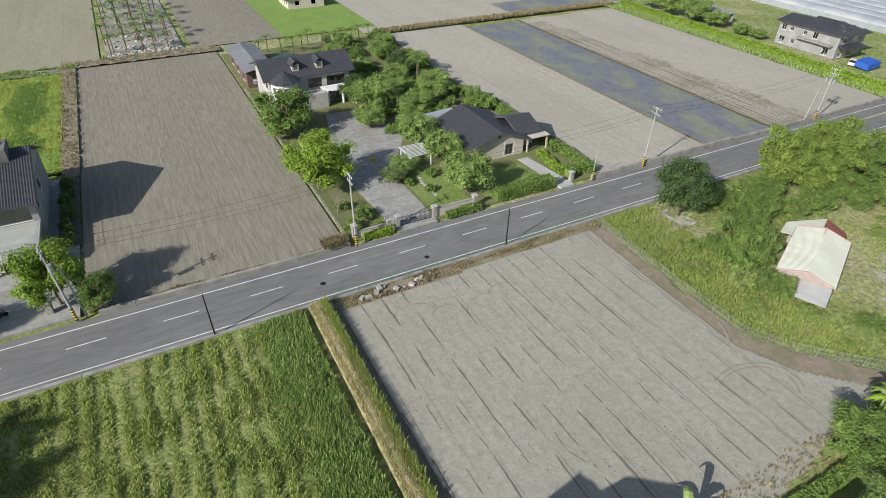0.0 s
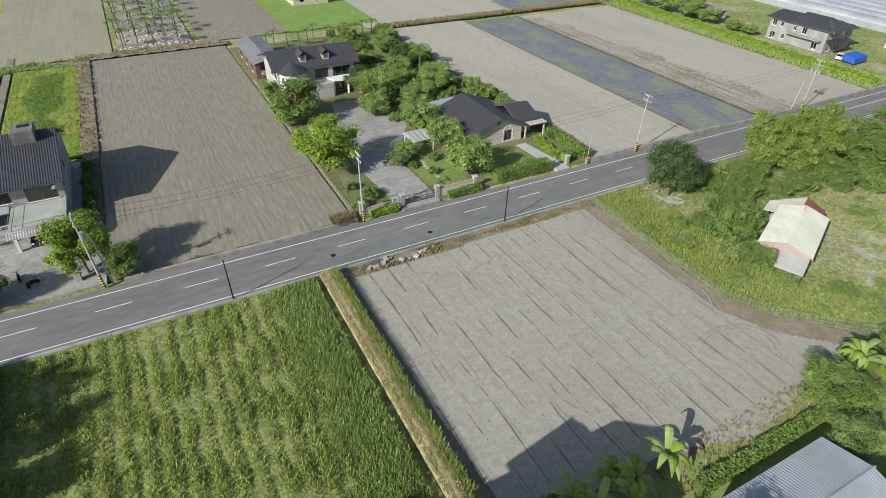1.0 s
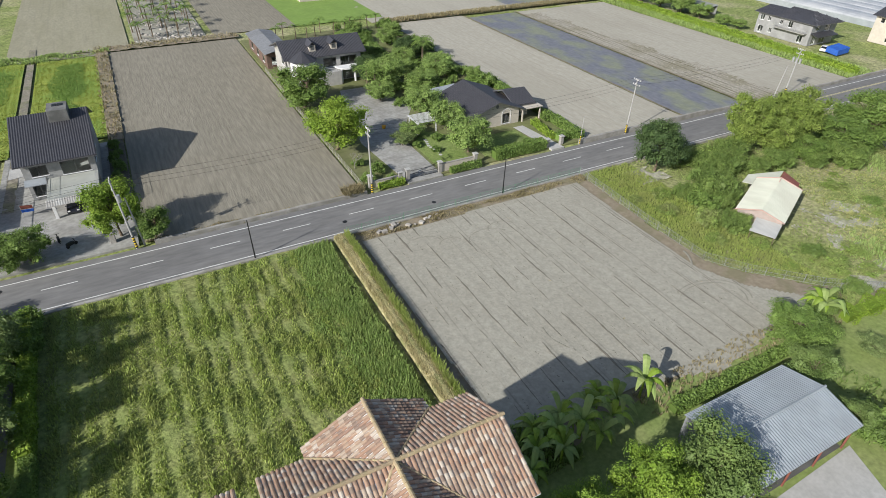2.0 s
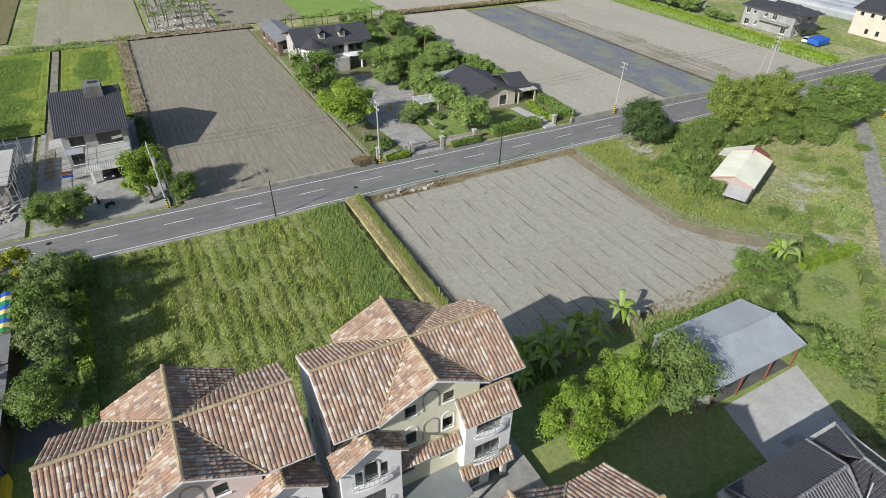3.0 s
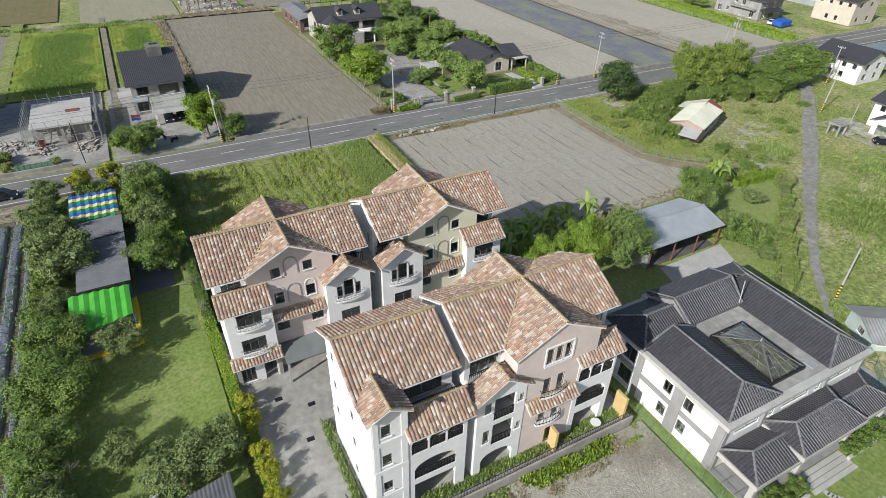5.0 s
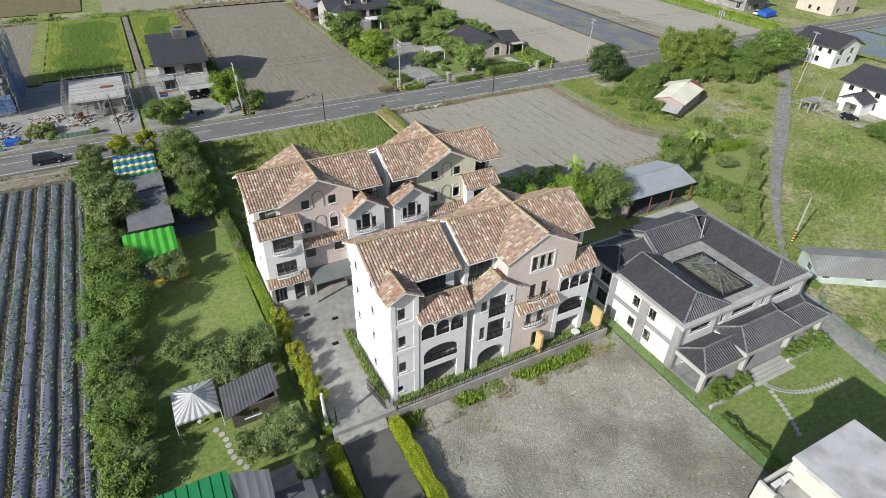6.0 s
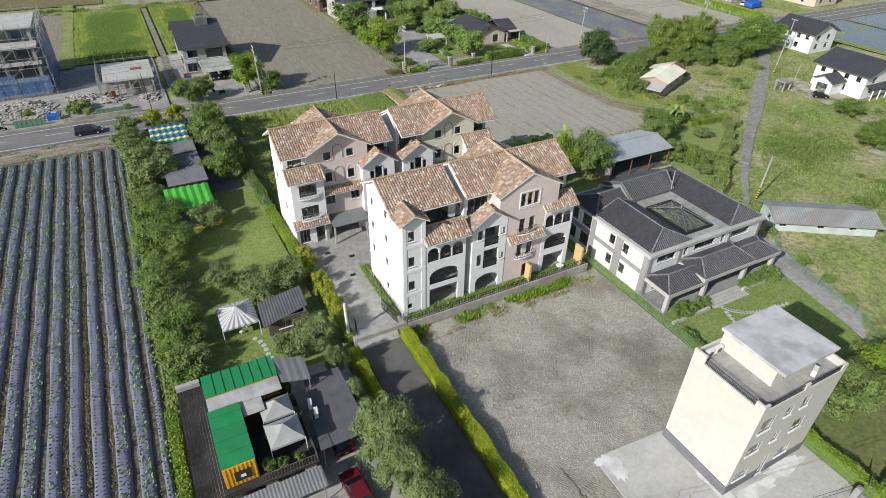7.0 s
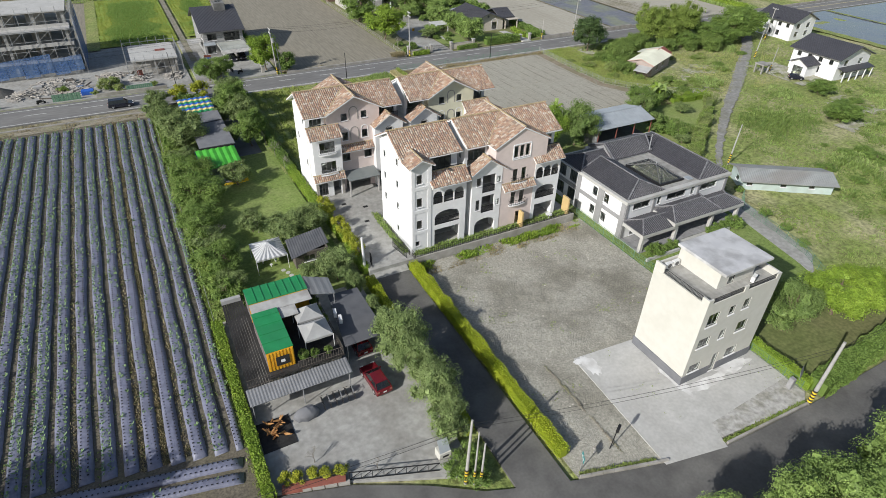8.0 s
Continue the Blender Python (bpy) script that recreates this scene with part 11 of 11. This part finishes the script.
def banana(at, seed, label, s=1.0):
    """A banana plant: thick stem and long drooping leaves, each a part."""
    rng = np.random.default_rng(seed)
    t = thing("banana_plant", (0, 0, 0), label, "banana plant", "banana plants")
    part("stem", bar(B(), (0, 0, -0.1), (0, 0, 1.9), 0.14, 0.10, 8), L_BRIGHT, t)
    for i in range(9):
        a = i * 2.4 + rng.random() * 0.5
        ln, rise = 1.9 + 0.7 * rng.random(), 0.5 + 1.0 * rng.random()
        V, Fc = [], []
        for k in range(8):
            q = k / 7
            r = ln * q
            z = 1.8 + rise * math.sin(q * 2.3) * 1.1 - 0.7 * q * q
            w = 0.36 * math.sin(math.pi * min(1, 0.12 + 0.86 * q)) + 0.02
            c = Vector((math.cos(a) * r, math.sin(a) * r, z))
            sd = Vector((-math.sin(a), math.cos(a), 0)) * w
            V += [tuple(c - sd + Vector((0, 0, -0.12 * w))), tuple(c + Vector((0, 0, 0.1 * w))), tuple(c + sd + Vector((0, 0, -0.12 * w)))]
            if k:
                o = 3 * k
                Fc += [(o - 3, o - 2, o + 1, o), (o - 2, o - 1, o + 2, o + 1)]
        raw("leaf", V, Fc, L_TALL if i % 3 else L_BRIGHT, parent=t)
    t.matrix_basis = at
    return t


bn = banana(stand(28.4, 11.3, 0.05, 1.0, 1.45), 5, "tall banana plant with broad bright leaves")
for x, y, s in ((15.5, 11.6, 1.0), (17.2, 10.8, 1.1), (18.6, 12.0, 1.0), (19.8, 10.2, 1.15), (21.5, 11.2, 1.1), (22.8, 9.6, 1.0), (24.4, 10.8, 1.1), (14.4, 9.9, 0.9), (16.6, 8.9, 1.0), (20.6, 8.6, 1.0), (23.6, 12.2, 0.9), (12.9, 8.4, 0.9), (54.9, 10.2, 1.3), (56.2, 11.0, 1.1)):
    copy_thing(bn, stand(x, y, 0.05, s * 0.85, s * 0.85))["label"] = "banana plant with broad torn leaves"


def palm(at, seed):
    rng = np.random.default_rng(seed)
    t = thing("palm_tree", (0, 0, 0), "slender palm with a grey trunk", "palm tree", "palms")
    part("trunk", bar(B(), (0, 0, -0.1), (0.1, 0, 4.2), 0.16, 0.11, 7), M_BARK, t)
    V, Fc = [], []
    for i in range(14):
        a = i * 2.4
        up = 0.3 + 0.9 * rng.random()
        for k in range(1, 8):
            q = k / 7
            c = Vector((math.cos(a) * 1.7 * q, math.sin(a) * 1.7 * q, 4.2 + up * math.sin(q * 2.4) - 0.6 * q * q))
            for sg in (-1, 1):
                e = c + Vector((-math.sin(a) * sg * 0.5 * (1.1 - q * 0.6), math.cos(a) * sg * 0.5 * (1.1 - q * 0.6), -0.22))
                d = Vector((math.cos(a), math.sin(a), 0)) * 0.11
                n = len(V)
                V += [tuple(c - d), tuple(c + d), tuple(e + d * 1.5)]
                Fc.append((n, n + 1, n + 2))
    raw("crown", V, Fc, L_MID, parent=t)
    t.matrix_basis = at
    return t


pm = palm(stand(-4.5, 170, 0.0), 3)
for i in range(34):
    copy_thing(pm, stand(-5.5 + (i % 5) * 3.6 + rngp.uniform(-0.8, 0.8), 170 + (i // 5) * 8.0 + rngp.uniform(-2, 2), 0.0, rngp.uniform(0.8, 1.3)))
for i in range(12):
    copy_thing(pm, stand(28 + i * 2.8, 153 + rngp.uniform(-3, 4), 0.05, 0.9, 0.9))
for x, y in ((37.6, 103.5), (36.9, 106.0), (56.5, 118.0), (58.5, 122.0)):
    copy_thing(pm, stand(x, y, 0.05, 1.6, 1.1))


def bare_tree(at, seed, label):
    """A leafless tree of forking grey twigs."""
    rng = np.random.default_rng(seed)
    bm = B()

    def grow(p, d, ln, r, lvl):
        q = p + d * ln
        bar(bm, p, q, r, r * 0.65, 4)
        if lvl:
            for _ in range(3):
                e = (d + Vector(rng.normal(size=3)) * 0.55 + Vector((0, 0, 0.15))).normalized()
                grow(q, e, ln * 0.72, r * 0.6, lvl - 1)
    grow(Vector((0, 0, -0.1)), Vector((0, 0, 1)), 0.9, 0.07, 4)
    ob = to_object("bare_tree", bm, M_DEADWOOD)
    ob.matrix_basis = at
    return tagged(ob, label, "tree", "bare trees")


bt = bare_tree(stand(16.5, -40.5, 0.06), 2, "leafless grey garden tree on the lawn")
for x, y, s in ((-25.6, 14.0, 1.0), (-25.8, 19.5, 1.2), (-26.2, 24.5, 1.2), (-34.0, -3.5, 1.0), (-39.0, -2.5, 0.9), (25.6, -1.5, 1.0), (-24.2, 5.0, 0.8), (-38.2, -47.0 + 4.2, 0.7), (-33.5, -46.2, 0.6), (20.5, 71, 1.2)):
    copy_thing(bt, stand(x, y, 0.06, s, s))["label"] = "leafless grey shrub of fine twigs"
for x, y, s in ((-50.0, 67.5, 1.2), (-49.0, 70.0, 0.9), (-58.5, 69.0, 0.7), (-47.6, 65.0, 0.8), (-41.0, 65.4, 0.6), (-52.6, 64.8, 0.5)):
    copy_thing(T_WILD, stand(x, y, 0.0, s, s * 1.1))["label"] = "weedy grey-green bush on the building site"
# flower beds at the parking yard
for i, (x, y) in enumerate(((-41.0, -43.6), (-40.0, -44.0), (-38.6, -44.2), (-37.6, -44.6), (-36.4, -44.9))):
    copy_thing(T_GOLD, stand(x, y, 0.1, 0.32, 0.26))["label"] = "yellow leafy shrub in a planter"
for x, y, s in ((-27.0, -49.4, 0.5), (-26.2, -50.0, 0.5), (-25.9, -48.8, 0.5), (-26.0, -51.2, 0.4), (-33.4, -33.3, 0.16), (-34.8, -33.2, 0.17), (-35.9, -33.0, 0.2), (-32.5, -27.0, 0.17), (-32.5, -28.8, 0.2), (-32.4, -25.4, 0.18)):
    copy_thing(T_BUSH, stand(x, y, 0.08 if y < -40 else 2.99, s, s * 0.9 if y < -40 else s * 2.1))["label"] = "green shrub in a planter" if y > -40 else "green shrub by the yard's entrance"
